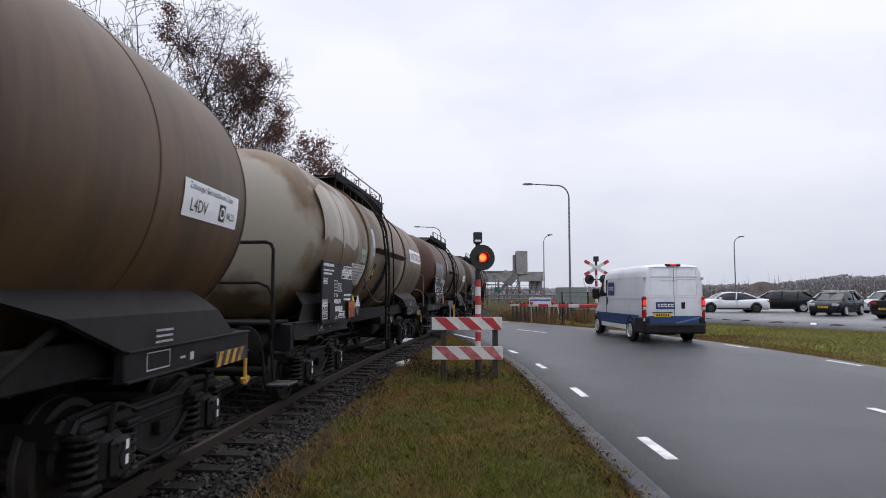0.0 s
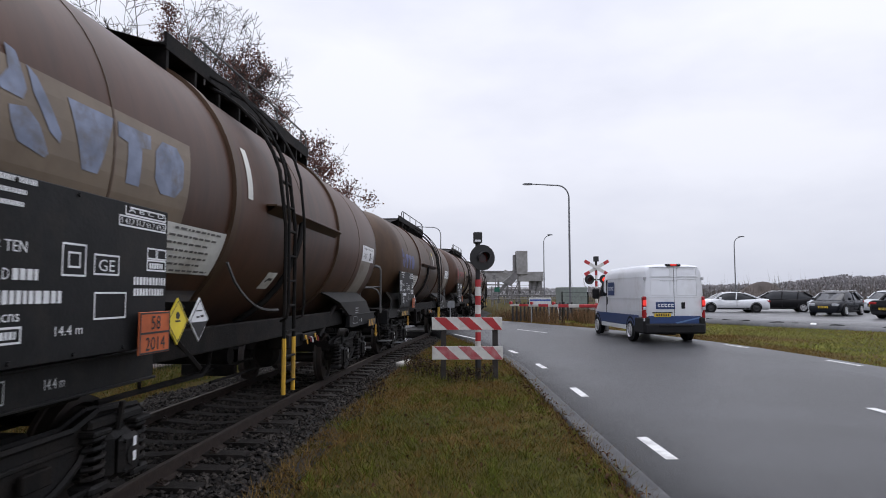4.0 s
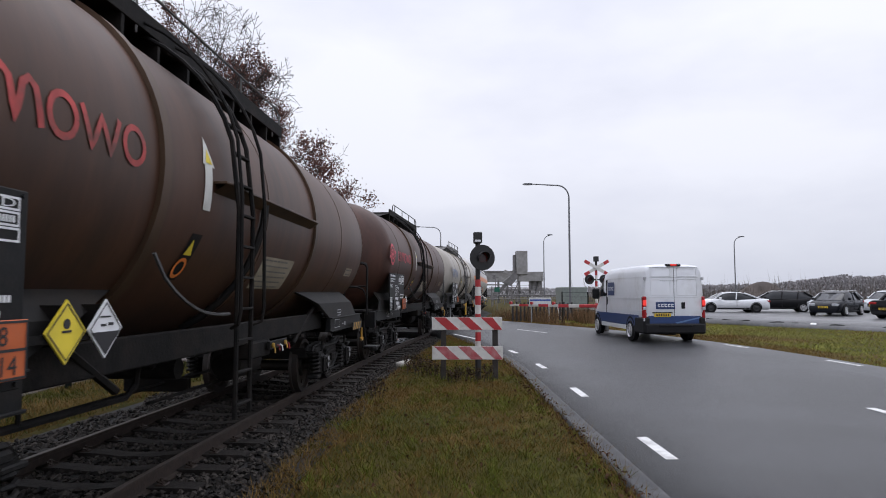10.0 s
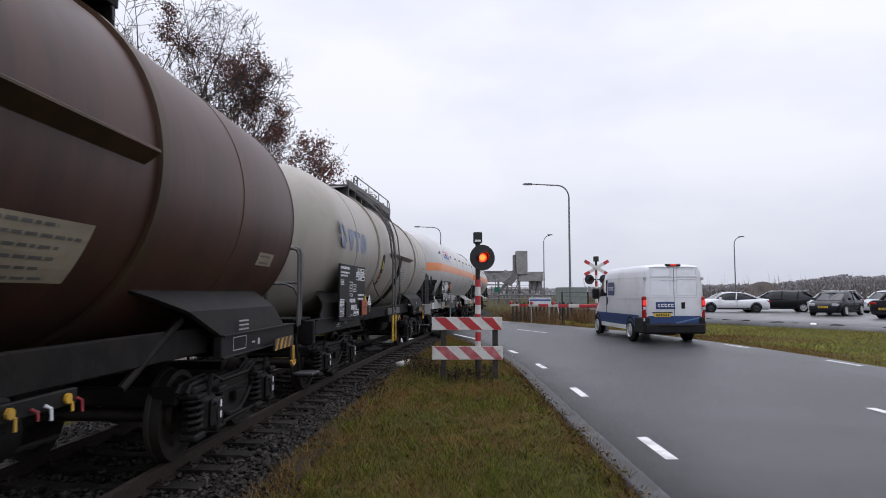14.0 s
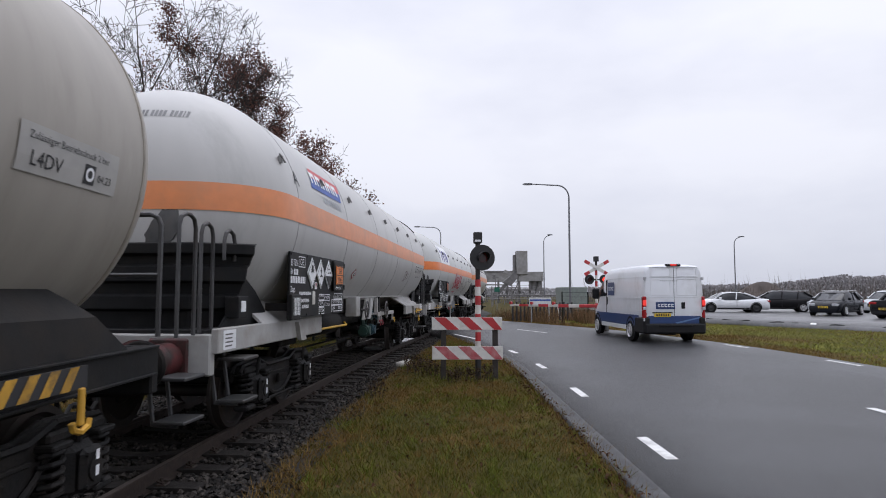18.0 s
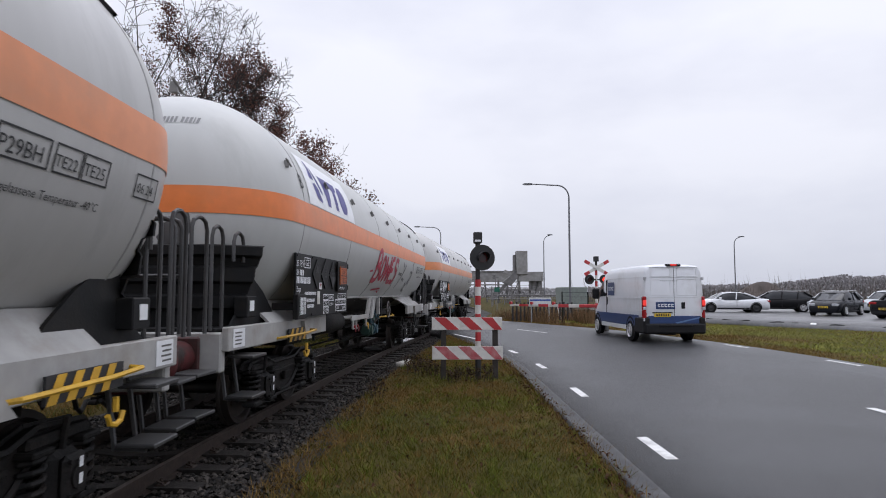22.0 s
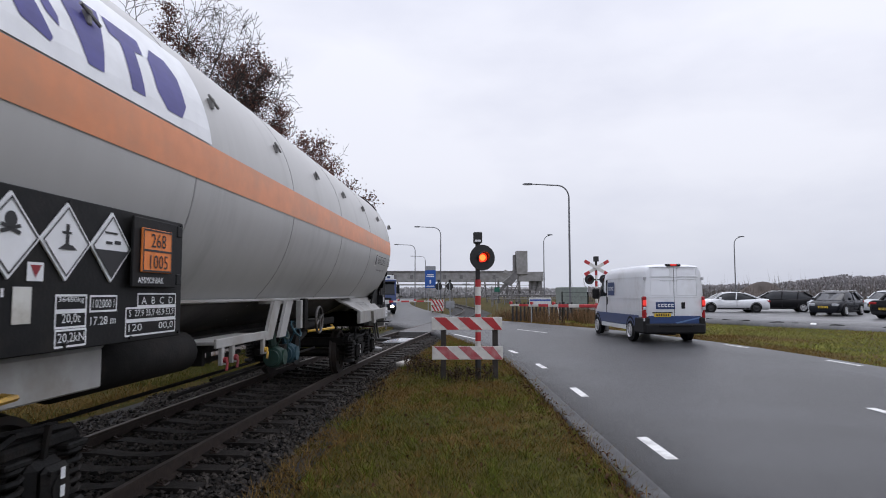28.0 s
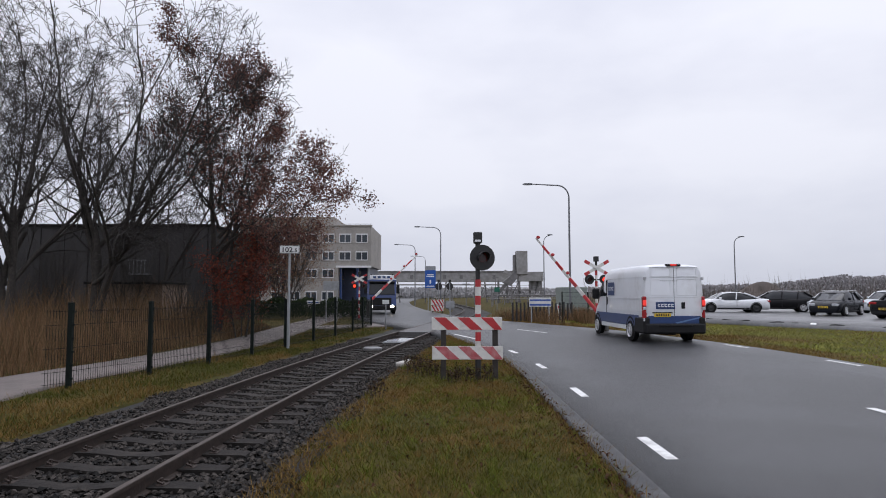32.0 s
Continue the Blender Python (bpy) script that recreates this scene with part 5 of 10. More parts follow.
        for xa, xb, z0, z1, y in ((0.14, 0.46, 1.28, 2.46, -1.20), (0.62, 0.88, 1.30, 2.42, -1.18), (0.98, 1.24, 2.05, 2.38, -1.26)):
            a, b = sorted((s * (half - xa), s * (half - xb)))
            part("handrail", loop(a, b, y, z0, z1, 0.021, (1.62,) if z0 < 1 else ()), M_RAILING, w)
        steps(w, s * (half - 0.30), (0.88, 0.48), M_RAILING, -1.04)
        steps(w, s * (half - 1.15), (0.98, 0.54), M_RAILING, -1.24)
        tg = part("plate_holder", Shape().box(s * (half - 1.15), -1.36, 1.42, s * (half - 1.42), -1.20, 1.66, 0.01), M_BLACK, w)
        part("white_plate", Shape().box(s * (half - 1.21), -1.368, 1.49, s * (half - 1.33), -1.362, 1.61), M_PLACARD, tg, smooth=0)
        nt = part("sill_notice", Shape().box(s * (half - 0.76), -1.378, 1.11, s * (half - 1.06), -1.372, 1.31), M_PLACARD, w, "white notice on the sill", smooth=0)
        bars = Shape()
        for k in range(4):
            bars.box(s * (half - 0.80), -1.381, 1.14 + 0.04 * k, s * (half - 0.96 - 0.02 * (k % 2)), -1.379, 1.155 + 0.04 * k)
        tagged(part("notice_print", bars, M_PRINT, nt, smooth=0), kind="stuff")
    for y in (-1, 1):
        part("sole_bar", Shape().box(-half + 4.9, y * 0.92, 1.13, half - 5.0, y * 1.0, 1.25, 0.01), M_FRAME, w)
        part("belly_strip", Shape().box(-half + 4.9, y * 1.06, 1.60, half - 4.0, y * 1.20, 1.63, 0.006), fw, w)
    sill = Shape()
    for y in (-0.32, 0.32):
        sill.box(-half + 0.7, y - 0.05, 0.94, half - 0.7, y + 0.05, 1.24, 0.01)
    part("centre_sill", sill, M_FRAME, w)
    # lower edge trim, hanger struts and valve gear under the belly
    for x in (f + 7.90, f + 8.40):
        st = Shape().prism([(x, 1.60), (x + 0.27, 1.60), (x - 0.04, 1.14), (x - 0.29, 1.14)], -1.30, -1.26)
        st.box(x, -1.30, 1.56, x + 0.27, -1.10, 1.60)
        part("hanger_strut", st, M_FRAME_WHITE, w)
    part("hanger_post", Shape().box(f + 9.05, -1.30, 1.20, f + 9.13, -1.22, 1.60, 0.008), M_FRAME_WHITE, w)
    connection_shelf(w, *(f + q for q in opts.get("shelf", (6.1, 7.5))))
    vg = Shape()
    vg.cyl((0.2, -1.15, 0.88), (0.2, -0.75, 0.88), 0.12, 14)
    vg.cyl((1.1, -1.05, 0.92), (1.1, -0.7, 0.92), 0.15, 14)
    vg.tube([(-0.5, -1.0, 0.95), (0.2, -1.0, 0.86), (1.1, -0.95, 0.90), (1.8, -0.95, 1.05)], 0.045, 8)
    vg.tube([(-1.6, -0.9, 0.75), (2.6, -0.9, 0.75)], 0.02, 6)
    part("valve_gear", vg, M_FRAME, w)
    for x, m in ((VALVE_A, M_VALVE_GREEN), (VALVE_B, M_TEAL)):
        tl = Shape().lathe([(-0.15, 0.0), (-0.15, 0.10), (-0.11, 0.10), (-0.10, 0.13), (0.0, 0.15), (0.10, 0.13), (0.11, 0.10), (0.15, 0.10), (0.15, 0)], 14, "x", centre=(x, -1.12, 0.86))
        tl.cyl((x, -1.12, 0.86), (x, -1.06, 1.18), 0.055, 8).cyl((x, -1.26, 0.86), (x, -1.05, 0.86), 0.10, 12)
        cap = part("valve_body", tl, m, w, "blue-green valve with its cap")
        wh = Shape().tube([(x - 0.03 + 0.13 * math.cos(q), -1.24 + 0.06 * math.sin(q), 1.20 + 0.10 * math.sin(q)) for q in [2 * math.pi * k / 14 for k in range(15)]], 0.014, 6)
        wh.tube([(x - 0.15, -1.24, 1.20), (x + 0.09, -1.24, 1.20)], 0.012, 5).tube([(x - 0.03, -1.24, 1.20), (x, -1.12, 0.95)], 0.014, 5)
        wh.tube([(x - 0.02, -1.28, 1.10), (x + 0.12, -1.26, 0.92)], 0.006, 5)
        part("valve_wheel", wh, m, cap)
    hw = Shape().tube([(0.94 + 0.19 * math.cos(a), -1.42, 1.30 + 0.19 * math.sin(a)) for a in [2 * math.pi * k / 20 for k in range(21)]], 0.018, 6)
    for k in range(4):
        a = k * math.pi / 2 + 0.4
        hw.tube([(0.94, -1.42, 1.30), (0.94 + 0.19 * math.cos(a), -1.42, 1.30 + 0.19 * math.sin(a))], 0.013, 5)
    hw.cyl((0.94, -1.44, 1.30), (0.94, -1.1, 1.30), 0.025, 8)
    part("hand_wheel", hw, M_GREY_STEEL, w, "grey brake hand wheel")
    bx = Shape().box(0.60, -1.30, 1.18, 0.76, -1.22, 1.62, 0.01)
    part("wheel_bracket", bx, M_FRAME, w)
    y0, y1 = (f + q for q in opts.get("yellow", (10.25, 11.0)))
    yb = Shape().tube([(y0 - 0.15, -1.10, 1.10), (y0, -1.30, 1.12), (y1, -1.30, 1.11), (y1 + 0.08, -1.24, 1.15)], 0.020, 6)
    part("yellow_lever", yb, M_YELLOW, w, "yellow release lever")
    res = Shape().lathe([(4.05, 0.0), (4.07, 0.13), (4.15, 0.18), (5.88, 0.18), (5.96, 0.13), (5.98, 0)], 20, "x", centre=(f, -1.10, 1.17))
    part("air_reservoir", res, M_FRAME, w)
    rod = Shape().tube([(-half + 5, 0.0, 0.55), (half - 4, 0.0, 0.55)], 0.025, 6).tube([(-2.2, -0.75, 0.66), (1.4, -0.75, 0.66)], 0.02, 6)
    part("brake_rigging", rod, M_FRAME, w)
    # striped lever plates by both bogies
    for x in ((f + 14.78,) if opts.get("rear_lever") else (f + 2.40,)):
        sy, sb = Shape(), Shape()
        hazard(sy, sb, x, x + 0.85, 1.05, 1.22, -1.42)
        lev = part("lever_plate", sb, M_INK, w, "yellow and black striped lever plate", smooth=0)
        part("stripes", sy, M_YELLOW, lev, smooth=0)
        lv = Shape().tube([(x - 0.32, -1.36, 1.12), (x - 0.30, -1.48, 1.14), (x + 0.6, -1.48, 1.14), (x + 1.0, -1.48, 1.16), (x + 1.03, -1.38, 1.16)], 0.018, 6)
        part("lever", lv, M_YELLOW, w)
        q = x + 0.8
        hk = Shape().tube([(q, -1.40, 0.98), (q, -1.40, 0.88)], 0.024, 6)
        hk.tube([(q - 0.10, -1.40, 0.87), (q - 0.07, -1.40, 0.81), (q, -1.40, 0.79), (q + 0.07, -1.40, 0.81), (q + 0.10, -1.40, 0.87)], 0.02, 6)
        part("tow_hook", hk, M_YELLOW, w, "yellow hook")
    # inscription board with placards
    u0, u1, w0, w1, y = f + 2.33, f + 5.05, 1.37, 2.235, -1.52
    bd = side_board(w, u0, u1, w0, w1, y, rng, GAS_BOARD)
    W = u1 - u0
    for x in (u0, u1 - 0.3):
        part("board_bracket", Shape().box(x, y + 0.03, w0 + 0.1, x + 0.06, -1.2, w0 + 0.2), M_FRAME, w)
    pm = opts.get("placard", M_PLACARD)
    for k, mark in enumerate(("skull", "tree", "half")):
        diamond(w, u0 + W * (0.333 + 0.157 * k), w1 - 0.255, 0.44, y - 0.016, pm, mark, opts.get("placard_label", "white diamond danger placard"))
    fl = Shape().box(u0 + 0.715 * W, y - 0.05, w1 - 0.50, u0 + 0.93 * W, y - 0.03, w1 - 0.03, 0.005)
    fl.box(u0 + 0.93 * W, y - 0.055, w1 - 0.12, u0 + 0.955 * W, y, w1 - 0.04, 0.005).box(u0 + 0.93 * W, y - 0.055, w1 - 0.48, u0 + 0.955 * W, y, w1 - 0.40, 0.005)
    part("folding_plate_holder", fl, M_BLACK, w)
    danger_plate(w, u0 + 0.745 * W, w1 - 0.40, y - 0.068, "268", "1005", opts["plate"], 0.40, 0.30)
    part("cargo_name", board_text("AMMONIAK", 0.062, u0 + 0.735 * W, w1 - 0.475, y - 0.058), M_WHITE_INK, w, smooth=0)
    part("paper_note", Shape().box(u0 + 0.352 * W, y - 0.006, w1 - 0.70, u0 + 0.40 * W, y - 0.003, w1 - 0.51), M_STICKER, w, smooth=0)
    tri = Shape()
    board_rect(tri, u0 + 0.385 * W, w1 - 0.48, u0 + 0.43 * W, w1 - 0.38, y - 0.006)
    tp = part("triangle_label", tri, M_PLACARD, w, smooth=0)
    part("red_triangle", Shape().add([(u0 + 0.392 * W, y - 0.009, w1 - 0.395), (u0 + 0.423 * W, y - 0.009, w1 - 0.395), (u0 + 0.4075 * W, y - 0.009, w1 - 0.46)], [(0, 1, 2)]), M_RED, tp, smooth=0)
    # lamp-like grid holder for papers under the board's front
    ph = Shape().box(u0 - 0.05, y - 0.05, w0 - 0.02, u0 + 0.30, y + 0.02, w0 + 0.31, 0.01)
    pc = part("paper_holder", ph, M_BLACK, w)
    part("papers", Shape().box(u0 + 0.02, y - 0.058, w0 + 0.04, u0 + 0.26, y - 0.052, w0 + 0.27), M_PLACARD, pc, smooth=0)
    grid = Shape()
    for k in range(5):
        grid.box(u0 + 0.02 + 0.06 * k, y - 0.064, w0 + 0.04, u0 + 0.024 + 0.06 * k, y - 0.06, w0 + 0.27)
        grid.box(u0 + 0.02, y - 0.064, w0 + 0.04 + 0.057 * k, u0 + 0.26, y - 0.06, w0 + 0.044 + 0.057 * k)
    tagged(part("wire_guard", grid, M_GREY_STEEL, pc, smooth=0), kind="stuff")
    # end letter and rear inscriptions on the tank
    rr = r + 0.007
    part("end_letter", tank_text(opts["letter"], 0.30, f + 2.46, 0.38, rr, zc), M_INK, w, smooth=0)
    rear = Shape()
    for u, ww, d in ((half - 3.14, -0.40, 0.40), (half - 2.69, -0.40, 0.25), (half - 2.42, -0.40, 0.27), (half - 1.80, -0.40, 0.30)):
        for q in ([(u, ww), (u + d, ww), (u + d, ww + 0.012), (u, ww + 0.012)], [(u, ww + 0.16), (u + d, ww + 0.16), (u + d, ww + 0.172), (u, ww + 0.172)],
                  [(u, ww), (u + 0.012, ww), (u + 0.012, ww + 0.17), (u, ww + 0.17)], [(u + d, ww), (u + d + 0.012, ww), (u + d + 0.012, ww + 0.17), (u + d, ww + 0.17)]):
            rear.add(on_tank(q, rr, zc), [(0, 1, 2, 3)])
    for text, size, u, ww in (("P29BH", 0.125, half - 3.13, -0.37), ("TE22", 0.10, half - 2.68, -0.36), ("TE25", 0.11, half - 2.41, -0.36), (opts.get("checked", "11.24"), 0.10, half - 1.77, -0.36), ("zugelassene Temperatur -40°C", 0.075, half - 3.1, -0.56)):
        v, fq = letters(text, size)
        rear.add(on_tank([(u + p[0], ww + p[1]) for p in v], rr, zc), fq)
    tagged(part("rear_inscriptions", rear, M_INK, w, smooth=0), kind="stuff")
    # the running number on the dome, as plain bars
    num = Shape()
    for k, (c, d) in enumerate(((0, 0.03), (0.045, 0.03), (0.11, 0.03), (0.155, 0.03), (0.20, 0.03), (0.245, 0.03), (0.32, 0.03), (0.365, 0.03), (0.41, 0.03), (0.455, 0.015), (0.485, 0.03))):
        y, z = -0.10 - c, zc + 0.98
        q = [(y, z), (y - d, z), (y - d, z + 0.085), (y, z + 0.085)]
        num.add([on_dome(*p, r, zc, t0) for p in q], [(0, 1, 2, 3)])
    tagged(part("running_number", num, M_GRAFFITI_GREY, w, smooth=0), kind="stuff")
    st = part("round_sticker", tank_patch(half - 3.50, half - 3.24, -0.47, -0.17, rr, zc), M_STICKER, w, "black square sticker with a white ring", smooth=0)
    part("black_square", tank_patch(half - 3.46, half - 3.28, -0.43, -0.21, rr + 0.003, zc), M_INK, st, smooth=0)
    part("white_ring", stroke([(half - 3.37 + 0.06 * math.cos(q), -0.32 + 0.075 * math.sin(q)) for q in [6.2832 * k / 16 for k in range(17)]], 0.025, rr + 0.006, zc), M_WHITE_INK, st, smooth=0)
    opts["marks"](w, half, rr, zc, t0, t1)
    # buffer beam marks at the rear
    rb = Shape()
    board_ring(rb, half - 1.42, 1.06, half - 1.02, 1.27, -1.345, 0.012)
    board_bars(rb, half - 1.38, 1.18, 0.3, 0.045, -1.345, rng)
    board_bars(rb, half - 1.38, 1.10, 0.3, 0.045, -1.345, rng)
    tagged(part("sill_marking", rb, M_INK, w, smooth=0), kind="stuff")
    return w


def wing_logo(w, u, ww, h, rr, zc, material, label, wide=1.0):
    """A three-winged emblem and three blocks in place of letters."""
    e = []
    for leaf in (((0.15, 1.0), (0.3, 0.97), (0.42, 0.62), (0.36, 0.50), (0.05, 0.52), (0.0, 0.58), (0.16, 0.75)),
                 ((0.45, 0.88), (0.60, 0.80), (1.0, 0.30), (0.98, 0.2), (0.80, 0.28), (0.62, 0.50), (0.52, 0.62)),
                 ((0.16, 0.40), (0.42, 0.44), (0.62, 0.32), (0.82, 0.05), (0.76, 0.0), (0.55, 0.04), (0.33, 0.08), (0.20, 0.25))):
        e.append([(u + wide * h * 0.72 * a, ww + h * 0.98 * b) for a, b in leaf])
    x = u + wide * h * 0.80
    g = h * 0.72
    gx = g * wide
    e.append([(x, ww + g), (x + gx * 0.94, ww + g), (x + gx * 0.64, ww), (x + gx * 0.32, ww)])
    x += gx * 1.02
    e.append([(x + gx * 0.02, ww + g), (x + gx * 0.88, ww + g), (x + gx * 0.86, ww + g * 0.74), (x + gx * 0.62, ww + g * 0.70), (x + gx * 0.60, ww), (x + gx * 0.26, ww), (x + gx * 0.26, ww + g * 0.70), (x + gx * 0.02, ww + g * 0.74)])
    x += gx * 1.0
    e.append([(x + gx * a, ww + g * b) for a, b in ((0.0, 0.25), (0.22, 0.0), (0.68, 0.0), (0.9, 0.25), (0.9, 0.75), (0.68, 1.0), (0.22, 1.0), (0.0, 0.75))])
    part("logo", tank_poly(e, rr, zc), material, w, label, smooth=0)
# ---- the train, from its foremost to its last wagon ----
gear_meshes()
M_BROWN_TAN = tank_paint("tan_brown_tank", (0.09912, 0.0588, 0.02856), (0.04872, 0.03024, 0.0168), 0.5, 0.55)
M_TAN = tank_paint("tan_tank", (0.1386, 0.09072, 0.04872), (0.0588, 0.03864, 0.02352), 0.45, 0.5, (0.28, 0.25, 0.20))
M_BROWN = tank_paint("red_brown_tank", (0.0672, 0.03108, 0.01764), (0.03528, 0.01932, 0.0126), 0.48, 0.5)
M_BROWN_B = tank_paint("dull_brown_tank", (0.06888, 0.03948, 0.02184), (0.0378, 0.02352, 0.01512), 0.5, 0.55)
M_OX = tank_paint("oxide_brown_tank", (0.06048, 0.02604, 0.01764), (0.03024, 0.01596, 0.01176), 0.46, 0.5)
M_PALE = tank_paint("pale_grey_tank", (0.336, 0.3108, 0.273), (0.2604, 0.2394, 0.2058), 0.45, 0.35, vary=0.05)
M_OLD_PAPER = mat("weathered_sticker", (0.30, 0.26, 0.19), 0.6, vary=0.15, dirt=(0.16, 0.13, 0.09), dirt_amount=0.5)
M_PALE_RING = mat("grimy_pale_ring", (0.26, 0.23, 0.19), 0.5, vary=0.2)

RING_BOARD = {
    "texts": [("GE", 0.51, 0.38, 0.585, 0.46), ("33 TEN", 0.347, 0.51, 0.472, 0.58), ("Zacns", 0.342, 0.87, 0.46, 0.94), ("20,0t", 0.03, 0.735, 0.13, 0.79), ("20,5kN", 0.02, 0.84, 0.13, 0.89),
              ("A B C D", 0.68, 0.05, 0.95, 0.095)],
    "rings": [(0.346, 0.305, 0.465, 0.48), (0.375, 0.355, 0.435, 0.43), (0.48, 0.35, 0.612, 0.485), (0.025, 0.28, 0.147, 0.365), (0.0, 0.615, 0.155, 0.71), (0.0, 0.715, 0.152, 0.81), (0.0, 0.82, 0.146, 0.915),
              (0.504, 0.82, 0.728, 0.93), (0.658, 0.04, 0.967, 0.11), (0.602, 0.115, 0.967, 0.19), (0.597, 0.195, 0.70, 0.268), (0.70, 0.195, 0.97, 0.268)],
    "bars": [(0.025, 0.042, 0.345, 0.088), (0.027, 0.135, 0.335, 0.165), (0.03, 0.19, 0.28, 0.22), (0.35, 0.615, 0.57, 0.685), (0.346, 0.73, 0.643, 0.815), (0.682, 0.53, 0.95, 0.565), (0.677, 0.605, 0.92, 0.64),
             (0.015, 0.64, 0.14, 0.69), (0.04, 0.305, 0.13, 0.345), (0.52, 0.85, 0.715, 0.90), (0.615, 0.135, 0.955, 0.17), (0.72, 0.215, 0.85, 0.25)],
    "holders": [(0.166, 0.67, 0.337, 0.93)],
}
WING_BOARD = {
    "texts": [("33 TEN", 0.18, 0.34, 0.305, 0.40), ("GE", 0.60, 0.40, 0.68, 0.475), ("80 D", 0.18, 0.485, 0.25, 0.545), ("Zacns", 0.18, 0.70, 0.29, 0.76), ("20,0t", 0.035, 0.355, 0.14, 0.41), ("14.4 m", 0.42, 0.80, 0.535, 0.855),
              ("A B C D", 0.745, 0.03, 0.965, 0.062), ("S 43,7 51,7 61,7 69,2", 0.705, 0.108, 0.97, 0.15)],
    "rings": [(0.013, 0.25, 0.157, 0.335), (0.013, 0.34, 0.157, 0.425), (0.012, 0.447, 0.133, 0.54), (0.436, 0.32, 0.54, 0.515), (0.462, 0.37, 0.515, 0.465), (0.576, 0.367, 0.704, 0.50), (0.583, 0.605, 0.748, 0.778),
              (0.727, 0.024, 0.98, 0.085), (0.693, 0.09, 0.982, 0.165), (0.864, 0.287, 0.925, 0.37), (0.928, 0.287, 0.99, 0.37), (0.864, 0.372, 0.99, 0.454), (0.18, 0.785, 0.298, 0.875)],
    "bars": [(0.11, 0.01, 0.333, 0.04), (0.15, 0.075, 0.30, 0.10), (0.16, 0.14, 0.29, 0.165), (0.26, 0.485, 0.348, 0.545), (0.18, 0.60, 0.44, 0.67), (0.03, 0.27, 0.14, 0.315), (0.03, 0.475, 0.115, 0.515),
             (0.787, 0.50, 0.993, 0.555), (0.789, 0.58, 0.978, 0.63), (0.88, 0.395, 0.975, 0.435), (0.20, 0.81, 0.28, 0.85)],
    "holders": [(0.0, 0.62, 0.13, 0.93)],
}


def notice(w, u, ww, width, height, r, zc, rng, material=None, label="white notice sticker"):
    """A sticker with lines of small print."""
    p = part("notice", tank_patch(u, u + width, ww, ww + height, r + 0.006, zc), material or M_STICKER, w, label, smooth=0)
    s = Shape()
    n = max(2, int(height / 0.062))
    for k in range(n):
        y = ww + height * (k + 0.3) / n
        x = u + width * (0.07 + 0.05 * (k % 3 == 0))
        end = u + width * rng.uniform(0.70, 0.94)
        while x < end:
            d = rng.uniform(0.03, 0.10) * width
            q = [(x, y), (min(x + d, end), y), (min(x + d, end), y + height * 0.30 / n), (x, y + height * 0.30 / n)]
            s.add(on_tank(q, r + 0.010, zc), [(0, 1, 2, 3)])
            x += d + 0.022 * width
    tagged(part("small_print", s, M_PRINT, p, smooth=0), kind="stuff")


def warning(w, u, ww, r, zc, tall=0.62, wide=0.24):
    """The slanting warning sticker with its yellow triangle and red ring."""
    p = part("warning_sticker", tank_patch(u, u + wide, ww, ww + tall, r + 0.006, zc, 0.10), M_BLACK, w, "dark warning sticker with yellow triangle and red ring", smooth=0)
    part("yellow_triangle", tank_poly([[(u + 0.08, ww + tall * 0.55), (u + wide + 0.02, ww + tall * 0.55), (u + wide / 2 + 0.06, ww + tall * 0.88)]], r + 0.010, zc), M_PLACARD_YELLOW, p, smooth=0)
    pts = [(u + wide / 2 + 0.03 + 0.085 * math.cos(a), ww + tall * 0.27 + 0.085 * math.sin(a)) for a in [2 * math.pi * k / 14 for k in range(15)]]
    part("red_ring", stroke(pts, 0.035, r + 0.010, zc), M_ORANGE_PLATE, p, smooth=0)


def old_common(w, half, r, zc, rng, plate=("58", "2014"), board=(1.60, 3.52, 1.20, 2.225), kind=RING_BOARD, sticker=True):
    f = -half
    b0, b1, bz0, bz1 = board
    side_board(w, f + b0, f + b1, bz0, bz1, -1.46, rng, kind)
    danger_plate(w, f + b1 - 0.46, 1.26, -1.52, *plate, M_DULL_ORANGE, 0.42, 0.30)
    br = Shape().box(f + b1 + 0.1, -1.34, 1.40, f + 4.55, -1.31, 1.45)
    br.box(f + 4.0, -1.34, 1.40, f + 4.05, -1.10, 1.62).box(f + 4.4, -1.34, 1.40, f + 4.45, -1.10, 1.62)
    part("placard_rail", br, M_FRAME, w)
    diamond(w, f + 4.02, 1.46, 0.39, -1.36, M_PLACARD_YELLOW, "flame", "yellow diamond danger placard")
    diamond(w, f + 4.42, 1.46, 0.39, -1.36, M_PLACARD, "half")
    if sticker:
        notice(w, f + 12.0, -0.66, 0.55, 0.16, r, zc, rng, M_OLD_PAPER, "small weathered inspection sticker")


M_SCRUBBED = mat("scrubbed_pale_paint", (0.26, 0.235, 0.20), 0.5, vary=0.2, scale=3, dirt=(0.14, 0.11, 0.085), dirt_amount=0.5, dirt_scale=1.5)


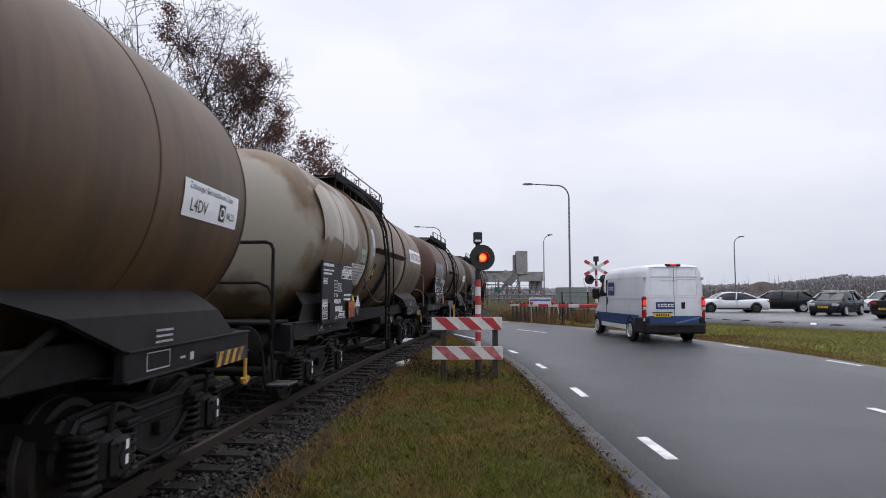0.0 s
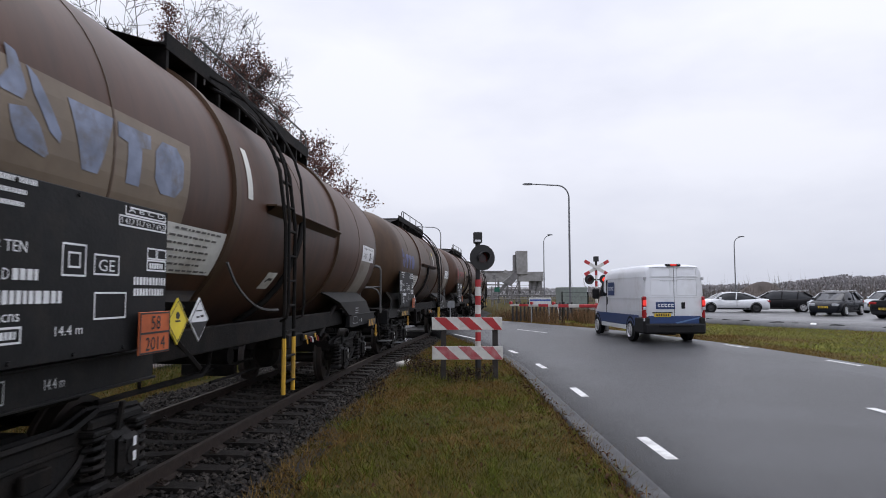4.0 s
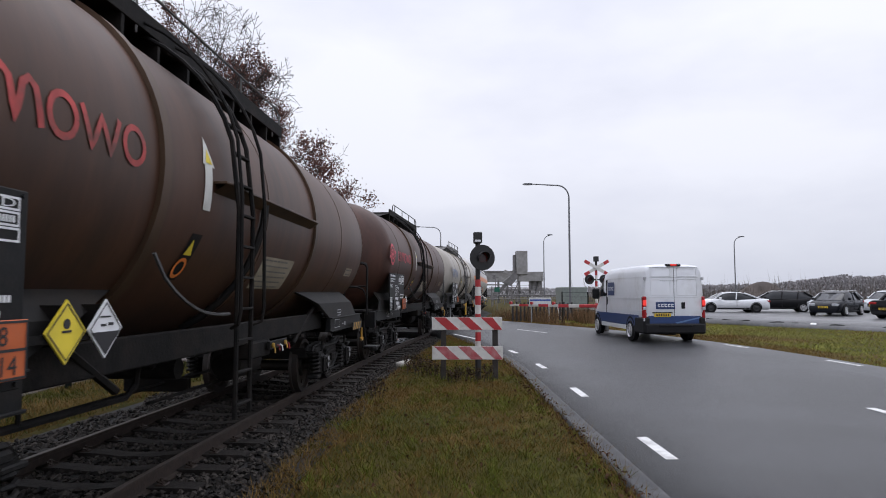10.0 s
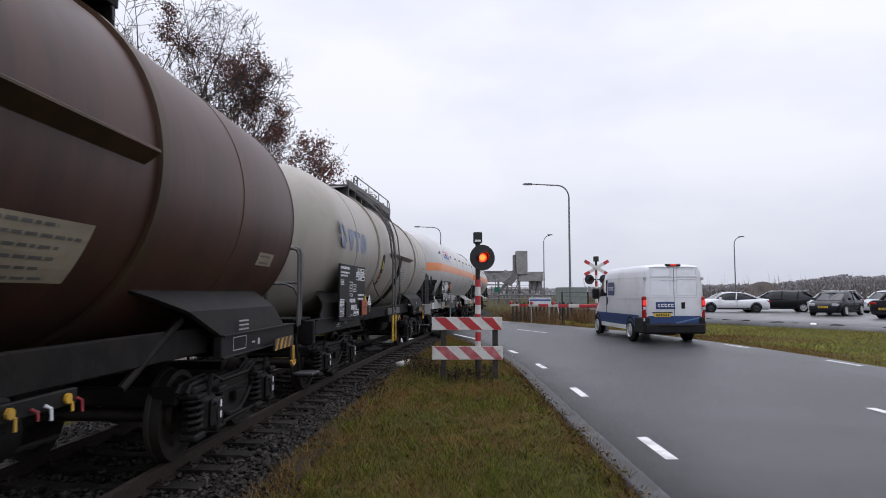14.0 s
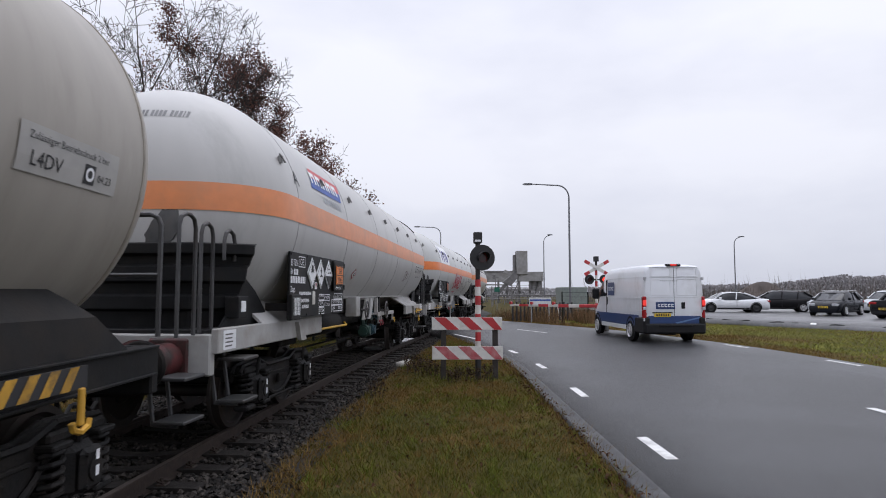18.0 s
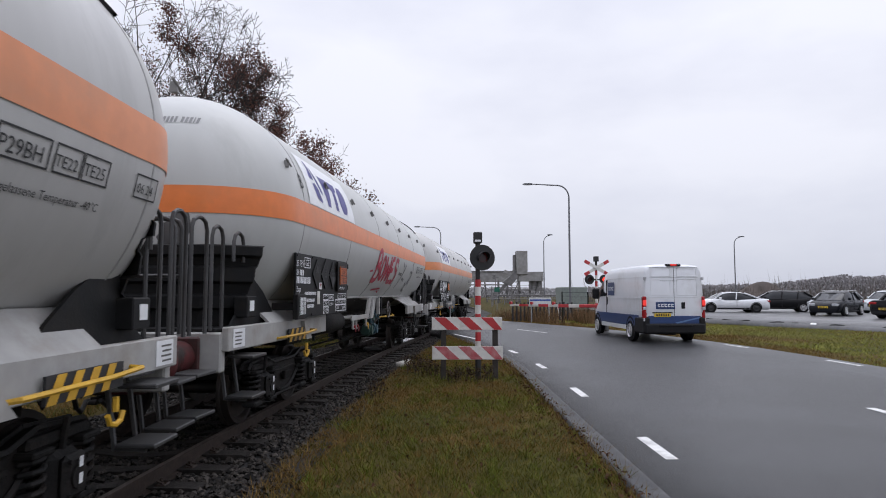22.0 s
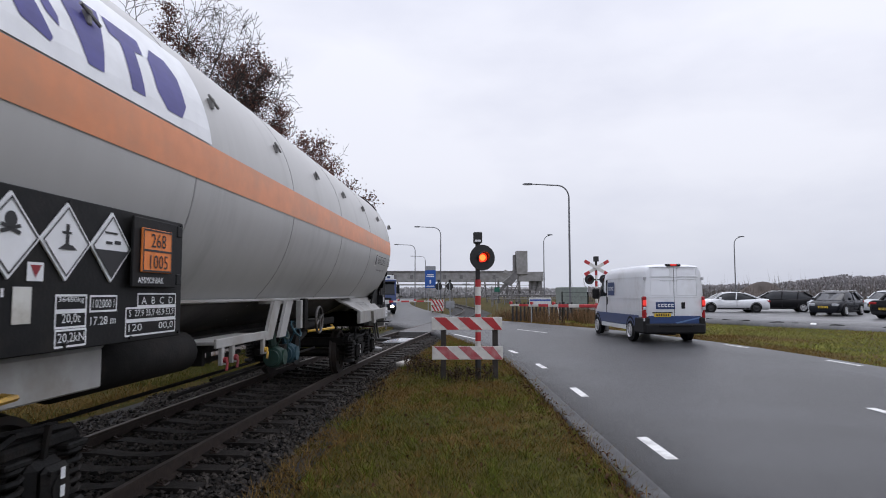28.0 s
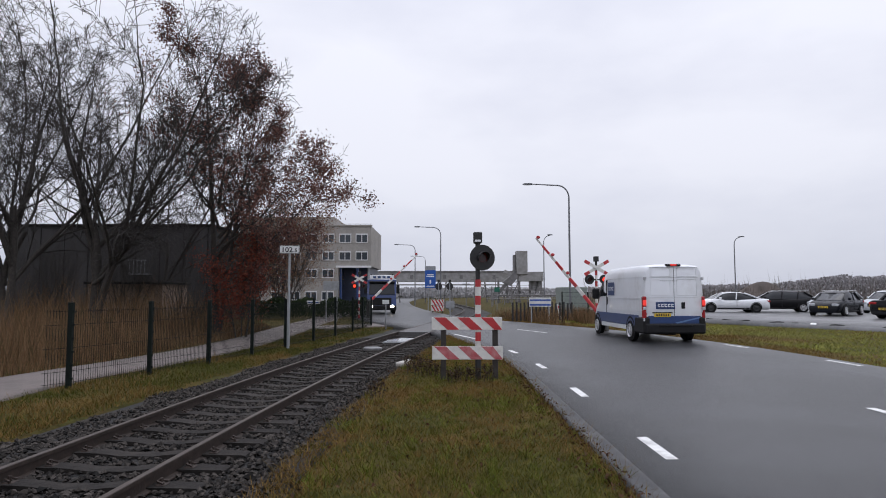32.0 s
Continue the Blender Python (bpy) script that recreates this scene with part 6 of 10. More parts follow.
def pressure_panel(w, u, ww, r, zc, rng, scrubbed=False, ground=None, wide=1.28, tall=0.32):
    """The white panel that names the working pressure and the tank code."""
    k = wide / 1.36
    if scrubbed:
        part("scrubbed_patch", tank_patch(u + 0.02, u + 1.05, ww - 0.80, ww + 0.02, r + 0.004, zc, -0.05), M_SCRUBBED, w, "scrubbed pale patch below the panel", smooth=0)
    p = part("pressure_panel", tank_patch(u, u + wide, ww, ww + tall, r + 0.007, zc), ground or M_LOGO_WHITE, w, "white panel with the tank code L4DV", smooth=0)
    v, f = letters("Zulässiger Betriebsdruck 2 bar", 0.088)
    heading = part("panel_heading", bent([(u + (0.10 + q[0]) * k, ww + (0.26 + q[1]) * k) for q in v], f, r + 0.011, zc), M_INK, p, smooth=0)
    tagged(heading, kind="stuff")
    part("tank_code", tank_text("L4DV", 0.17 * k, u + 0.14 * k, ww + 0.06 * k, r + 0.011, zc), M_INK, p, smooth=0)
    part("code_square", tank_patch(u + 0.84 * k, u + 1.0 * k, ww + 0.04 * k, ww + 0.21 * k, r + 0.010, zc), M_INK, p, smooth=0)
    part("code_ring", stroke([(u + k * (0.92 + 0.05 * math.cos(q)), ww + k * (0.125 + 0.05 * math.sin(q))) for q in [6.2832 * j / 12 for j in range(13)]], 0.02, r + 0.013, zc), M_LOGO_WHITE, p, smooth=0)
    part("date_mark", tank_text("04.23", 0.10 * k, u + 1.04 * k, ww + 0.08 * k, r + 0.011, zc), M_INK, p, smooth=0)


def marks_lead(w, half, r, zc, rng):
    old_common(w, half, r, zc, rng, sticker=False)
    pressure_panel(w, -half + 11.62, -0.32, r, zc, rng)


def marks_tan(w, half, r, zc, rng):
    f = -half
    old_common(w, half, r, zc, rng, sticker=False)
    part("washed_patch", tank_poly([[(f + 1.75, 0.75), (f + 1.75, -0.12), (f + 1.95, -0.02), (f + 2.1, -0.12), (f + 2.3, 0.0), (f + 2.75, -0.05), (f + 2.95, -0.17), (f + 3.1, -0.05), (f + 3.7, -0.16), (f + 3.95, -0.05), (f + 3.98, 0.5), (f + 3.4, 0.95), (f + 2.4, 1.0)]], r + 0.003, zc),
         M_WASHED, w, "paler patch washed clean of grime", smooth=0)
    notice(w, f + 3.72, -0.84, 1.13, 0.45, r, zc, rng, label="white emergency notice")
    fl = part("green_flag_sticker", tank_patch(f + 4.33, f + 4.74, -0.34, -0.07, r + 0.006, zc), mat("pale_green_sticker", (0.20, 0.40, 0.30), 0.5), w, smooth=0)
    cross = Shape()
    for q in (tank_patch(f + 4.46, f + 4.54, -0.34, -0.07, r + 0.009, zc), tank_patch(f + 4.33, f + 4.74, -0.235, -0.17, r + 0.010, zc)):
        cross.add(q.v, q.f)
    part("pale_cross", cross, M_OLD_PAPER, fl, smooth=0)
    part("pale_blue_sticker", tank_patch(f + 5.40, f + 5.62, -0.15, 0.46, r + 0.006, zc, 0.02), mat("pale_blue_sticker", (0.42, 0.50, 0.58), 0.5), w, smooth=0)
    warning(w, f + 5.55, -0.92, r, zc)
    lg = part("logo_field", tank_patch(f + 10.68, f + 12.92, 0.0, 0.38, r + 0.006, zc), M_LOGO_WHITE, w, "white logo field with grey and orange shapes", smooth=0)
    x, e = f + 10.85, []
    for k, d in enumerate((0.33, 0.24, 0.22, 0.22, 0.0, 0.22, 0.24)):
        if not d:
            x += 0.30
            continue
        top, t = 0.27, 0.05
        if k == 0:
            e += [stroke(q, t, r + 0.010, zc) for q in ([(x, top), (x + 0.08, 0.09), (x + 0.16, top), (x + 0.25, 0.09), (x + 0.32, top)],)]
        elif k in (2, 3, 5):
            e += [stroke([(x, 0.09), (x + d - 0.04, 0.09), (x + d - 0.04, top), (x, top), (x, 0.13)], t, r + 0.010, zc)]
        else:
            e += [stroke([(x + 0.09 + 0.085 * math.cos(q), 0.18 + 0.085 * math.sin(q)) for q in [6.2832 * j / 14 for j in range(15)]], t, r + 0.010, zc)]
        x += d + 0.06
    s = Shape()
    for q in e:
        s.add(q.v, q.f)
    part("grey_stroke_row", s, M_GRAFFITI_GREY, lg, smooth=0)
    pts = [(f + 12.15 + 0.10 * math.cos(a), 0.18 + 0.10 * math.sin(a)) for a in [2 * math.pi * k / 16 for k in range(17)]]
    part("orange_ring", stroke(pts, 0.06, r + 0.010, zc), mat("pale_orange_ring", (0.60, 0.24, 0.12), 0.5), lg, smooth=0)


M_WASHED = mat("washed_tan_paint", (0.30, 0.265, 0.21), 0.42, vary=0.16, scale=2.5, dirt=(0.17, 0.13, 0.085), dirt_amount=0.55, dirt_scale=1.1, stretch=(1.5, 0.8, 0.4))
M_CLEANED = mat("cleaned_brown_paint", (0.155, 0.115, 0.075), 0.45, vary=0.15, scale=3, dirt=(0.10, 0.066, 0.04), dirt_amount=0.5, dirt_scale=1.4)


def marks_violet(faded):
    def marks(w, half, r, zc, rng):
        f = -half
        old_common(w, half, r, zc, rng, board=(1.47, 3.62, 1.30, 2.315), kind=WING_BOARD, sticker=False)
        if faded:
            part("cleaned_patch", tank_patch(f + 1.75, f + 3.95, -0.40, 0.27, r + 0.003, zc, 0.05), M_CLEANED, w, "cleaned paler ground of the emblem", smooth=0)
            part("white_strip_sticker", tank_patch(f + 5.28, f + 5.42, 0.02, 0.58, r + 0.006, zc, 0.02), M_STICKER, w, smooth=0)
        else:
            part("white_strip_sticker", tank_patch(f + 8.08, f + 8.26, 0.08, 0.62, r + 0.006, zc, 0.02), M_STICKER, w, smooth=0)
            part("yellow_label", tank_patch(f + 8.09, f + 8.25, 0.45, 0.60, r + 0.009, zc, 0.005), M_PLACARD_YELLOW, w, smooth=0)
        wing_logo(w, f + 1.88, -0.21, 0.56, r + 0.006, zc, M_PALE_BLUE if faded else M_FADED_PURPLE, "faded blue emblem and block shapes", 1.22)
        notice(w, f + 3.72, -0.84, 1.22, 0.44, r, zc, rng, label="white emergency notice")
        pressure_panel(w, f + 11.56, -0.30, r, zc, rng, True)
        ar = part("arrow_sticker", tank_patch(f + 6.42, f + 6.76, -0.98, -0.74, r + 0.006, zc, 0.06), M_STICKER, w, "white sticker with a black arrow", smooth=0)
        part("arrow", stroke([(f + 6.52, -0.88), (f + 6.58, -0.84), (f + 6.72, -0.84)], 0.035, r + 0.010, zc), M_INK, ar, smooth=0)
    return marks


M_PALE_BLUE = mat("pale_blue_lettering", (0.17, 0.20, 0.28), 0.6, vary=0.3, dirt=(0.12, 0.10, 0.08), dirt_amount=0.4, dirt_scale=4)


def marks_ring(material):
    def marks(w, half, r, zc, rng):
        f = -half
        old_common(w, half, r, zc, rng)
        u, ww, rr = f + 2.0, 0.06, r + 0.006
        e = [stroke([(u + q * math.cos(a), ww + q * math.sin(a)) for a in [2 * math.pi * k / 24 for k in range(25)]], d, rr, zc) for q, d in ((0.25, 0.07), (0.12, 0.045))]
        for pts in ([(u - 0.11, ww), (u + 0.11, ww)], [(u - 0.40, ww - 0.10), (u - 0.26, ww - 0.04), (u - 0.28, ww + 0.06)], [(u + 0.40, ww + 0.10), (u + 0.26, ww + 0.04), (u + 0.28, ww - 0.06)]):
            e.append(stroke(pts, 0.07, rr, zc))
        # a row of six rounded shapes
        b, t = -0.07, 0.25
        x = f + 2.70
        for k, d in enumerate((0.24, 0.15, 0.40, 0.24, 0.40, 0.25)):
            if k in (0, 3, 5):
                e.append(stroke([(x + d / 2 + d / 2 * math.cos(q), b + t / 2 + t / 2 * math.sin(q)) for q in [6.2832 * j / 16 for j in range(17)]], 0.045, rr, zc))
            elif k == 1:
                e.append(stroke([(x + d * 0.4, b), (x + d * 0.4, b + t)], 0.05, rr, zc))
            elif k == 2:
                e.append(stroke([(x + d * j / 8, b + t * abs(math.sin(math.pi * j / 4)) ** 0.5) for j in range(9)], 0.05, rr, zc))
            else:
                e.append(stroke([(x, b + t), (x + d * 0.25, b), (x + d * 0.5, b + t * 0.9), (x + d * 0.75, b), (x + d, b + t)], 0.045, rr, zc))
            x += d + 0.055
        s = Shape()
        for q in e:
            s.add(q.v, q.f)
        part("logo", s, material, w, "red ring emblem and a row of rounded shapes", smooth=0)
        part("white_strip_sticker", tank_patch(f + 5.66, f + 5.81, -0.24, 0.16, rr, zc, 0.0), M_STICKER, w, smooth=0)
        tri = part("warning_label", tank_poly([[(f + 5.62, 0.16), (f + 5.86, 0.16), (f + 5.70, 0.42)]], rr, zc), M_STICKER, w, "white label with a yellow triangle", smooth=0)
        part("yellow_triangle", tank_poly([[(f + 5.67, 0.18), (f + 5.81, 0.18), (f + 5.72, 0.31)]], rr + 0.003, zc), M_PLACARD_YELLOW, tri, smooth=0)
        warning(w, f + 5.50, -0.91, r, zc, 0.45, 0.20)
        notice(w, f + 7.52, -0.98, 1.2, 0.43, r, zc, rng, M_OLD_PAPER, "weathered beige emergency notice")
    return marks


def marks_pale(w, half, r, zc, rng):
    f = -half
    old_common(w, half, r, zc, rng, ("58", "2014"), sticker=False)
    wing_logo(w, f + 1.62, -0.16, 0.56, r + 0.006, zc, M_PALE_BLUE, "faded grey-blue emblem and block shapes", 1.25)
    warning(w, f + 5.35, -0.80, r, zc, 0.75)
    notice(w, f + 7.85, -0.74, 1.05, 0.46, r, zc, rng, M_PALE_NOTICE, "pale emergency notice")
    ar = part("arrow_sticker", tank_patch(f + 7.40, f + 7.70, -0.90, -0.70, r + 0.006, zc, 0.06), M_PLACARD, w, "white sticker with a black arrow", smooth=0)
    part("arrow", stroke([(f + 7.48, -0.82), (f + 7.54, -0.80), (f + 7.68, -0.80)], 0.035, r + 0.010, zc), M_INK, ar, smooth=0)
    pressure_panel(w, f + 11.80, -0.32, r, zc, rng, False, M_PALE_NOTICE, 0.98, 0.27)
    pl = Shape().box(f + 7.25, -1.22, 1.13, f + 9.0, -1.18, 1.30, 0.006)
    part("frame_plate", pl, M_GREY_STEEL, w, "pale grey frame plate below the tank")


M_PALE_NOTICE = mat("dull_pale_sticker", (0.36, 0.35, 0.33), 0.55, vary=0.1, dirt=(0.28, 0.26, 0.23), dirt_amount=0.4)
M_SKIRT = mat("dusty_dark_plate", (0.0105, 0.010, 0.0097), 0.6, vary=0.3, dirt=(0.020, 0.0158, 0.0125), dirt_amount=0.55, dirt_scale=1.6, bump=0.06, spec=0.2)
tank_wagon(-6.45, 14.7, M_BROWN_TAN, {"label": "tan-brown weathered tank wagon on black underframe", "marks": marks_lead, "seed": 3, "ring_paint": M_BROWN_B})
tank_wagon(8.42, 14.8, M_TAN, {"label": "tan tank wagon with pale streaks and white logo field", "marks": marks_tan, "seed": 4, "ring_paint": M_BROWN_TAN, "rings": (4.93, 9.68), "shelf": (5.6, 9.38)})
tank_wagon(23.3, 14.7, M_BROWN, {"label": "rusty brown tank wagon with faded pale blue emblem", "marks": marks_violet(True), "seed": 5, "dome_label": True, "grey_rail": True, "yellow_foot": True, "ring_paint": M_BROWN_B})
tank_wagon(38.1, 14.6, M_BROWN_B, {"label": "dull brown tank wagon with faded violet emblem and grey handrails", "marks": marks_violet(False), "seed": 6, "many_rails": True, "grey_rail": True, "yellow_foot": True, "ring_paint": M_BROWN, "ladder": 8.28, "shelf": (5.28, 8.40), "low_box": 5.0, "front_plate": True, "plain_rear": True})
tank_wagon(52.75, 14.6, M_BROWN, {"label": "dark brown tank wagon with faded red ring emblem", "marks": marks_ring(M_RED_LOGO), "seed": 7, "double_rail": True, "ring_paint": M_BROWN_B})
tank_wagon(67.45, 14.4, M_OX, {"label": "oxide brown tank wagon with red ring emblem", "marks": marks_ring(M_RED_LOGO_B), "seed": 8, "many_rails": True, "ring_paint": M_BROWN_B})
tank_wagon(81.7, 14.4, M_PALE, {"label": "pale grey tank wagon with faded blue emblem on dark underframe", "marks": marks_pale, "seed": 9, "pale": True, "many_rails": True, "yellow_foot": True, "ring_paint": M_PALE_RING, "ladder": 5.92,
                               "rings": (4.95, 7.0, 10.42), "shelf": (6.3, 9.4)})


def marks_field(w, half, rr, zc, t0, t1):
    cab = part("brake_cabinet", Shape().box(-2.03, -1.38, 1.24, -1.68, -1.16, 1.63, 0.015), M_FRAME_WHITE, w, "white brake cabinet with a hand wheel")
    hw = Shape().tube([(-1.60 + 0.17 * math.cos(q), -1.50, 1.36 + 0.17 * math.sin(q)) for q in [2 * math.pi * k / 18 for k in range(19)]], 0.016, 6)
    for k in range(4):
        hw.tube([(-1.60, -1.50, 1.36), (-1.60 + 0.17 * math.cos(k * 1.5708 + 0.4), -1.50, 1.36 + 0.17 * math.sin(k * 1.5708 + 0.4))], 0.012, 5)
    hw.cyl((-1.60, -1.52, 1.36), (-1.60, -1.38, 1.36), 0.025, 8)
    part("cabinet_wheel", hw, M_GREY_STEEL, cab)
    u0, u1, w0, w1 = -half + 3.27, -half + 4.92, 0.48, 0.84
    part("logo_red", tank_patch(u0 + 0.1, u1 + 0.1, (w0 + w1) / 2, w1, rr, zc, 0.1), mat("logo_red", (0.50, 0.05, 0.06), 0.45, vary=0.08), w, "red upper half of the logo field", smooth=0)
    part("logo_blue", tank_patch(u0, u1, w0, (w0 + w1) / 2, rr, zc, 0.1), M_BLUE, w, "blue lower half of the logo field", smooth=0)
    e = []
    for k in range(5):
        x = u0 + 0.10 + 0.30 * k
        e += [[(x, w0 + 0.09), (x + 0.07, w0 + 0.09), (x + 0.07, w1 - 0.08), (x, w1 - 0.08)], [(x + 0.17, w0 + 0.09), (x + 0.24, w0 + 0.09), (x + 0.24, w1 - 0.08), (x + 0.17, w1 - 0.08)],
              [(x + 0.07, w1 - 0.15), (x + 0.17, w1 - 0.15), (x + 0.17, w1 - 0.08), (x + 0.07, w1 - 0.08)]]
    part("logo_bars", tank_poly(e, rr + 0.004, zc), M_LOGO_WHITE, w, smooth=0)
    e = [[(u0 + 0.55 + 0.13 * k, w0 - 0.16), (u0 + 0.64 + 0.13 * k, w0 - 0.16), (u0 + 0.64 + 0.13 * k, w0 - 0.05), (u0 + 0.55 + 0.13 * k, w0 - 0.05)] for k in range(8)]
    part("logo_subtitle", tank_poly(e, rr, zc), M_GREY_INK, w, smooth=0)
    u = half - 5.24
    e = Shape()
    for pts in ([(0, 0), (0.06, 0.3), (0.25, 0.32), (0.3, 0.1), (0.05, 0.0)], [(0.35, 0.0), (0.5, 0.34), (0.52, 0.1), (0.7, 0.3)], [(0.75, 0.1), (0.95, 0.12), (1.0, 0.3)]):
        q = stroke([(u + 0.66 * p[0], -0.76 + p[1]) for p in pts], 0.035, rr, zc)
        e.add(q.v, q.f)
    dg = part("pictogram", tank_poly([[(-half + 6.25, -0.84), (-half + 6.42, -0.715), (-half + 6.25, -0.59), (-half + 6.08, -0.715)]], rr, zc), M_RED, w, "small red-edged hazard pictogram", smooth=0)
    part("pictogram_ground", tank_poly([[(-half + 6.25, -0.80), (-half + 6.365, -0.715), (-half + 6.25, -0.63), (-half + 6.135, -0.715)]], rr + 0.003, zc), M_PLACARD, dg, smooth=0)
    part("pictogram_blot", tank_poly([[(-half + 6.21, -0.75), (-half + 6.29, -0.75), (-half + 6.27, -0.69), (-half + 6.22, -0.68)]], rr + 0.006, zc), M_INK, dg, smooth=0)
    part("graffiti_tag", e, M_TAG, w, "small dark red spray tag", smooth=0)


def marks_violet_white(w, half, rr, zc, t0, t1):
    part("logo_ground", tank_patch(-half + 2.80, -half + 5.46, 0.21, 1.02, rr, zc), M_LOGO_WHITE, w, "clean white ground of the emblem", smooth=0)
    wing_logo(w, -half + 3.08, 0.30, 0.68, rr + 0.003, zc, M_PURPLE, "violet three-winged emblem and block shapes")


def marks_spray(w, half, rr, zc, t0, t1):
    marks_violet_white(w, half, rr, zc, t0, t1)
    rr += 0.003
    s = Shape()
    u, b = -half + 7.75, -0.80
    glyphs = ([(0, 0), (0.1, 0.62), (0.35, 0.68), (0.38, 0.45), (0.15, 0.36), (0.45, 0.26), (0.35, 0.02), (-0.05, 0.0)],
              [(0.75, 0.02), (0.58, 0.25), (0.68, 0.55), (0.88, 0.52), (0.92, 0.2), (0.75, 0.02)],
              [(1.1, 0.62), (1.12, 0.02), (1.32, 0.4), (1.48, 0.02), (1.58, 0.65)],
              [(2.05, 0.6), (1.78, 0.55), (1.74, 0.05), (2.1, 0.0)], [(1.78, 0.3), (2.0, 0.32)],
              [(2.6, 0.55), (2.35, 0.6), (2.25, 0.42), (2.55, 0.25), (2.45, 0.0), (2.15, 0.02)])
    for pts in glyphs:
        q = stroke([tuple(p) for p in smooth_line([(u + p[0], b + p[1] * 0.98) for p in pts], 5)], 0.125, rr, zc)
        s.add(q.v, q.f)
    for pts in ([(-0.5, 0.2), (-0.25, 0.22)], [(0.6, -0.25), (1.5, -0.2), (1.55, -0.32), (1.35, -0.28)]):
        q = stroke([(u + p[0], b + p[1]) for p in pts], 0.05, rr, zc)
        s.add(q.v, q.f)
    part("graffiti", s, M_GRAFFITI, w, "dark red sprayed lettering on the white tank", smooth=0)
    s = Shape()
    u = half - 6.55
    for pts in ([(0, 0.1), (0.45, 0.08)], [(0.5, 0.5), (0.62, 0.35)], [(0.3, -0.45), (0.55, 0.0), (0.95, 0.45)], [(0.75, -0.05), (1.15, -0.12)],
                [(1.9, 0.25), (2.3, 0.2), (1.75, -0.5), (2.1, -0.55)], [(1.6, -0.15), (1.75, -0.3)], [(2.1, -0.1), (2.25, -0.3)], [(2.15, 0.55), (2.2, 0.45)]):
        q = stroke([(u + p[0], -0.62 + p[1] * 0.8) for p in pts], 0.075, rr, zc)
        s.add(q.v, q.f)
    tagged(part("graffiti_signs", s, M_GRAFFITI_GREY, w, "grey sprayed signs", smooth=0), kind="stuff")


gas_wagon(96.1, {"label": "long white gas tank wagon with pale orange band and black board", "paint": M_GAS, "band": M_BAND, "seed": 11, "letter": "A", "rear_lever": True, "shelf": (8.85, 10.95), "yellow": (4.35, 6.15), "checked": "06.24", "marks": marks_field, "plate": M_ORANGE_PLATE})
gas_wagon(113.38, {"label": "white gas tank wagon with bright orange band and red graffiti", "paint": M_GAS_B, "band": M_BAND_FRESH, "seed": 12, "letter": "B", "marks": marks_spray,
                   "plate": M_DULL_ORANGE, "placard": M_BLACK, "placard_label": "blacked-out diamond placard"})
gas_wagon(130.68, {"label": "last white gas tank wagon with orange band and violet emblem", "paint": M_GAS, "band": M_BAND, "seed": 13, "letter": "B", "marks": marks_violet_white, "plate": M_ORANGE_PLATE})
# ---- vehicles ----
M_GLASS = mat("dark_car_glass", (0.02, 0.022, 0.025), 0.15, vary=0.1, spec=0.3)
M_TYRE = mat("tyre_rubber", (0.013, 0.013, 0.013), 0.85, vary=0.2, spec=0.2)
M_RIM = mat("alloy_rim", (0.50, 0.50, 0.51), 0.4, 0.25, vary=0.1)
M_DARK_RIM = mat("dark_rim", (0.04, 0.04, 0.042), 0.4, 0.5, vary=0.1)
M_PLASTIC = mat("black_plastic", (0.012, 0.012, 0.013), 0.6, vary=0.15, spec=0.2)
M_VAN = mat("white_van_paint", (0.66, 0.675, 0.70), 0.28, vary=0.04, scale=2, dirt=(0.50, 0.50, 0.50), dirt_amount=0.4, dirt_scale=1.0, coat=0.3)
M_VAN_BLUE = mat("blue_wrap", (0.018, 0.045, 0.14), 0.3, vary=0.1, coat=0.3)
M_LAMP_RED = glow("tail_lamp_lit", (0.9, 0.04, 0.03), 0.45)
M_LAMP_DULL = mat("tail_lamp_red", (0.30, 0.012, 0.015), 0.2, vary=0.1)
M_LAMP_CLEAR = mat("clear_lamp", (0.45, 0.46, 0.48), 0.15, vary=0.1)
M_HEADLIGHT = glow("headlight_lit", (1.0, 0.93, 0.8), 9.0)
M_PLATE_Y = mat("yellow_plate", (0.62, 0.42, 0.03), 0.5, vary=0.1)


def wheel(car, x, y, r, side, rim=None, width=0.2, spokes=5):
    """Tyre with a rim; side: the way its face looks."""
    t = Shape().lathe([(-width / 2, r * 0.62), (-width / 2, r * 0.92), (-width / 2 + 0.03, r), (width / 2 - 0.03, r), (width / 2, r * 0.92), (width / 2, r * 0.62)], 24, "y")
    ty = part("wheel", t, M_TYRE, car, "", pose(x, y, r))
    yo = side * (width / 2 + 0.032)
    q = Shape().lathe([(yo - side * 0.06, r * 0.66), (yo, r * 0.66), (yo - side * 0.004, r * 0.60), (yo - side * 0.03, r * 0.55), (yo - side * 0.022, r * 0.2), (yo - side * 0.01, r * 0.14), (yo - side * 0.01, 0.0)], 24, "y")
    part("rim", q, rim or M_RIM, ty)
    for k in range(spokes):
        a0 = 2 * math.pi * k / spokes + 0.3
        g = 2 * math.pi / spokes * 0.20
        y2 = yo - side * 0.018
        s = Shape().add([(r * 0.30 * math.cos(a0), y2, r * 0.30 * math.sin(a0)), (r * 0.50 * math.cos(a0 - g), y2, r * 0.50 * math.sin(a0 - g)), (r * 0.53 * math.cos(a0), y2, r * 0.53 * math.sin(a0)), (r * 0.50 * math.cos(a0 + g), y2, r * 0.50 * math.sin(a0 + g))], [(0, 1, 2, 3)])
        part("rim_opening", s, M_DARK_RIM, ty, smooth=0)


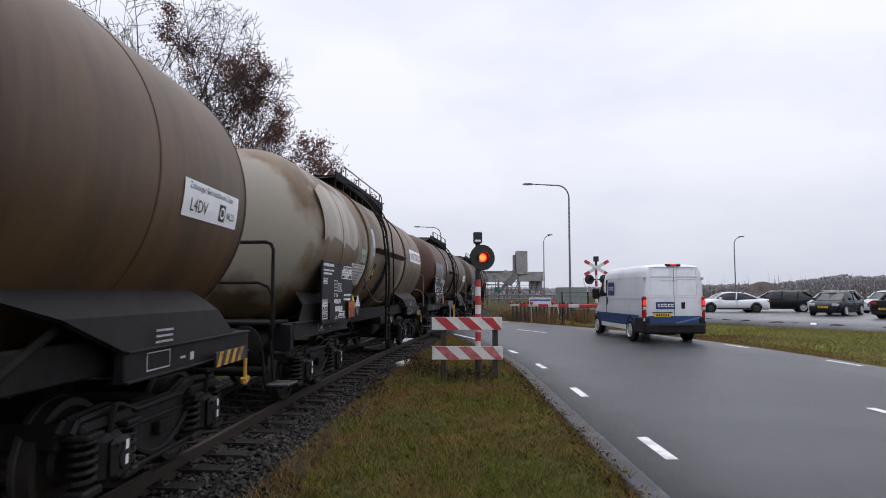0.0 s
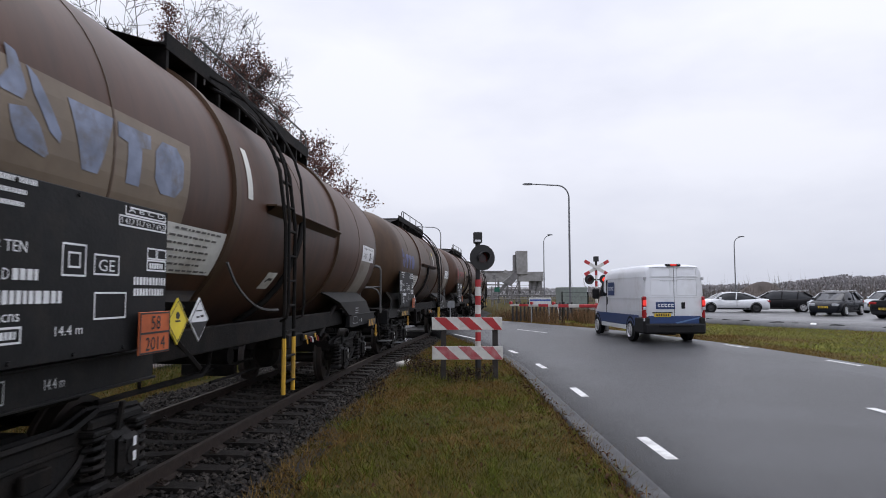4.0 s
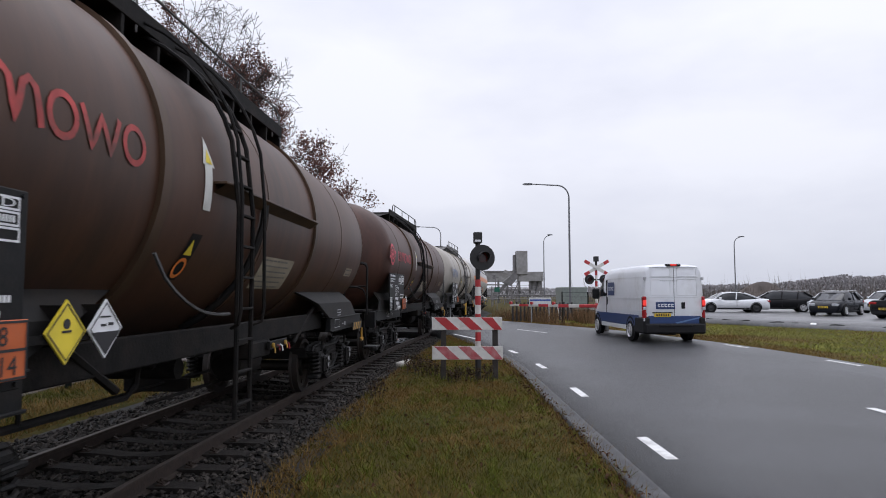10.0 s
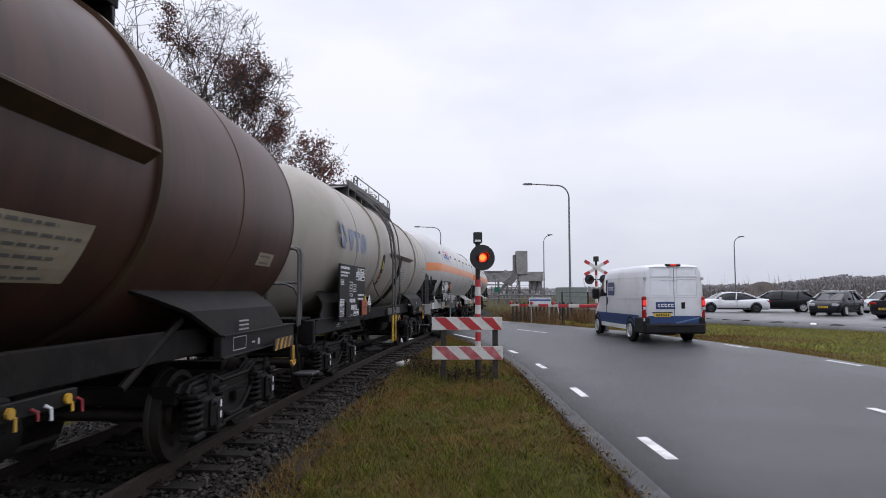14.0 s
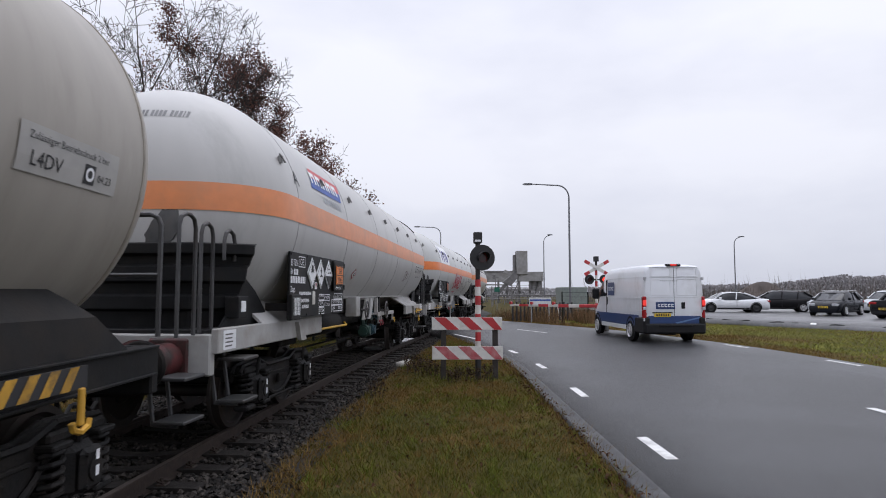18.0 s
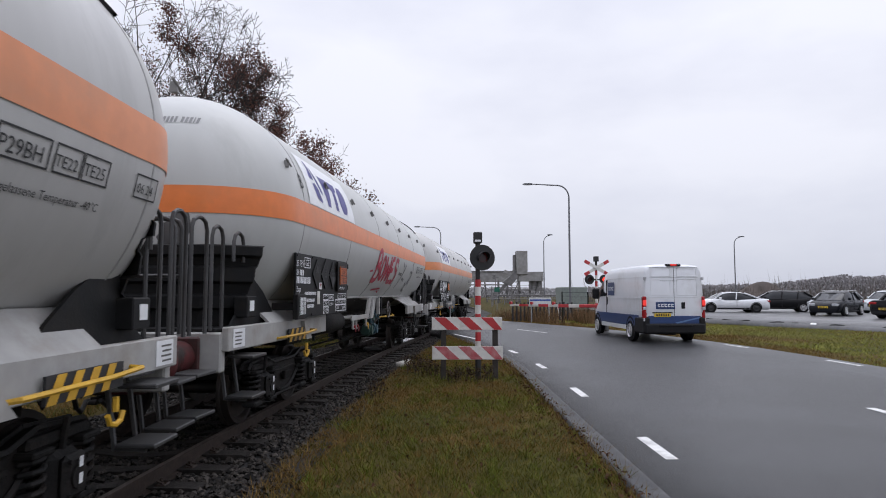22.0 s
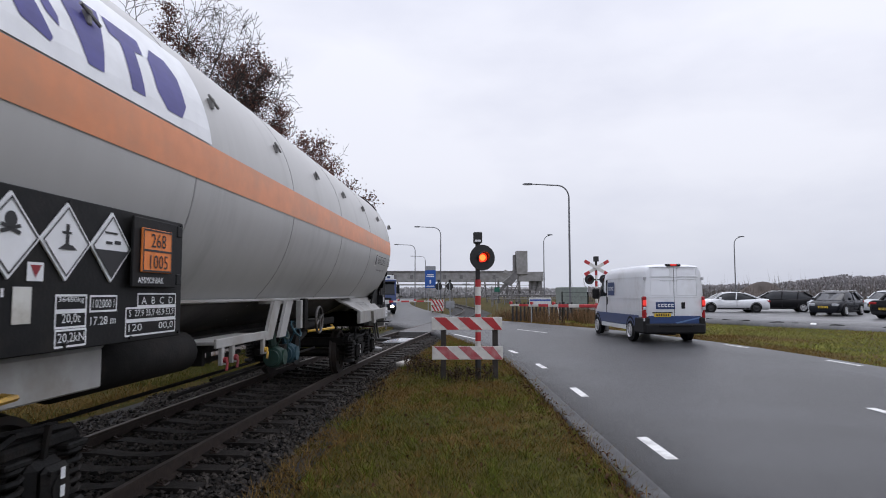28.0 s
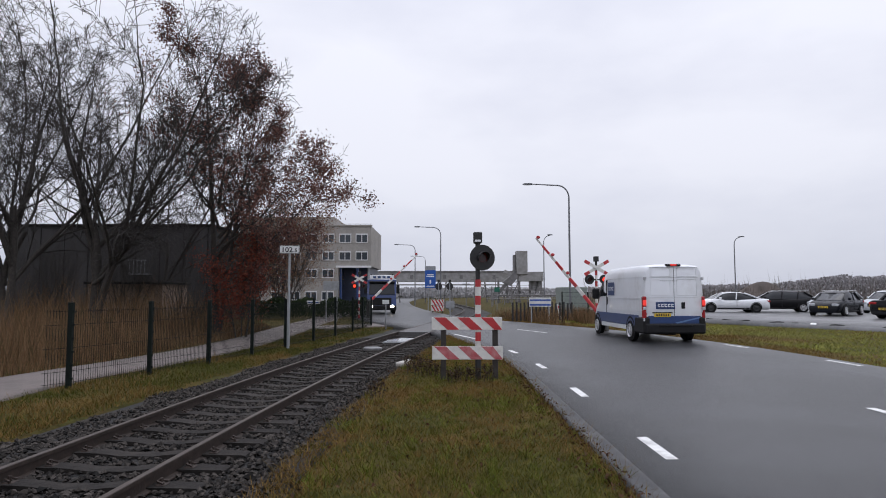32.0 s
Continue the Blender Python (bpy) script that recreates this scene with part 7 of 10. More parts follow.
def loft(stations):
    """A shell through sections: each a place x and a half outline of (y, z) from the bottom outward and up to the middle."""
    v, f = [], []
    n = len(stations[0][1])
    m = 2 * n
    for x, half in stations:
        v += [(x, y, z) for y, z in half] + [(x, -y, z) for y, z in reversed(half)]
    for i in range(len(stations) - 1):
        for k in range(m):
            f.append((m * i + k, m * i + (k + 1) % m, m * (i + 1) + (k + 1) % m, m * (i + 1) + k))
    f.append(tuple(range(m)))
    f.append(tuple(range(m * (len(stations) - 1), m * len(stations)))[::-1])
    return Shape().add(v, f)


def van():
    w = thing("van", pose(7.30, 23.25, bank(7.3) - 0.01, 0, 0, 92.6), "white panel van with dark blue lower band and lit tail lamps", "van")
    hw = 0.985

    def section(x, top, k=1.0, z0=0.36):
        pr = []
        for fy, fz in ((0.90, 0.0), (0.985, 0.10), (1.0, 0.25), (1.0, 0.42), (0.99, 0.58), (0.968, 0.74), (0.94, 0.88), (0.905, 0.945), (0.83, 0.982), (0.5, 0.996), (0.0, 1.0)):
            pr.append((hw * k * fy, z0 + (top - z0) * fz))
        return (x, pr)
    st = [section(-2.96, 2.44, 0.955), section(-2.93, 2.49, 0.985), section(-2.7, 2.545, 1.0), section(-1.5, 2.56, 1.0), section(0.3, 2.55, 1.0), section(1.0, 2.52, 1.0),
          section(1.35, 2.42, 1.0), section(1.9, 1.78, 0.99), section(2.3, 1.34, 0.97), section(2.7, 1.12, 0.93), section(2.92, 0.92, 0.85), section(2.98, 0.66, 0.78)]
    body = part("body", loft(st), M_VAN, w, smooth=50)
    # blue band round the sides and the tail, in flush strips
    for s in (-1, 1):
        part("side_band", Shape().box(-2.5, s * 1.0, 0.52, 2.2, s * 1.008, 0.88, 0.003), M_VAN_BLUE, body, "dark blue band")
        part("sill_strip", Shape().box(-1.5, s * 0.95, 0.36, 1.6, s * 1.005, 0.50, 0.01), M_VAN, body)
        part("arch", Shape().lathe([(s * 0.96, 0.0), (s * 0.96, 0.43), (s * 1.012, 0.43), (s * 1.012, 0.36), (s * 0.97, 0.36), (s * 0.97, 0)], 24, "y", centre=(-1.72, 0, 0.40)), M_PLASTIC, body)
        part("arch", Shape().lathe([(s * 0.96, 0.0), (s * 0.96, 0.43), (s * 1.012, 0.43), (s * 1.012, 0.36), (s * 0.97, 0.36), (s * 0.97, 0)], 24, "y", centre=(2.08, 0, 0.40)), M_PLASTIC, body)
        for x in (-1.72, 2.08):
            wheel(w, x, s * 0.92, 0.345, s, M_RIM, 0.215, 8)
        lamp = Shape().box(-3.0, s * 0.905, 0.74, -2.80, s * 1.012, 1.50, 0.03)
        lp = part("tail_lamp", lamp, M_LAMP_DULL, body, "tall red tail lamp")
        part("lit_segment", Shape().box(-3.012, s * 0.915, 1.20, -2.95, s * 1.018, 1.38, 0.015), M_LAMP_RED, lp)
        part("clear_segment", Shape().box(-3.012, s * 0.915, 1.06, -2.95, s * 1.018, 1.16, 0.015), M_LAMP_CLEAR, lp)
        part("reflector", Shape().box(-3.01, s * 0.86, 0.70, -2.9, s * 1.015, 0.80, 0.01), M_LAMP_CLEAR, lp)
        part("quarter_trim", Shape().box(-3.02, s * 0.80, 0.30, -2.14, s * 1.02, 0.84, 0.05), M_PLASTIC, body)
        glass = Shape().add([(1.02, s * 0.985, 1.50), (1.98, s * 0.995, 1.46), (1.62, s * 0.95, 1.98), (1.30, s * 0.905, 2.26), (1.02, s * 0.905, 2.26)], [(0, 1, 2, 3, 4)])
        part("side_window", glass, M_GLASS, body)
        mir = Shape().box(1.72, s * 1.02, 1.38, 1.92, s * 1.28, 1.80, 0.05)
        part("door_mirror", mir, M_PLASTIC, body)
        part("door_handle", Shape().box(0.78, s * 0.99, 1.18, 0.9, s * 1.02, 1.46, 0.02), M_PLASTIC, body)
        for x0, x1, z in ((-2.75, 1.0, 2.12), (-2.75, 1.0, 1.42), (-2.75, 1.0, 1.02)):
            part("panel_crease", Shape().box(x0, s * 0.90, z, x1, s * (0.955 if z > 2 else 1.0), z + 0.012), M_VAN, body)
        part("door_gap", Shape().box(0.93, s * 0.93, 0.6, 0.942, s * 1.003, 2.1), M_PLASTIC, body)
    band = part("tail_band", Shape().box(-2.975, -0.86, 0.60, -2.95, 0.86, 0.87, 0.006), M_VAN_BLUE, body, "dark blue band")
    part("rear_bumper", Shape().box(-3.06, -0.99, 0.30, -2.8, 0.99, 0.63, 0.05), M_PLASTIC, body)
    part("step_pad", Shape().box(-3.08, -0.55, 0.52, -2.95, 0.55, 0.60, 0.02), M_PLASTIC, body)
    part("windscreen", Shape().add([(2.27, -0.86, 1.40), (2.27, 0.86, 1.40), (1.42, 0.80, 2.36), (1.42, -0.80, 2.36)], [(0, 1, 2, 3)]), M_GLASS, body)
    part("door_seam", Shape().box(-2.972, -0.012, 0.62, -2.955, -0.004, 2.42), M_PLASTIC, body)
    for z in (2.10, 2.43, 1.45):
        part("door_crease", Shape().box(-2.970, -0.80, z, -2.955, 0.80, z + 0.010), M_GREY_INK, body)
    for s in (-1, 1):
        for z in (2.02, 0.98):
            part("hinge", Shape().box(-2.99, s * 0.90, z, -2.90, s * 0.98, z + 0.10, 0.01), M_GREY_INK, body)
    for s in (-1, 1):
        fr = Shape()
        for z0, z1 in ((1.52, 2.05), (2.14, 2.40)):
            y0, y1 = s * 0.10, s * 0.76
            for a in ((y0, z0, y1, z0 + 0.02), (y0, z1 - 0.02, y1, z1), (y0, z0, y0 + s * 0.02, z1), (y1 - s * 0.02, z0, y1, z1)):
                fr.box(-2.968, a[0], a[1], -2.945, a[2], a[3], 0.004)
        part("door_panel_frame", fr, M_VAN, body)
    part("swoosh", Shape().add([(-2.977, -0.10, 0.62), (-2.977, -0.84, 0.80), (-2.977, -0.84, 0.84), (-2.977, -0.02, 0.66)], [(0, 1, 2, 3)]), mat("pale_blue_wrap", (0.10, 0.18, 0.34), 0.35, vary=0.1), band, smooth=0)
    part("brake_light", Shape().box(-3.0, -0.24, 2.47, -2.85, 0.24, 2.54, 0.02), M_PLASTIC, body)
    part("brake_light_lens", Shape().box(-3.006, -0.10, 2.485, -2.99, 0.10, 2.525, 0.005), M_LAMP_RED, body, "lit red brake light")
    part("handle_recess", Shape().box(-2.985, -0.36, 1.10, -2.955, -0.24, 1.31, 0.012), M_PLASTIC, body)
    bd = part("logo_board", Shape().box(-2.978, -0.02, 1.09, -2.968, 0.60, 1.32), M_VAN_BLUE, body, "dark blue logo field", smooth=0)
    lt = Shape()
    for k in range(5):
        y0 = 0.54 - 0.11 * k
        lt.box(-2.984, y0 - 0.085, 1.155, -2.979, y0, 1.185).box(-2.984, y0 - 0.085, 1.225, -2.979, y0, 1.255).box(-2.984, y0 - 0.03, 1.155, -2.979, y0 - 0.002, 1.255)
    part("logo_mark", lt, M_LOGO_WHITE, bd, smooth=0)
    bs = part("logo_board", Shape().box(0.02, 1.0, 1.52, 0.74, 1.004, 2.0), M_VAN_BLUE, body, "dark blue logo field", smooth=0)
    bs.matrix_basis = Matrix.Translation((0, -0.012, 0))
    lt = Shape()
    for k in range(5):
        x0 = 0.66 - 0.12 * k
        lt.box(x0 - 0.085, 1.004, 1.70, x0, 1.008, 1.73).box(x0 - 0.085, 1.004, 1.80, x0, 1.008, 1.83).box(x0 - 0.03, 1.004, 1.70, x0, 1.008, 1.83)
    part("logo_mark", lt, M_LOGO_WHITE, bs, smooth=0)
    lt = Shape()
    for k in range(9):
        lt.box(-2.974, 0.44 - 0.065 * k, 1.985, -2.970, 0.40 - 0.065 * k, 2.015)
    part("small_lettering", lt, M_GREY_INK, body, smooth=0)
    pl = part("number_plate", Shape().box(-2.995, 0.12, 0.84, -2.975, 0.66, 0.95, 0.004), M_PLATE_Y, body, "yellow number plate")
    lt = Shape()
    for k in range(6):
        lt.box(-3.0, 0.60 - 0.075 * k, 0.862, -2.996, 0.555 - 0.075 * k, 0.928)
    part("plate_bars", lt, M_INK, pl, smooth=0)
    part("plate_recess", Shape().box(-2.985, 0.06, 0.955, -2.965, 0.72, 0.99), M_PLASTIC, body)
    part("exhaust", Shape().cyl((-2.9, 0.45, 0.30), (-2.2, 0.45, 0.30), 0.035, 8), M_FRAME, w)
    part("spare_wheel", Shape().lathe([(0.24, 0.0), (0.24, 0.30), (0.34, 0.33), (0.42, 0.30), (0.42, 0)], 18, "z", centre=(-2.3, 0, 0)), M_TYRE, w)
    part("axle_beam", Shape().box(-1.80, -0.85, 0.28, -1.64, 0.85, 0.40, 0.02), M_FRAME, w)


def car(at, paint, label, length=4.6, width=1.8, height=1.42, style="saloon", rim=None, lit=False, plate=True, group="parked cars"):
    """A parked passenger car; x runs to its front."""
    w = thing("car", at, label, "car", group)
    L, hw = length / 2, width / 2
    belt = height * 0.64
    hood = {"coupe": 0.70, "saloon": 0.68, "estate": 0.69}[style] * height

    def low(x, top, k=1.0):
        return (x, [(hw * k * a, 0.20 + (top - 0.20) * b) for a, b in ((0.80, 0.0), (0.94, 0.12), (1.0, 0.45), (0.985, 0.75), (0.93, 0.95), (0.80, 1.0), (0.0, 1.02))])
    rear_top = belt * (1.06 if style == "coupe" else 1.04)
    st = [low(-L, 0.72 * rear_top, 0.80), low(-L + 0.08, rear_top * 0.97, 0.90), low(-L + 0.5, rear_top, 0.98), low(-0.6, belt, 1.0), low(0.6, belt * 0.99, 1.0),
          low(1.05, hood * 0.98, 1.0), low(L - 0.55, hood * 0.88, 0.97), low(L - 0.12, hood * 0.74, 0.88), low(L, hood * 0.5, 0.76)]
    body = part("body", loft(st), paint, w, smooth=55)
    tail = {"coupe": -L + 0.55, "saloon": -L + 0.75, "estate": -L + 0.12}[style]
    back = {"coupe": -0.75, "saloon": -0.95, "estate": -L + 0.85}[style]

    def cab(x, top, k):
        return (x, [(hw * k * a, belt - 0.05 + (top - belt + 0.05) * b) for a, b in ((0.96, 0.0), (0.92, 0.30), (0.84, 0.72), (0.74, 0.93), (0.55, 1.0), (0.0, 1.015))])
    cs = [cab(tail, belt + 0.02, 0.90), cab(back, height * 0.945, 0.93), cab(min(-0.5, back * 0.5), height * 0.988, 0.97), cab(-0.05, height, 1.0), cab(0.32, height * 0.985, 1.0), cab(0.62, height * 0.93, 0.98), cab(1.40, belt + 0.01, 0.92)]
    part("glasshouse", loft(cs), M_GLASS, body, smooth=28)
    rs = [(x, [(y * 1.012, z + 0.008) for y, z in p[3:]]) for x, p in cs[1:6]]
    part("roof", loft([(x, [(p[0][0], p[0][1] - 0.02)] + p) for x, p in rs]), paint, body, smooth=50)
    for s in (-1, 1):
        posts = [((1.33, s * hw * 0.88, belt), (0.62, s * hw * 0.74, height * 0.93), 0.035), ((-0.15, s * hw * 0.97, belt), (-0.25, s * hw * 0.78, height * 0.96), 0.035),
                 ((tail, s * hw * 0.86, belt), (back, s * hw * 0.74, height * 0.95), 0.06)]
        if style == "estate":
            posts.append(((-1.15, s * hw * 0.95, belt), (-1.25, s * hw * 0.77, height * 0.95), 0.035))
        for a, b, q in posts:
            part("pillar", Shape().tube([a, b], q, 6), paint, body)
        part("mirror", Shape().box(0.82, s * hw * 0.98, belt + 0.0, 0.98, s * hw * 1.16, belt + 0.14, 0.03), paint, body)
        for x in (-L + 0.95, L - 0.88):
            part("arch", Shape().lathe([(s * (hw - 0.12), 0.0), (s * (hw - 0.12), 0.37), (s * (hw + 0.006), 0.37), (s * (hw + 0.006), 0.33), (s * (hw - 0.1), 0.33), (s * (hw - 0.1), 0)], 22, "y", centre=(x, 0, 0.34)), M_PLASTIC, body)
            wheel(w, x, s * (hw - 0.09), 0.325, s, rim, 0.2)
        part("tail_lamp", Shape().box(-L - 0.005, s * hw * 0.45, belt * 0.80, -L + 0.22, s * hw * 0.90, belt * 0.93, 0.02), M_LAMP_DULL, body)
        part("headlamp", Shape().box(L - 0.30, s * hw * 0.48, hood * 0.60, L - 0.02, s * hw * 0.86, hood * 0.74, 0.03), M_LAMP_CLEAR, body)
        part("door_line", Shape().box(-0.2, s * hw * 0.98, 0.35, -0.188, s * (hw + 0.003), belt), M_PLASTIC, body)
        part("side_strip", Shape().box(-L + 1.4, s * hw * 0.97, 0.24, L - 1.3, s * (hw + 0.004), 0.31, 0.01), M_PLASTIC, body)
        if style == "estate":
            part("roof_rail", Shape().tube([(-L + 0.5, s * hw * 0.66, height * 0.98), (-L + 0.6, s * hw * 0.66, height + 0.04), (0.3, s * hw * 0.68, height + 0.045), (0.45, s * hw * 0.68, height * 0.985)], 0.015, 6), M_RIM, body)
    part("grille", Shape().box(L - 0.05, -hw * 0.40, hood * 0.42, L + 0.012, hw * 0.40, hood * 0.64, 0.02), M_PLASTIC, body)
    part("rear_apron", Shape().box(-L - 0.02, -hw * 0.7, 0.22, -L + 0.2, hw * 0.7, 0.38, 0.03), M_PLASTIC, body)
    if plate:
        for x in (L + 0.012, -L - 0.02):
            p = part("number_plate", Shape().box(x, -0.26, 0.46, x + 0.012, 0.26, 0.57, 0.003), M_PLATE_Y, body, "yellow number plate")
            q = Shape()
            xx = x + 0.014 if x > 0 else x - 0.002
            for k in range(6):
                q.box(xx, -0.22 + 0.075 * k, 0.48, xx + 0.001, -0.175 + 0.075 * k, 0.55)
            part("plate_bars", q, M_INK, p, smooth=0)


def truck():
    w = thing("truck", pose(-5.15, 53.0, 0.0, 0, 0, -84), "blue lorry with lit headlamps waiting at the barrier", "truck")
    blue = mat("blue_truck_paint", (0.009, 0.032, 0.13), 0.35, vary=0.12, coat=0.3)
    cab = Shape().prism([(-1.6, 0.55), (-1.6, 2.75), (-1.2, 2.95), (0.15, 2.85), (0.42, 1.75), (0.55, 1.5), (0.55, 0.45), (-1.6, 0.45)], -1.2, 1.2)
    c = part("cab", cab, blue, w)
    part("windscreen", Shape().add([(0.57, -1.08, 1.62), (0.57, 1.08, 1.62), (0.24, 1.0, 2.62), (0.24, -1.0, 2.62)], [(0, 1, 2, 3)]), M_GLASS, c)
    part("sun_visor", Shape().box(0.2, -1.1, 2.62, 0.5, 1.1, 2.72, 0.02), M_PLASTIC, c)
    sg = part("roof_sign", Shape().box(-0.2, -1.0, 2.90, 0.1, 1.0, 3.25, 0.03), M_LOGO_WHITE, c, "white roof sign with blue shapes")
    q = Shape()
    for k in range(4):
        q.box(0.101, -0.75 + 0.4 * k, 2.98, 0.106, -0.5 + 0.4 * k, 3.16)
    part("sign_shapes", q, M_VAN_BLUE, sg, smooth=0)
    part("grille", Shape().box(0.55, -0.8, 0.75, 0.58, 0.8, 1.35, 0.02), M_PLASTIC, c)
    part("bumper", Shape().box(0.3, -1.22, 0.32, 0.66, 1.22, 0.72, 0.05), M_PLASTIC, c)
    for s in (-1, 1):
        part("headlamp", Shape().box(0.64, s * 0.72, 0.55, 0.69, s * 1.0, 0.72, 0.03), M_HEADLIGHT, c, "lit headlamp")
        part("mirror", Shape().box(0.2, s * 1.22, 1.7, 0.4, s * 1.48, 2.45, 0.04), M_PLASTIC, c)
        part("marker_light", Shape().ball((0.1, s * 0.9, 3.28), 0.06, 8, 5), M_PLASTIC, c)
        for x in (-0.3, -4.2, -5.5):
            wheel(w, x, s * 1.0, 0.5, s, M_GREY_STEEL, 0.3, 8)
    part("box_body", Shape().box(-6.8, -1.22, 1.0, -1.75, 1.22, 2.9, 0.04), blue, w)
    part("chassis", Shape().box(-6.8, -0.5, 0.62, -1.0, 0.5, 1.0, 0.02), M_FRAME, w)


van()
truck()
LOT = 0.40
M_CAR_WHITE = mat("white_car_paint", (0.68, 0.69, 0.71), 0.25, vary=0.04, coat=0.5)
M_CAR_BLACK = mat("black_car_paint", (0.008, 0.008, 0.009), 0.25, vary=0.1, coat=0.0, spec=0.16)
M_CAR_BLUE = mat("dark_blue_car_paint", (0.007, 0.008, 0.011), 0.25, vary=0.1, coat=0.0, spec=0.16)
M_CAR_SILVER = mat("silver_car_paint", (0.42, 0.44, 0.46), 0.3, 0.3, vary=0.05, coat=0.4)
car(pose(20.1, 44.2, LOT, 0, 0, 172), M_CAR_WHITE, "white coupe with black wheels on the parking ground", 4.78, 1.9, 1.40, "coupe", M_DARK_RIM, group="")
car(pose(24.0, 45.3, LOT, 0, 0, 160), M_CAR_BLACK, "black estate car with bright rims and roof rails", 4.9, 1.88, 1.48, "estate", M_RIM, group="")
car(pose(23.6, 37.8, LOT, 0, 0, -139), M_CAR_BLUE, "dark grey-blue saloon with a yellow number plate", 4.6, 1.8, 1.43, "saloon", M_RIM, group="")
car(pose(26.9, 43.2, LOT, 0, 0, -150), M_CAR_SILVER, "silver car behind the dark saloon", 4.3, 1.78, 1.46, "estate", M_RIM, group="")
car(pose(30.2, 42.5, LOT, 0, 0, -150), M_CAR_SILVER, "pale silver saloon at the back of the parking ground", 4.6, 1.8, 1.50, "saloon", M_RIM, group="")
car(pose(29.2, 38.8, LOT, 0, 0, -135), M_CAR_SILVER, "grey hatchback parked behind a dark car", 4.2, 1.78, 1.5, "estate", M_RIM, group="")
car(pose(24.5, 32.7, LOT, 0, 0, 18), M_CAR_BLACK, "dark car seen from behind at the end of the row", 4.5, 1.8, 1.45, "saloon", M_DARK_RIM, group="")
# ---- level crossing equipment ----
M_MAST_RED = mat("crossing_red", (0.42, 0.03, 0.035), 0.5, vary=0.15, dirt=(0.25, 0.05, 0.05), dirt_amount=0.4)
M_FADED_RED = mat("faded_red", (0.36, 0.07, 0.08), 0.6, vary=0.25, dirt=(0.45, 0.2, 0.2), dirt_amount=0.5, dirt_scale=4)
M_MAST_WHITE = mat("crossing_white", (0.62, 0.61, 0.58), 0.5, vary=0.1, dirt=(0.40, 0.38, 0.35), dirt_amount=0.45, dirt_scale=3)
M_SIGNAL_BLACK = mat("signal_black", (0.015, 0.015, 0.016), 0.55, vary=0.2)
M_LENS = mat("dark_red_lens", (0.045, 0.008, 0.008), 0.2, vary=0.1)
M_FLASH = glow("flashing_red_lamp", (1.0, 0.09, 0.018), 5.0)
M_FLASH_RIM = glow("red_rim_of_the_lamp", (1.0, 0.035, 0.012), 1.5)
M_FLASH_FAR = glow("distant_flashing_red_lamp", (1.0, 0.045, 0.02), 2.8)
M_POST = mat("dark_wooden_post", (0.035, 0.03, 0.027), 0.85, vary=0.3, bump=0.3)
BEACONS = []


def lamp_head(parent, at, early, r=0.26):
    """A round signal shield with a deep hood; behind the lens turns a lamp disc with one glowing face."""
    sh = Shape().lathe([(0.03, 0.0), (0.03, r), (0.0, r + 0.008), (-0.02, r), (-0.02, 0.10), (0.02, 0.10)], 32, "y")
    sh.lathe([(0.03, 0.13), (0.14, 0.12), (0.20, 0.08), (0.21, 0.0)], 20, "y")
    shield = part("signal_shield", sh, M_SIGNAL_BLACK, parent, "round black signal shield", at)
    hood = Shape()
    v, f = [], []
    n = 22
    for i in range(n + 1):
        a = radians(-35 + 250 * i / n)
        c, s = math.cos(a), math.sin(a)
        k = 0.5 + 0.5 * s
        for rr, yy in ((0.118, -0.02), (0.112, -0.06 - 0.20 * k), (0.106, -0.06 - 0.20 * k), (0.112, -0.02)):
            v.append((rr * c, yy, rr * s))
    for i in range(n):
        for k in range(3):
            f.append((4 * i + k, 4 * i + k + 1, 4 * i + k + 5, 4 * i + k + 4))
    part("hood", hood.add(v, f), M_SIGNAL_BLACK, shield)
    back = Shape().cyl((0, 0.004, 0), (0, 0.010, 0), 0.098, 20)
    disc = part("lamp_disc", back, M_LENS, shield, "red lamp disc that flashes", pose(0, -0.012, 0))
    front = Shape().cyl((0, -0.004, 0), (0, 0.003, 0), 0.096, 20)
    core = Shape().lathe([(-0.0045, 0.066), (-0.012, 0.045), (-0.014, 0.0)], 16, "y").mesh("lamp_core", M_FLASH)
    lit = M_FLASH_RIM if r > 0.25 else M_FLASH_FAR
    me = front.mesh("lamp_face", lit)
    me2 = disc.data
    bm = bmesh.new()
    bm.from_mesh(me2)
    bm.from_mesh(me)
    outer = len(bm.faces)
    bm.from_mesh(core)
    bm.faces.ensure_lookup_table()
    k = len(me2.polygons)
    for i, q in enumerate(bm.faces):
        q.material_index = 2 if i >= outer else (1 if i >= k else 0)
    bm.to_mesh(me2)
    bm.free()
    me2.materials.append(lit)
    me2.materials.append(M_FLASH if r > 0.25 else lit)
    BEACONS.append((disc, early))
    return shield


def banded_mast(name, parent, z0, z1, r, first_red, step):
    """A mast in red and white bands."""
    z, red = z0, first_red
    while z < z1 - 0.01:
        b = min(z + step, z1)
        part("mast_band", Shape().cyl((0, 0, z), (0, 0, b), r, 14), M_MAST_RED if red else M_MAST_WHITE, parent)
        z, red = b, not red


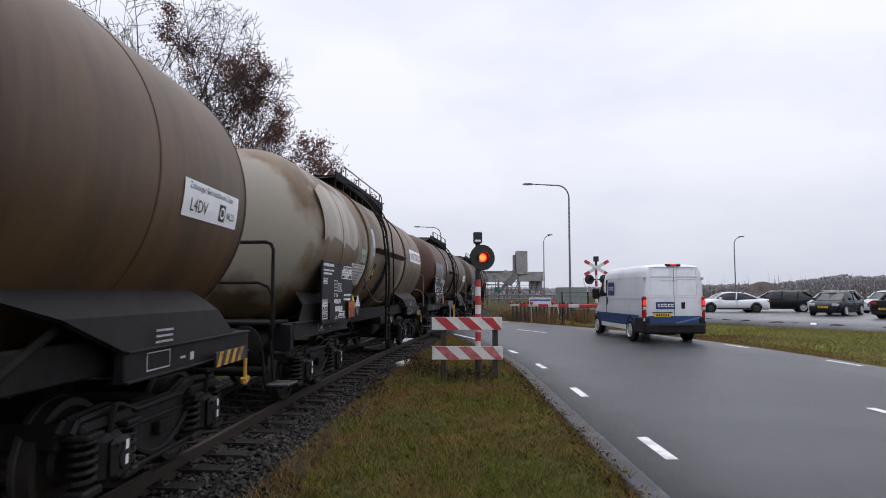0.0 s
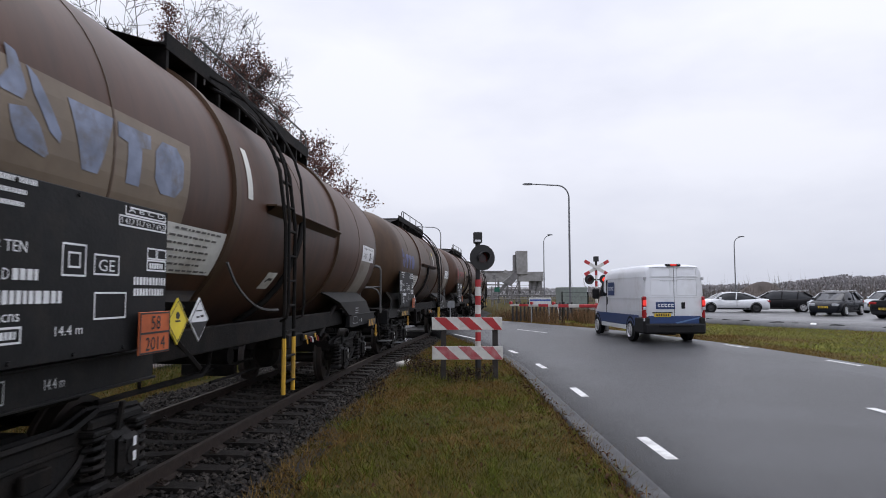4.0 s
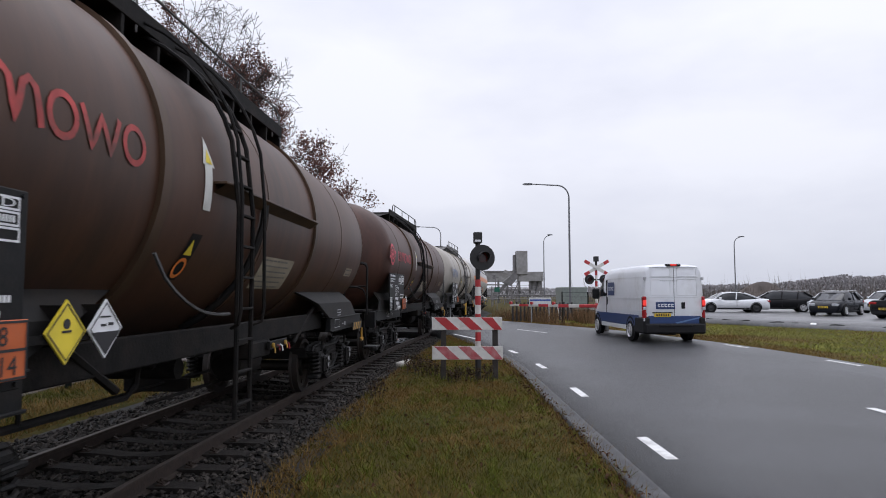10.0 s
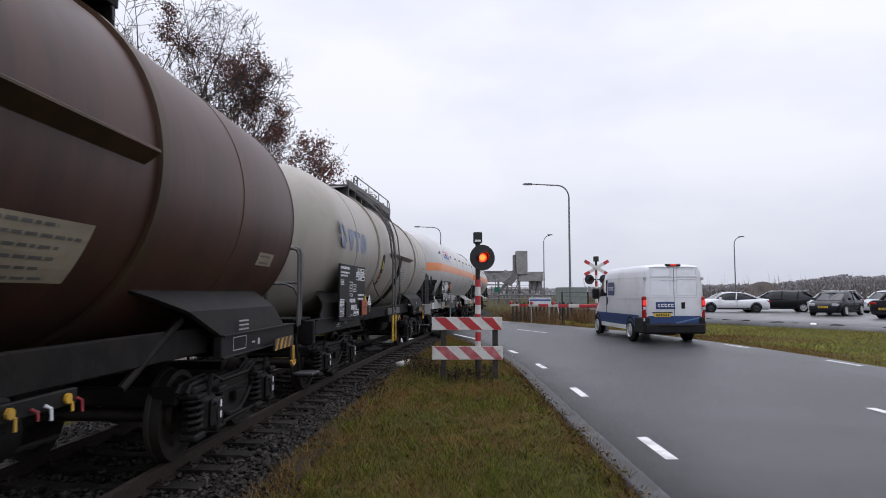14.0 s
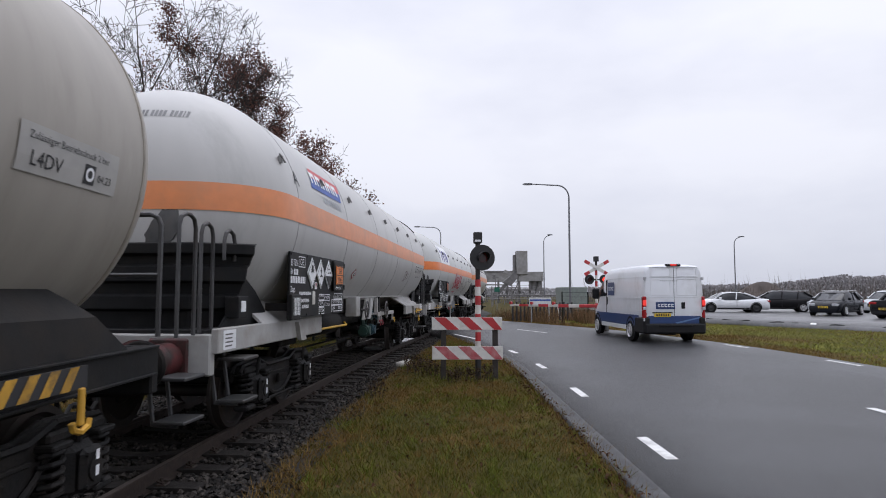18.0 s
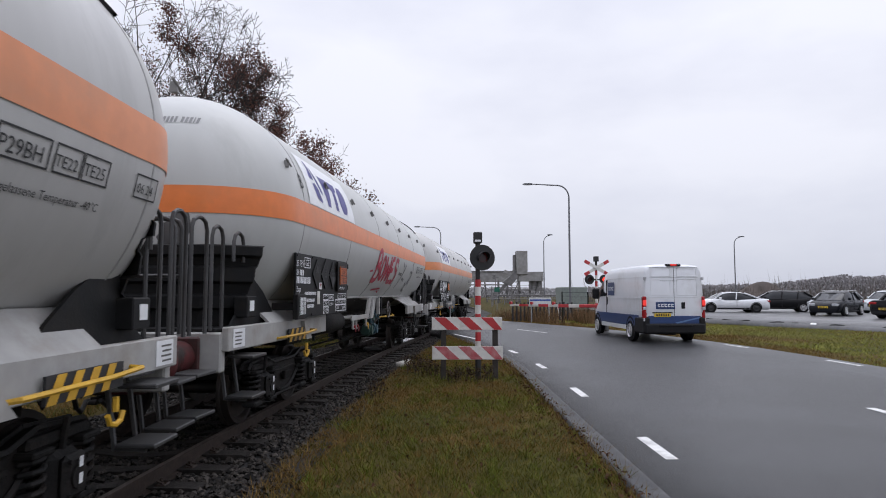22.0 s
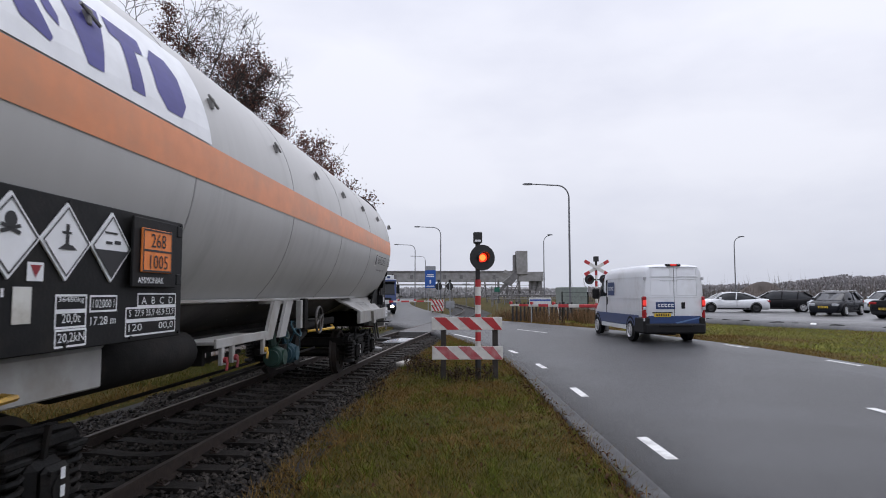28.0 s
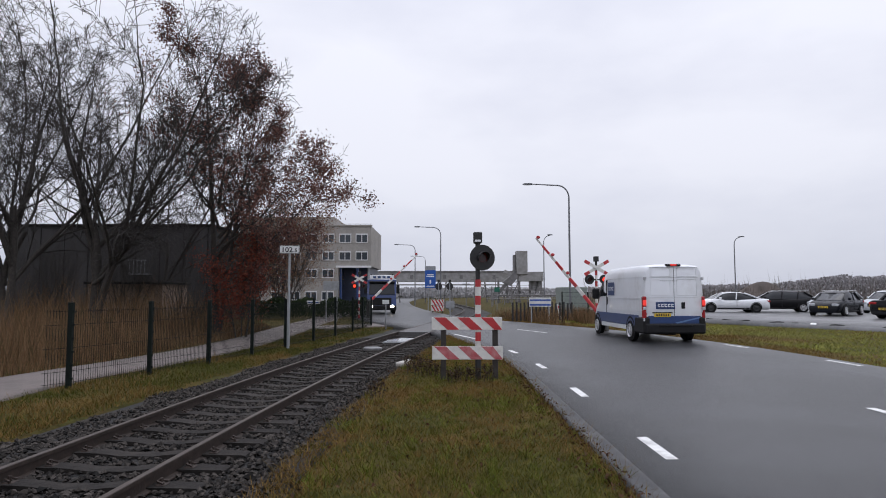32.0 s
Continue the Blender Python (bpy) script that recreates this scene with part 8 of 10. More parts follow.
def near_signal():
    w = thing("crossing_signal", pose(0.72, 12.98, -0.07), "crossing signal with round black shield on a red and white mast", "signal")
    part("mast_foot", Shape().cyl((0, 0, 0), (0, 0, 0.42), 0.062, 14), M_SIGNAL_BLACK, w)
    banded_mast("mast", w, 0.42, 2.05, 0.058, True, 0.185)
    part("mast_top", Shape().cyl((0, 0, 2.05), (0, 0, 2.86), 0.05, 14), M_SIGNAL_BLACK, w)
    lamp_head(w, pose(0.09, -0.07, 2.50, 0, 0, 12), 0.0)
    part("mast_arm", Shape().box(-0.02, -0.05, 2.46, 0.12, 0.02, 2.54, 0.01), M_SIGNAL_BLACK, w)
    bx = part("bell_box", Shape().box(-0.09, -0.08, 2.80, 0.09, 0.10, 3.03, 0.012), M_SIGNAL_BLACK, w)
    part("white_label", Shape().box(-0.06, -0.086, 2.83, 0.06, -0.081, 2.87), M_WHITE_INK, bx, smooth=0)


def stripe_board(parent, x0, x1, z0, z1, y, red, slant, n, label):
    """A board with slanting stripes, each a flat piece of its own."""
    b = part("board", Shape().box(x0, y, z0, x1, y + 0.025, z1, 0.004), M_MAST_WHITE, parent, label, smooth=0)
    p = (x1 - x0) / n
    for k in range(n):
        a = x0 + 0.04 + p * k
        q = [(a, z1 - 0.004), (min(a + p * 0.5, x1), z1 - 0.004), (min(a + p * 0.5 + slant, x1), z0 + 0.004), (min(a + slant, x1), z0 + 0.004)]
        part("stripe", Shape().prism(q, y - 0.004, y + 0.001), red, b, smooth=0)


def barrier_boards():
    w = thing("road_end_barrier", pose(0, 12.95, -0.08), "two red and white striped boards on dark posts in the grass", "barrier")
    for x in (0.01, 1.07):
        part("post", Shape().box(x - 0.055, 0.0, -0.1, x + 0.055, 0.10, 1.24, 0.008), M_POST, w)
    stripe_board(w, -0.23, 1.21, 1.03, 1.29, -0.03, M_MAST_RED, 0.28, 3, "bright red and white striped board")
    stripe_board(w, -0.22, 1.22, 0.43, 0.70, -0.03, M_FADED_RED, 0.28, 3, "faded red and white striped board")


def cross_signal(x, y, z, turn, arm_len, early, label, arms):
    """A mast with the crossed boards, two lamps and the barrier beside it."""
    w = thing("crossing_signal", pose(x, y, z, 0, 0, turn), label, "signal")
    banded_mast("mast", w, 0.0, 2.6, 0.055, True, 0.24)
    part("mast_top", Shape().cyl((0, 0, 2.6), (0, 0, 3.0), 0.05, 12), M_SIGNAL_BLACK, w)
    for s in (-1, 1):
        cr = part("cross_board", Shape().box(-0.60, -0.01, -0.07, 0.60, 0.012, 0.07, 0.004), M_MAST_WHITE, w, "white crossed board with red tips", pose(0, -0.08 - 0.03 * (s > 0), 2.72, 0, s * 30, 0), smooth=0)
        for e in (-1, 1):
            part("red_tip", Shape().box(e * 0.36, -0.016, -0.068, e * 0.602, -0.008, 0.068), M_MAST_RED, cr, smooth=0)
    part("bell_box", Shape().box(-0.10, -0.1, 3.0, 0.10, 0.1, 3.22, 0.012), M_SIGNAL_BLACK, w)
    for s in (-1, 1):
        lamp_head(w, pose(s * 0.32, -0.10, 2.22, 0, 0, 0), early[(s + 1) // 2], 0.20)
    part("lamp_bar", Shape().box(-0.4, -0.05, 2.19, 0.4, -0.02, 2.24), M_SIGNAL_BLACK, w)
    b = thing("crossing_barrier", pose(*arms[0]), "red and white barrier boom beside the crossing", "barrier")
    px, py = arms[1]
    part("pedestal", Shape().box(px - 0.16, py - 0.16, -1.2, px + 0.16, py + 0.16, 0.12, 0.03), M_GREY_STEEL, b)
    boom = part("boom", Shape().box(-0.15 + px, -0.05, -0.07, 0.6, 0.05, 0.07, 0.02), M_MAST_RED, b, "red and white boom")
    n = 7
    for k in range(n):
        a, c = 0.6 + (arm_len - 0.6) * k / n, 0.6 + (arm_len - 0.6) * (k + 1) / n
        t = 0.075 - 0.005 * k
        part("boom_section", Shape().box(a, -0.03, -t, c, 0.03, t, 0.008), M_MAST_WHITE if k % 2 == 0 else M_MAST_RED, boom)
    for d in (0.45, 0.72, 0.99):
        part("boom_lamp", Shape().cyl((arm_len * d, -0.05, 0.10), (arm_len * d, 0.05, 0.10), 0.07, 10), M_MAST_RED, boom)
    return boom, w


BOOMS = []
near_signal()
barrier_boards()
# the boom's box: its pivot, turned so that the boom's length runs along its x
boom_r, _ = cross_signal(6.63, 27.2, 0.08, 0, 4.05, (None, 0.5), "crossing signal with white crossed boards and two round lamps", [(6.40, 27.0, 1.16, 0, 0, 180 - 36), (-0.40, -0.26)])
boom_l, _ = cross_signal(-5.85, 44.0, 0.0, 4, 5.4, (0.5, 0.0), "crossing signal with crossed boards before the waiting lorry", [(-5.15, 44.2, 1.12, 0, 0, 38), (0.0, 0.0)])
# ---- fence, signs, lamps ----
M_FENCE = mat("dark_green_fence", (0.007, 0.0105, 0.009), 0.7, vary=0.2, spec=0.15)
M_GALV = mat("galvanised_post", (0.30, 0.31, 0.32), 0.5, 0.4, vary=0.15)
M_LAMP_POST = mat("lamp_post_grey", (0.16, 0.165, 0.175), 0.5, 0.3, vary=0.12)
M_SIGN_WHITE = mat("sign_white", (0.62, 0.63, 0.62), 0.5, vary=0.08, dirt=(0.45, 0.45, 0.42), dirt_amount=0.35)


def fence():
    line = [(-7.29, 12.38), (-6.64, 14.36), (-6.12, 16.56), (-5.68, 18.84), (-5.33, 21.4), (-4.95, 24.19), (-4.62, 27.08), (-4.33, 30.29), (-4.2, 33.0), (-4.05, 35.6)]
    post = Shape().box(-0.045, -0.045, -0.15, 0.045, 0.045, 1.62, 0.008).box(-0.05, -0.05, 1.62, 0.05, 0.05, 1.65, 0.01)
    for k in range(6):
        post.box(0.03, -0.02, 0.15 + 0.26 * k, 0.07, 0.02, 0.19 + 0.26 * k)
    post = post.mesh("fence_post", M_FENCE)
    w = thing("fence", Matrix(), "dark green steel mesh fence along the track", "fence")
    for x, y in line:
        part("fence_post", post, None, w, "", pose(x, y, -0.13))
    line = [(-7.55, 11.95)] + line
    for a, b in zip(line, line[1:]):
        a, b = Vector((*a, 0)), Vector((*b, 0))
        d = (b - a).length
        n = int(d / 0.055)
        s = Shape()
        for k in range(1, n):
            x = d * k / n
            s.box(x - 0.0028, -0.0028, 0.02, x + 0.0028, 0.0028, 1.50)
        for z in (0.08, 0.30, 0.75, 1.20, 1.46):
            s.box(0, -0.005, z, d, 0.005, z + 0.008)
        part("mesh_panel", s, M_FENCE, w, "", pose(a.x, a.y, -0.12, 0, 0, math.degrees(math.atan2(b.y - a.y, b.x - a.x))), smooth=0)


def km_sign():
    w = thing("distance_sign", pose(-5.18, 21.18, -0.13), "white kilometre board 102.5 on a galvanised post", "sign")
    part("post", Shape().cyl((0, 0, -0.1), (0, 0, 1.8), 0.05, 12).cyl((0, 0, 1.8), (0, 0, 3.3), 0.038, 12), M_GALV, w)
    b = part("board", Shape().box(-0.34, -0.05, 3.17, 0.34, -0.03, 3.44, 0.02), M_SIGN_WHITE, w)
    s = board_ring(Shape(), -0.335, 3.175, 0.335, 3.435, -0.054, 0.018)
    for text, size, u, z in (("102", 0.235, -0.28, 3.215), ("5", 0.17, 0.17, 3.215)):
        v, f = letters(text, size)
        for k in range(4):
            s.add([(u + p[0] * 1.12 + 0.009 * (k % 2), -0.055 - 0.0006 * k, z + p[1] + 0.008 * (k // 2)) for p in v], f)
    s.box(0.125, -0.056, 3.22, 0.145, -0.053, 3.24)
    part("numerals", s, M_INK, b, smooth=0)


def lamp(x, y, height, reach, side=-1, thick=1.0):
    w = thing("street_lamp", pose(x, y, bank(x) - 0.05), "tall grey street lamp with a bent arm", "street lamp", "street lamps")
    pts = [(0, 0, 0), (0, 0, height * 0.5), (0, 0, height - 1.0)]
    for k in range(1, 9):
        a = math.pi / 2 * k / 8
        pts.append((side * 0.75 * (1 - math.cos(a)), 0, height - 1.0 + 0.80 * math.sin(a)))
    pts.append((side * reach, 0, height - 0.12))
    rad = [0.085 * thick, 0.065 * thick, 0.055 * thick] + [0.045 * thick] * 8 + [0.035 * thick]
    pole = part("pole", Shape().tube(pts, rad, 10), M_LAMP_POST, w)
    part("door", Shape().box(-0.03, -0.09 * thick, 0.6, 0.03, -0.07 * thick, 0.95), M_FRAME, pole)
    hd = Shape().prism([(0, 0.0), (0.12, 0.06), (0.55, 0.05), (0.66, 0.0), (0.6, -0.05), (0.05, -0.04)], -0.12, 0.12)
    head = part("lamp_head", hd, M_LAMP_POST, w, "", pose(side * (reach - 0.05), 0, height - 0.12, 0, 0, 180 if side < 0 else 0))
    part("lens", Shape().box(0.1, -0.08, -0.06, 0.55, 0.08, -0.045, 0.005), M_LAMP_CLEAR, head)


def plain_sign(x, y, z, width, height, board_z, label, material, legs=(0.0,), name="sign", thick=0.02, bars=None):
    w = thing(name, pose(x, y, z), label, "sign")
    for d in legs:
        part("post", Shape().cyl((d, 0.03, -0.1), (d, 0.03, board_z + height * 0.9), 0.035, 8), M_GALV, w)
    b = part("board", Shape().box(-width / 2, -thick, board_z, width / 2, thick, board_z + height, 0.006), material, w, smooth=0)
    if bars:
        s = Shape()
        for u0, z0, u1, z1 in bars[0]:
            board_rect(s, u0 * width, board_z + z0 * height, u1 * width, board_z + z1 * height, -thick - 0.006)
        tagged(part("sign_lettering", s, bars[1], b, smooth=0), kind="stuff")
    return w


fence()
km_sign()
lamp(8.08, 40.0, 8.75, 2.35)
lamp(-0.24, 66.0, 8.9, 2.2)
lamp(-4.0, 90.0, 8.9, 2.4)
lamp(-3.3, 118.0, 8.9, 2.2)
lamp(11.9, 74.0, 8.6, 0.45, 1)
lamp(34.4, 74.0, 8.2, 0.6, 1)
M_SIGN_BLUE = mat("sign_blue", (0.015, 0.09, 0.36), 0.45, vary=0.08)
sg = plain_sign(-1.25, 62.0, 0.0, 1.05, 2.15, 2.25, "tall blue route sign with a grey top on posts", M_SIGN_BLUE, (-0.2, 0.2),
                bars=([(-0.3, 0.58, 0.3, 0.63), (-0.36, 0.50, 0.36, 0.55), (-0.07, 0.2, 0.07, 0.36), (-0.36, 0.06, 0.36, 0.10)], M_LOGO_WHITE))
part("grey_top", Shape().box(-0.525, -0.024, 4.0, 0.525, -0.021, 4.40), M_GALV, sg, smooth=0)
plain_sign(0.36, 31.0, -0.05, 0.42, 0.34, 1.05, "small grey plate on a thin post", M_GALV, (0.0,))
plain_sign(5.55, 36.0, 0.0, 1.25, 0.52, 0.95, "white and blue company board by the fence", M_SIGN_WHITE, (-0.5, 0.5), bars=([(-0.48, 0.1, 0.48, 0.30), (-0.48, 0.62, 0.48, 0.80)], M_BLUE))
plain_sign(-7.3, 41.0, -0.1, 1.0, 0.6, 2.0, "grey board on two posts", M_GALV, (-0.3, 0.4))
plain_sign(-5.55, 27.0, -0.1, 0.55, 0.14, 1.35, "small white board at the fence", M_SIGN_WHITE, (0.0,), bars=([(-0.4, 0.3, 0.4, 0.6)], M_BLUE))
plain_sign(-2.95, 32.5, -0.1, 0.34, 0.22, 1.25, "small white plate on a post beside the track", M_SIGN_WHITE, (0.0,))
plain_sign(5.15, 60.0, 0.1, 0.5, 0.45, 1.75, "small green sign near the plant", mat("sign_green", (0.01, 0.12, 0.08), 0.5), (0.0,))
for x in (-0.40, 0.62):
    w = thing("rear_signal", pose(x, 58.0, 0.0), "back of a crossing signal on a thin mast", "signal", "far signals")
    part("mast", Shape().cyl((0, 0, 0), (0, 0, 2.9), 0.05, 8), M_GALV, w)
    part("shield", Shape().lathe([(-0.03, 0), (-0.03, 0.33), (0.03, 0.33), (0.05, 0.12), (0.2, 0.1), (0.2, 0)], 18, "y", centre=(0, 0, 2.35)), M_SIGNAL_BLACK, w)
    part("box", Shape().box(-0.11, -0.1, 2.7, 0.11, 0.1, 2.98, 0.01), M_SIGNAL_BLACK, w)
cb = thing("chevron_block", pose(-0.5, 57.0, 0.0), "red and white striped block at the crossing", "barrier")
stripe_board(cb, -0.6, 0.6, 0.1, 0.62, 0.0, M_MAST_RED, 0.3, 4, "red and white striped board")
stripe_board(cb, -0.6, 0.6, 0.66, 1.15, 0.0, M_MAST_RED, 0.3, 4, "red and white striped board")
part("post", Shape().box(-0.5, 0.03, -0.1, -0.42, 0.1, 1.1).box(0.42, 0.03, -0.1, 0.5, 0.1, 1.1), M_POST, cb)
mk = thing("marker_post", pose(7.35, 39.6, 0.14, 0, -9, 0), "leaning white reflector post in the verge", "post")
part("body", Shape().prism([(-0.06, -0.05), (0.06, -0.05), (0.06, 0.80), (-0.06, 0.95)], -0.03, 0.03), M_SIGN_WHITE, mk)
part("reflector", Shape().box(-0.035, -0.036, 0.62, 0.035, -0.03, 0.80), M_MAST_RED, mk)
pt = thing("track_plate", pose(*on_track(24.2, 0.05, -0.135), 0, 0, -6), "pale wet plate between the rails", "plate")
part("plate", Shape().prism([(-0.35, -0.9), (0.45, -0.6), (0.50, 1.2), (-0.05, 1.3), (-0.35, 0.3)], 0.0, 0.05, "z"), mat("pale_wet_plate", (0.34, 0.35, 0.36), 0.12, vary=0.1), pt)
bt = thing("buried_cap", pose(*on_track(21.0, -0.1, -0.15)), "round grey cap between the rails", "cap")
part("cap", Shape().lathe([(0.0, 0.32), (0.05, 0.32), (0.07, 0.26), (0.07, 0)], 18, "z"), mat("grey_cap", (0.14, 0.14, 0.14), 0.5), bt)
st = thing("kerb_stone", pose(*on_track(16.6, 1.75, -0.13), 0, 0, -20), "pale broken stone beside the ballast", "stone")
part("stone", Shape().box(-0.09, -0.4, -0.03, 0.09, 0.4, 0.09, 0.03), mat("pale_stone", (0.36, 0.34, 0.31), 0.8, vary=0.2, bump=0.4), st)

def debris():
    """Broken bits of kerb and rubber along the edge of the parking ground."""
    dark = mat("dark_debris", (0.03, 0.03, 0.03), 0.7, vary=0.4, bump=0.4)
    rng = random.Random(12)
    for x, y, d, k in ((13.3, 33.6, 0.5, 0), (13.6, 32.2, 0.3, 1), (13.9, 30.9, 0.45, 0), (14.3, 30.0, 0.6, 0), (14.9, 28.3, 0.7, 0), (15.4, 27.6, 0.35, 1), (15.6, 26.6, 0.3, 2), (16.0, 25.6, 0.6, 0), (16.9, 23.6, 0.8, 0), (13.1, 34.8, 0.3, 1)):
        w = thing("debris", pose(x, y, 0.40, 0, 0, rng.uniform(0, 180)), "pale crumpled scrap by the parking ground" if k == 2 else "broken dark piece of kerb rubber lying on its edge", "debris", "debris by the parking ground")
        s = Shape().prism([(-d / 2, 0.0), (d / 2, 0.0), (d / 2 - 0.06, 0.04), (0.05, 0.06), (-d / 2 + 0.1, 0.03)], -0.10, 0.11)
        part("piece", s, M_SIGN_WHITE if k == 2 else dark, w, smooth=0)


debris()
# ---- buildings ----
M_FACADE = mat("grey_facade", (0.30, 0.28, 0.255), 0.8, vary=0.12, scale=3, dirt=(0.24, 0.225, 0.21), dirt_amount=0.4, dirt_scale=0.4)
M_WINDOW_FRAME = mat("white_window_frame", (0.62, 0.62, 0.62), 0.5, vary=0.05)
M_PANE = mat("window_pane", (0.045, 0.055, 0.065), 0.1, vary=0.2, spec=0.7)
M_DARK_WALL = mat("black_cladding", (0.020, 0.018, 0.0185), 0.7, vary=0.25, scale=2, stretch=(1, 1, 0.2))


def window(parent, x, z, width, height, y, lights=2, paint=None):
    fr = Shape()
    for a in ((x, z, x + width, z + 0.10), (x, z + height - 0.16, x + width, z + height), (x, z, x + 0.08, z + height), (x + width - 0.08, z, x + width, z + height)):
        fr.box(a[0], y - 0.06, a[1], a[2], y + 0.03, a[3])
    for k in range(1, lights):
        fr.box(x + width * k / lights - 0.04, y - 0.05, z, x + width * k / lights + 0.04, y + 0.02, z + height)
    w = part("window", fr, paint or M_WINDOW_FRAME, parent, smooth=0)
    for k in range(lights):
        part("pane", Shape().box(x + width * k / lights + 0.05, y - 0.015, z + 0.08, x + width * (k + 1) / lights - 0.05, y - 0.005, z + height - 0.12), M_PANE, w, smooth=0)


def office():
    w = thing("office_building", pose(-0.35, 75, 0), "grey four-storey office block with white window frames", "building")
    body = Shape().box(-24, 0, 4.95, -8.25, 12, 9.75).box(-24, 0, -0.2, -12.15, 12, 4.96)
    part("wall", body, M_FACADE, w, smooth=0)
    part("recess_wall", Shape().box(-12.15, 2.2, -0.2, -8.6, 11, 4.95), mat("dark_blue_front", (0.02, 0.03, 0.06), 0.4), w, smooth=0)
    for x in (-11.9, -9.9, -8.55):
        part("column", Shape().cyl((x, 0.4, -0.2), (x, 0.4, 4.95), 0.16, 12), M_GALV if x > -9 else M_VAN_BLUE, w)
    part("fascia", Shape().box(-12.4, -0.12, 4.78, -8.2, 0.0, 5.02), M_WINDOW_FRAME, w, smooth=0)
    part("parapet", Shape().box(-24.1, -0.1, 9.75, -8.15, 0.25, 9.92), M_FACADE, w, smooth=0)
    part("stair_tower", Shape().box(-24, 1.0, 9.7, -12.85, 10, 11.0), M_FACADE, w, smooth=0)
    rail = Shape()
    for k in range(8):
        rail.box(-12.6 + 0.6 * k, 0.2, 9.9, -12.56 + 0.6 * k, 0.24, 10.05)
    rail.box(-12.6, 0.2, 10.03, -8.3, 0.24, 10.07)
    part("roof_rail", rail, M_GALV, w, smooth=0)
    for row, z in enumerate((7.75, 5.65)):
        for k in range(6):
            window(w, -10.1 - 2.0 * k, z, 1.45, 1.12, 0.0)
    for z in (3.55, 0.9):
        for k in range(4):
            window(w, -14.1 - 2.0 * k, z, 1.45, 1.12, 0.0)


def dark_hall():
    w = thing("dark_hall", pose(0, 42, 0), "black clad hall behind the bare trees", "building")
    part("wall", Shape().box(-29, 0, -0.2, -15.5, 10, 6.15), M_DARK_WALL, w, smooth=0)
    part("roof_edge", Shape().box(-29.1, -0.1, 6.15, -15.4, 10.1, 6.35), M_FRAME, w, smooth=0)
    for k in range(9):
        part("cladding_joint", Shape().box(-28.6 + 1.6 * k, -0.02, 0.2, -28.54 + 1.6 * k, 0.0, 6.1), M_FRAME, w, smooth=0)
    bal = Shape()
    for k in range(5):
        bal.box(-20.6 + 0.25 * k, -0.8, 3.0, -20.56 + 0.25 * k, -0.76, 3.9)
    bal.box(-20.7, -0.8, 3.86, -19.5, -0.74, 3.92).box(-20.7, -0.8, 2.95, -19.5, 0, 3.02)
    part("balcony", bal, M_LAMP_POST, w, smooth=0)
    s = thing("brick_shed", pose(-14.6, 30.5, 0), "low brown brick shed behind the reeds", "shed")
    part("wall", Shape().box(-2.6, 0, -0.2, 1.0, 3, 2.15), mat("brown_brick", (0.20, 0.145, 0.11), 0.85, vary=0.25, scale=12, bump=0.3), s, smooth=0)
    part("roof", Shape().box(-2.75, -0.15, 2.15, 1.15, 3.15, 2.27, 0.01), M_FRAME, s, smooth=0)


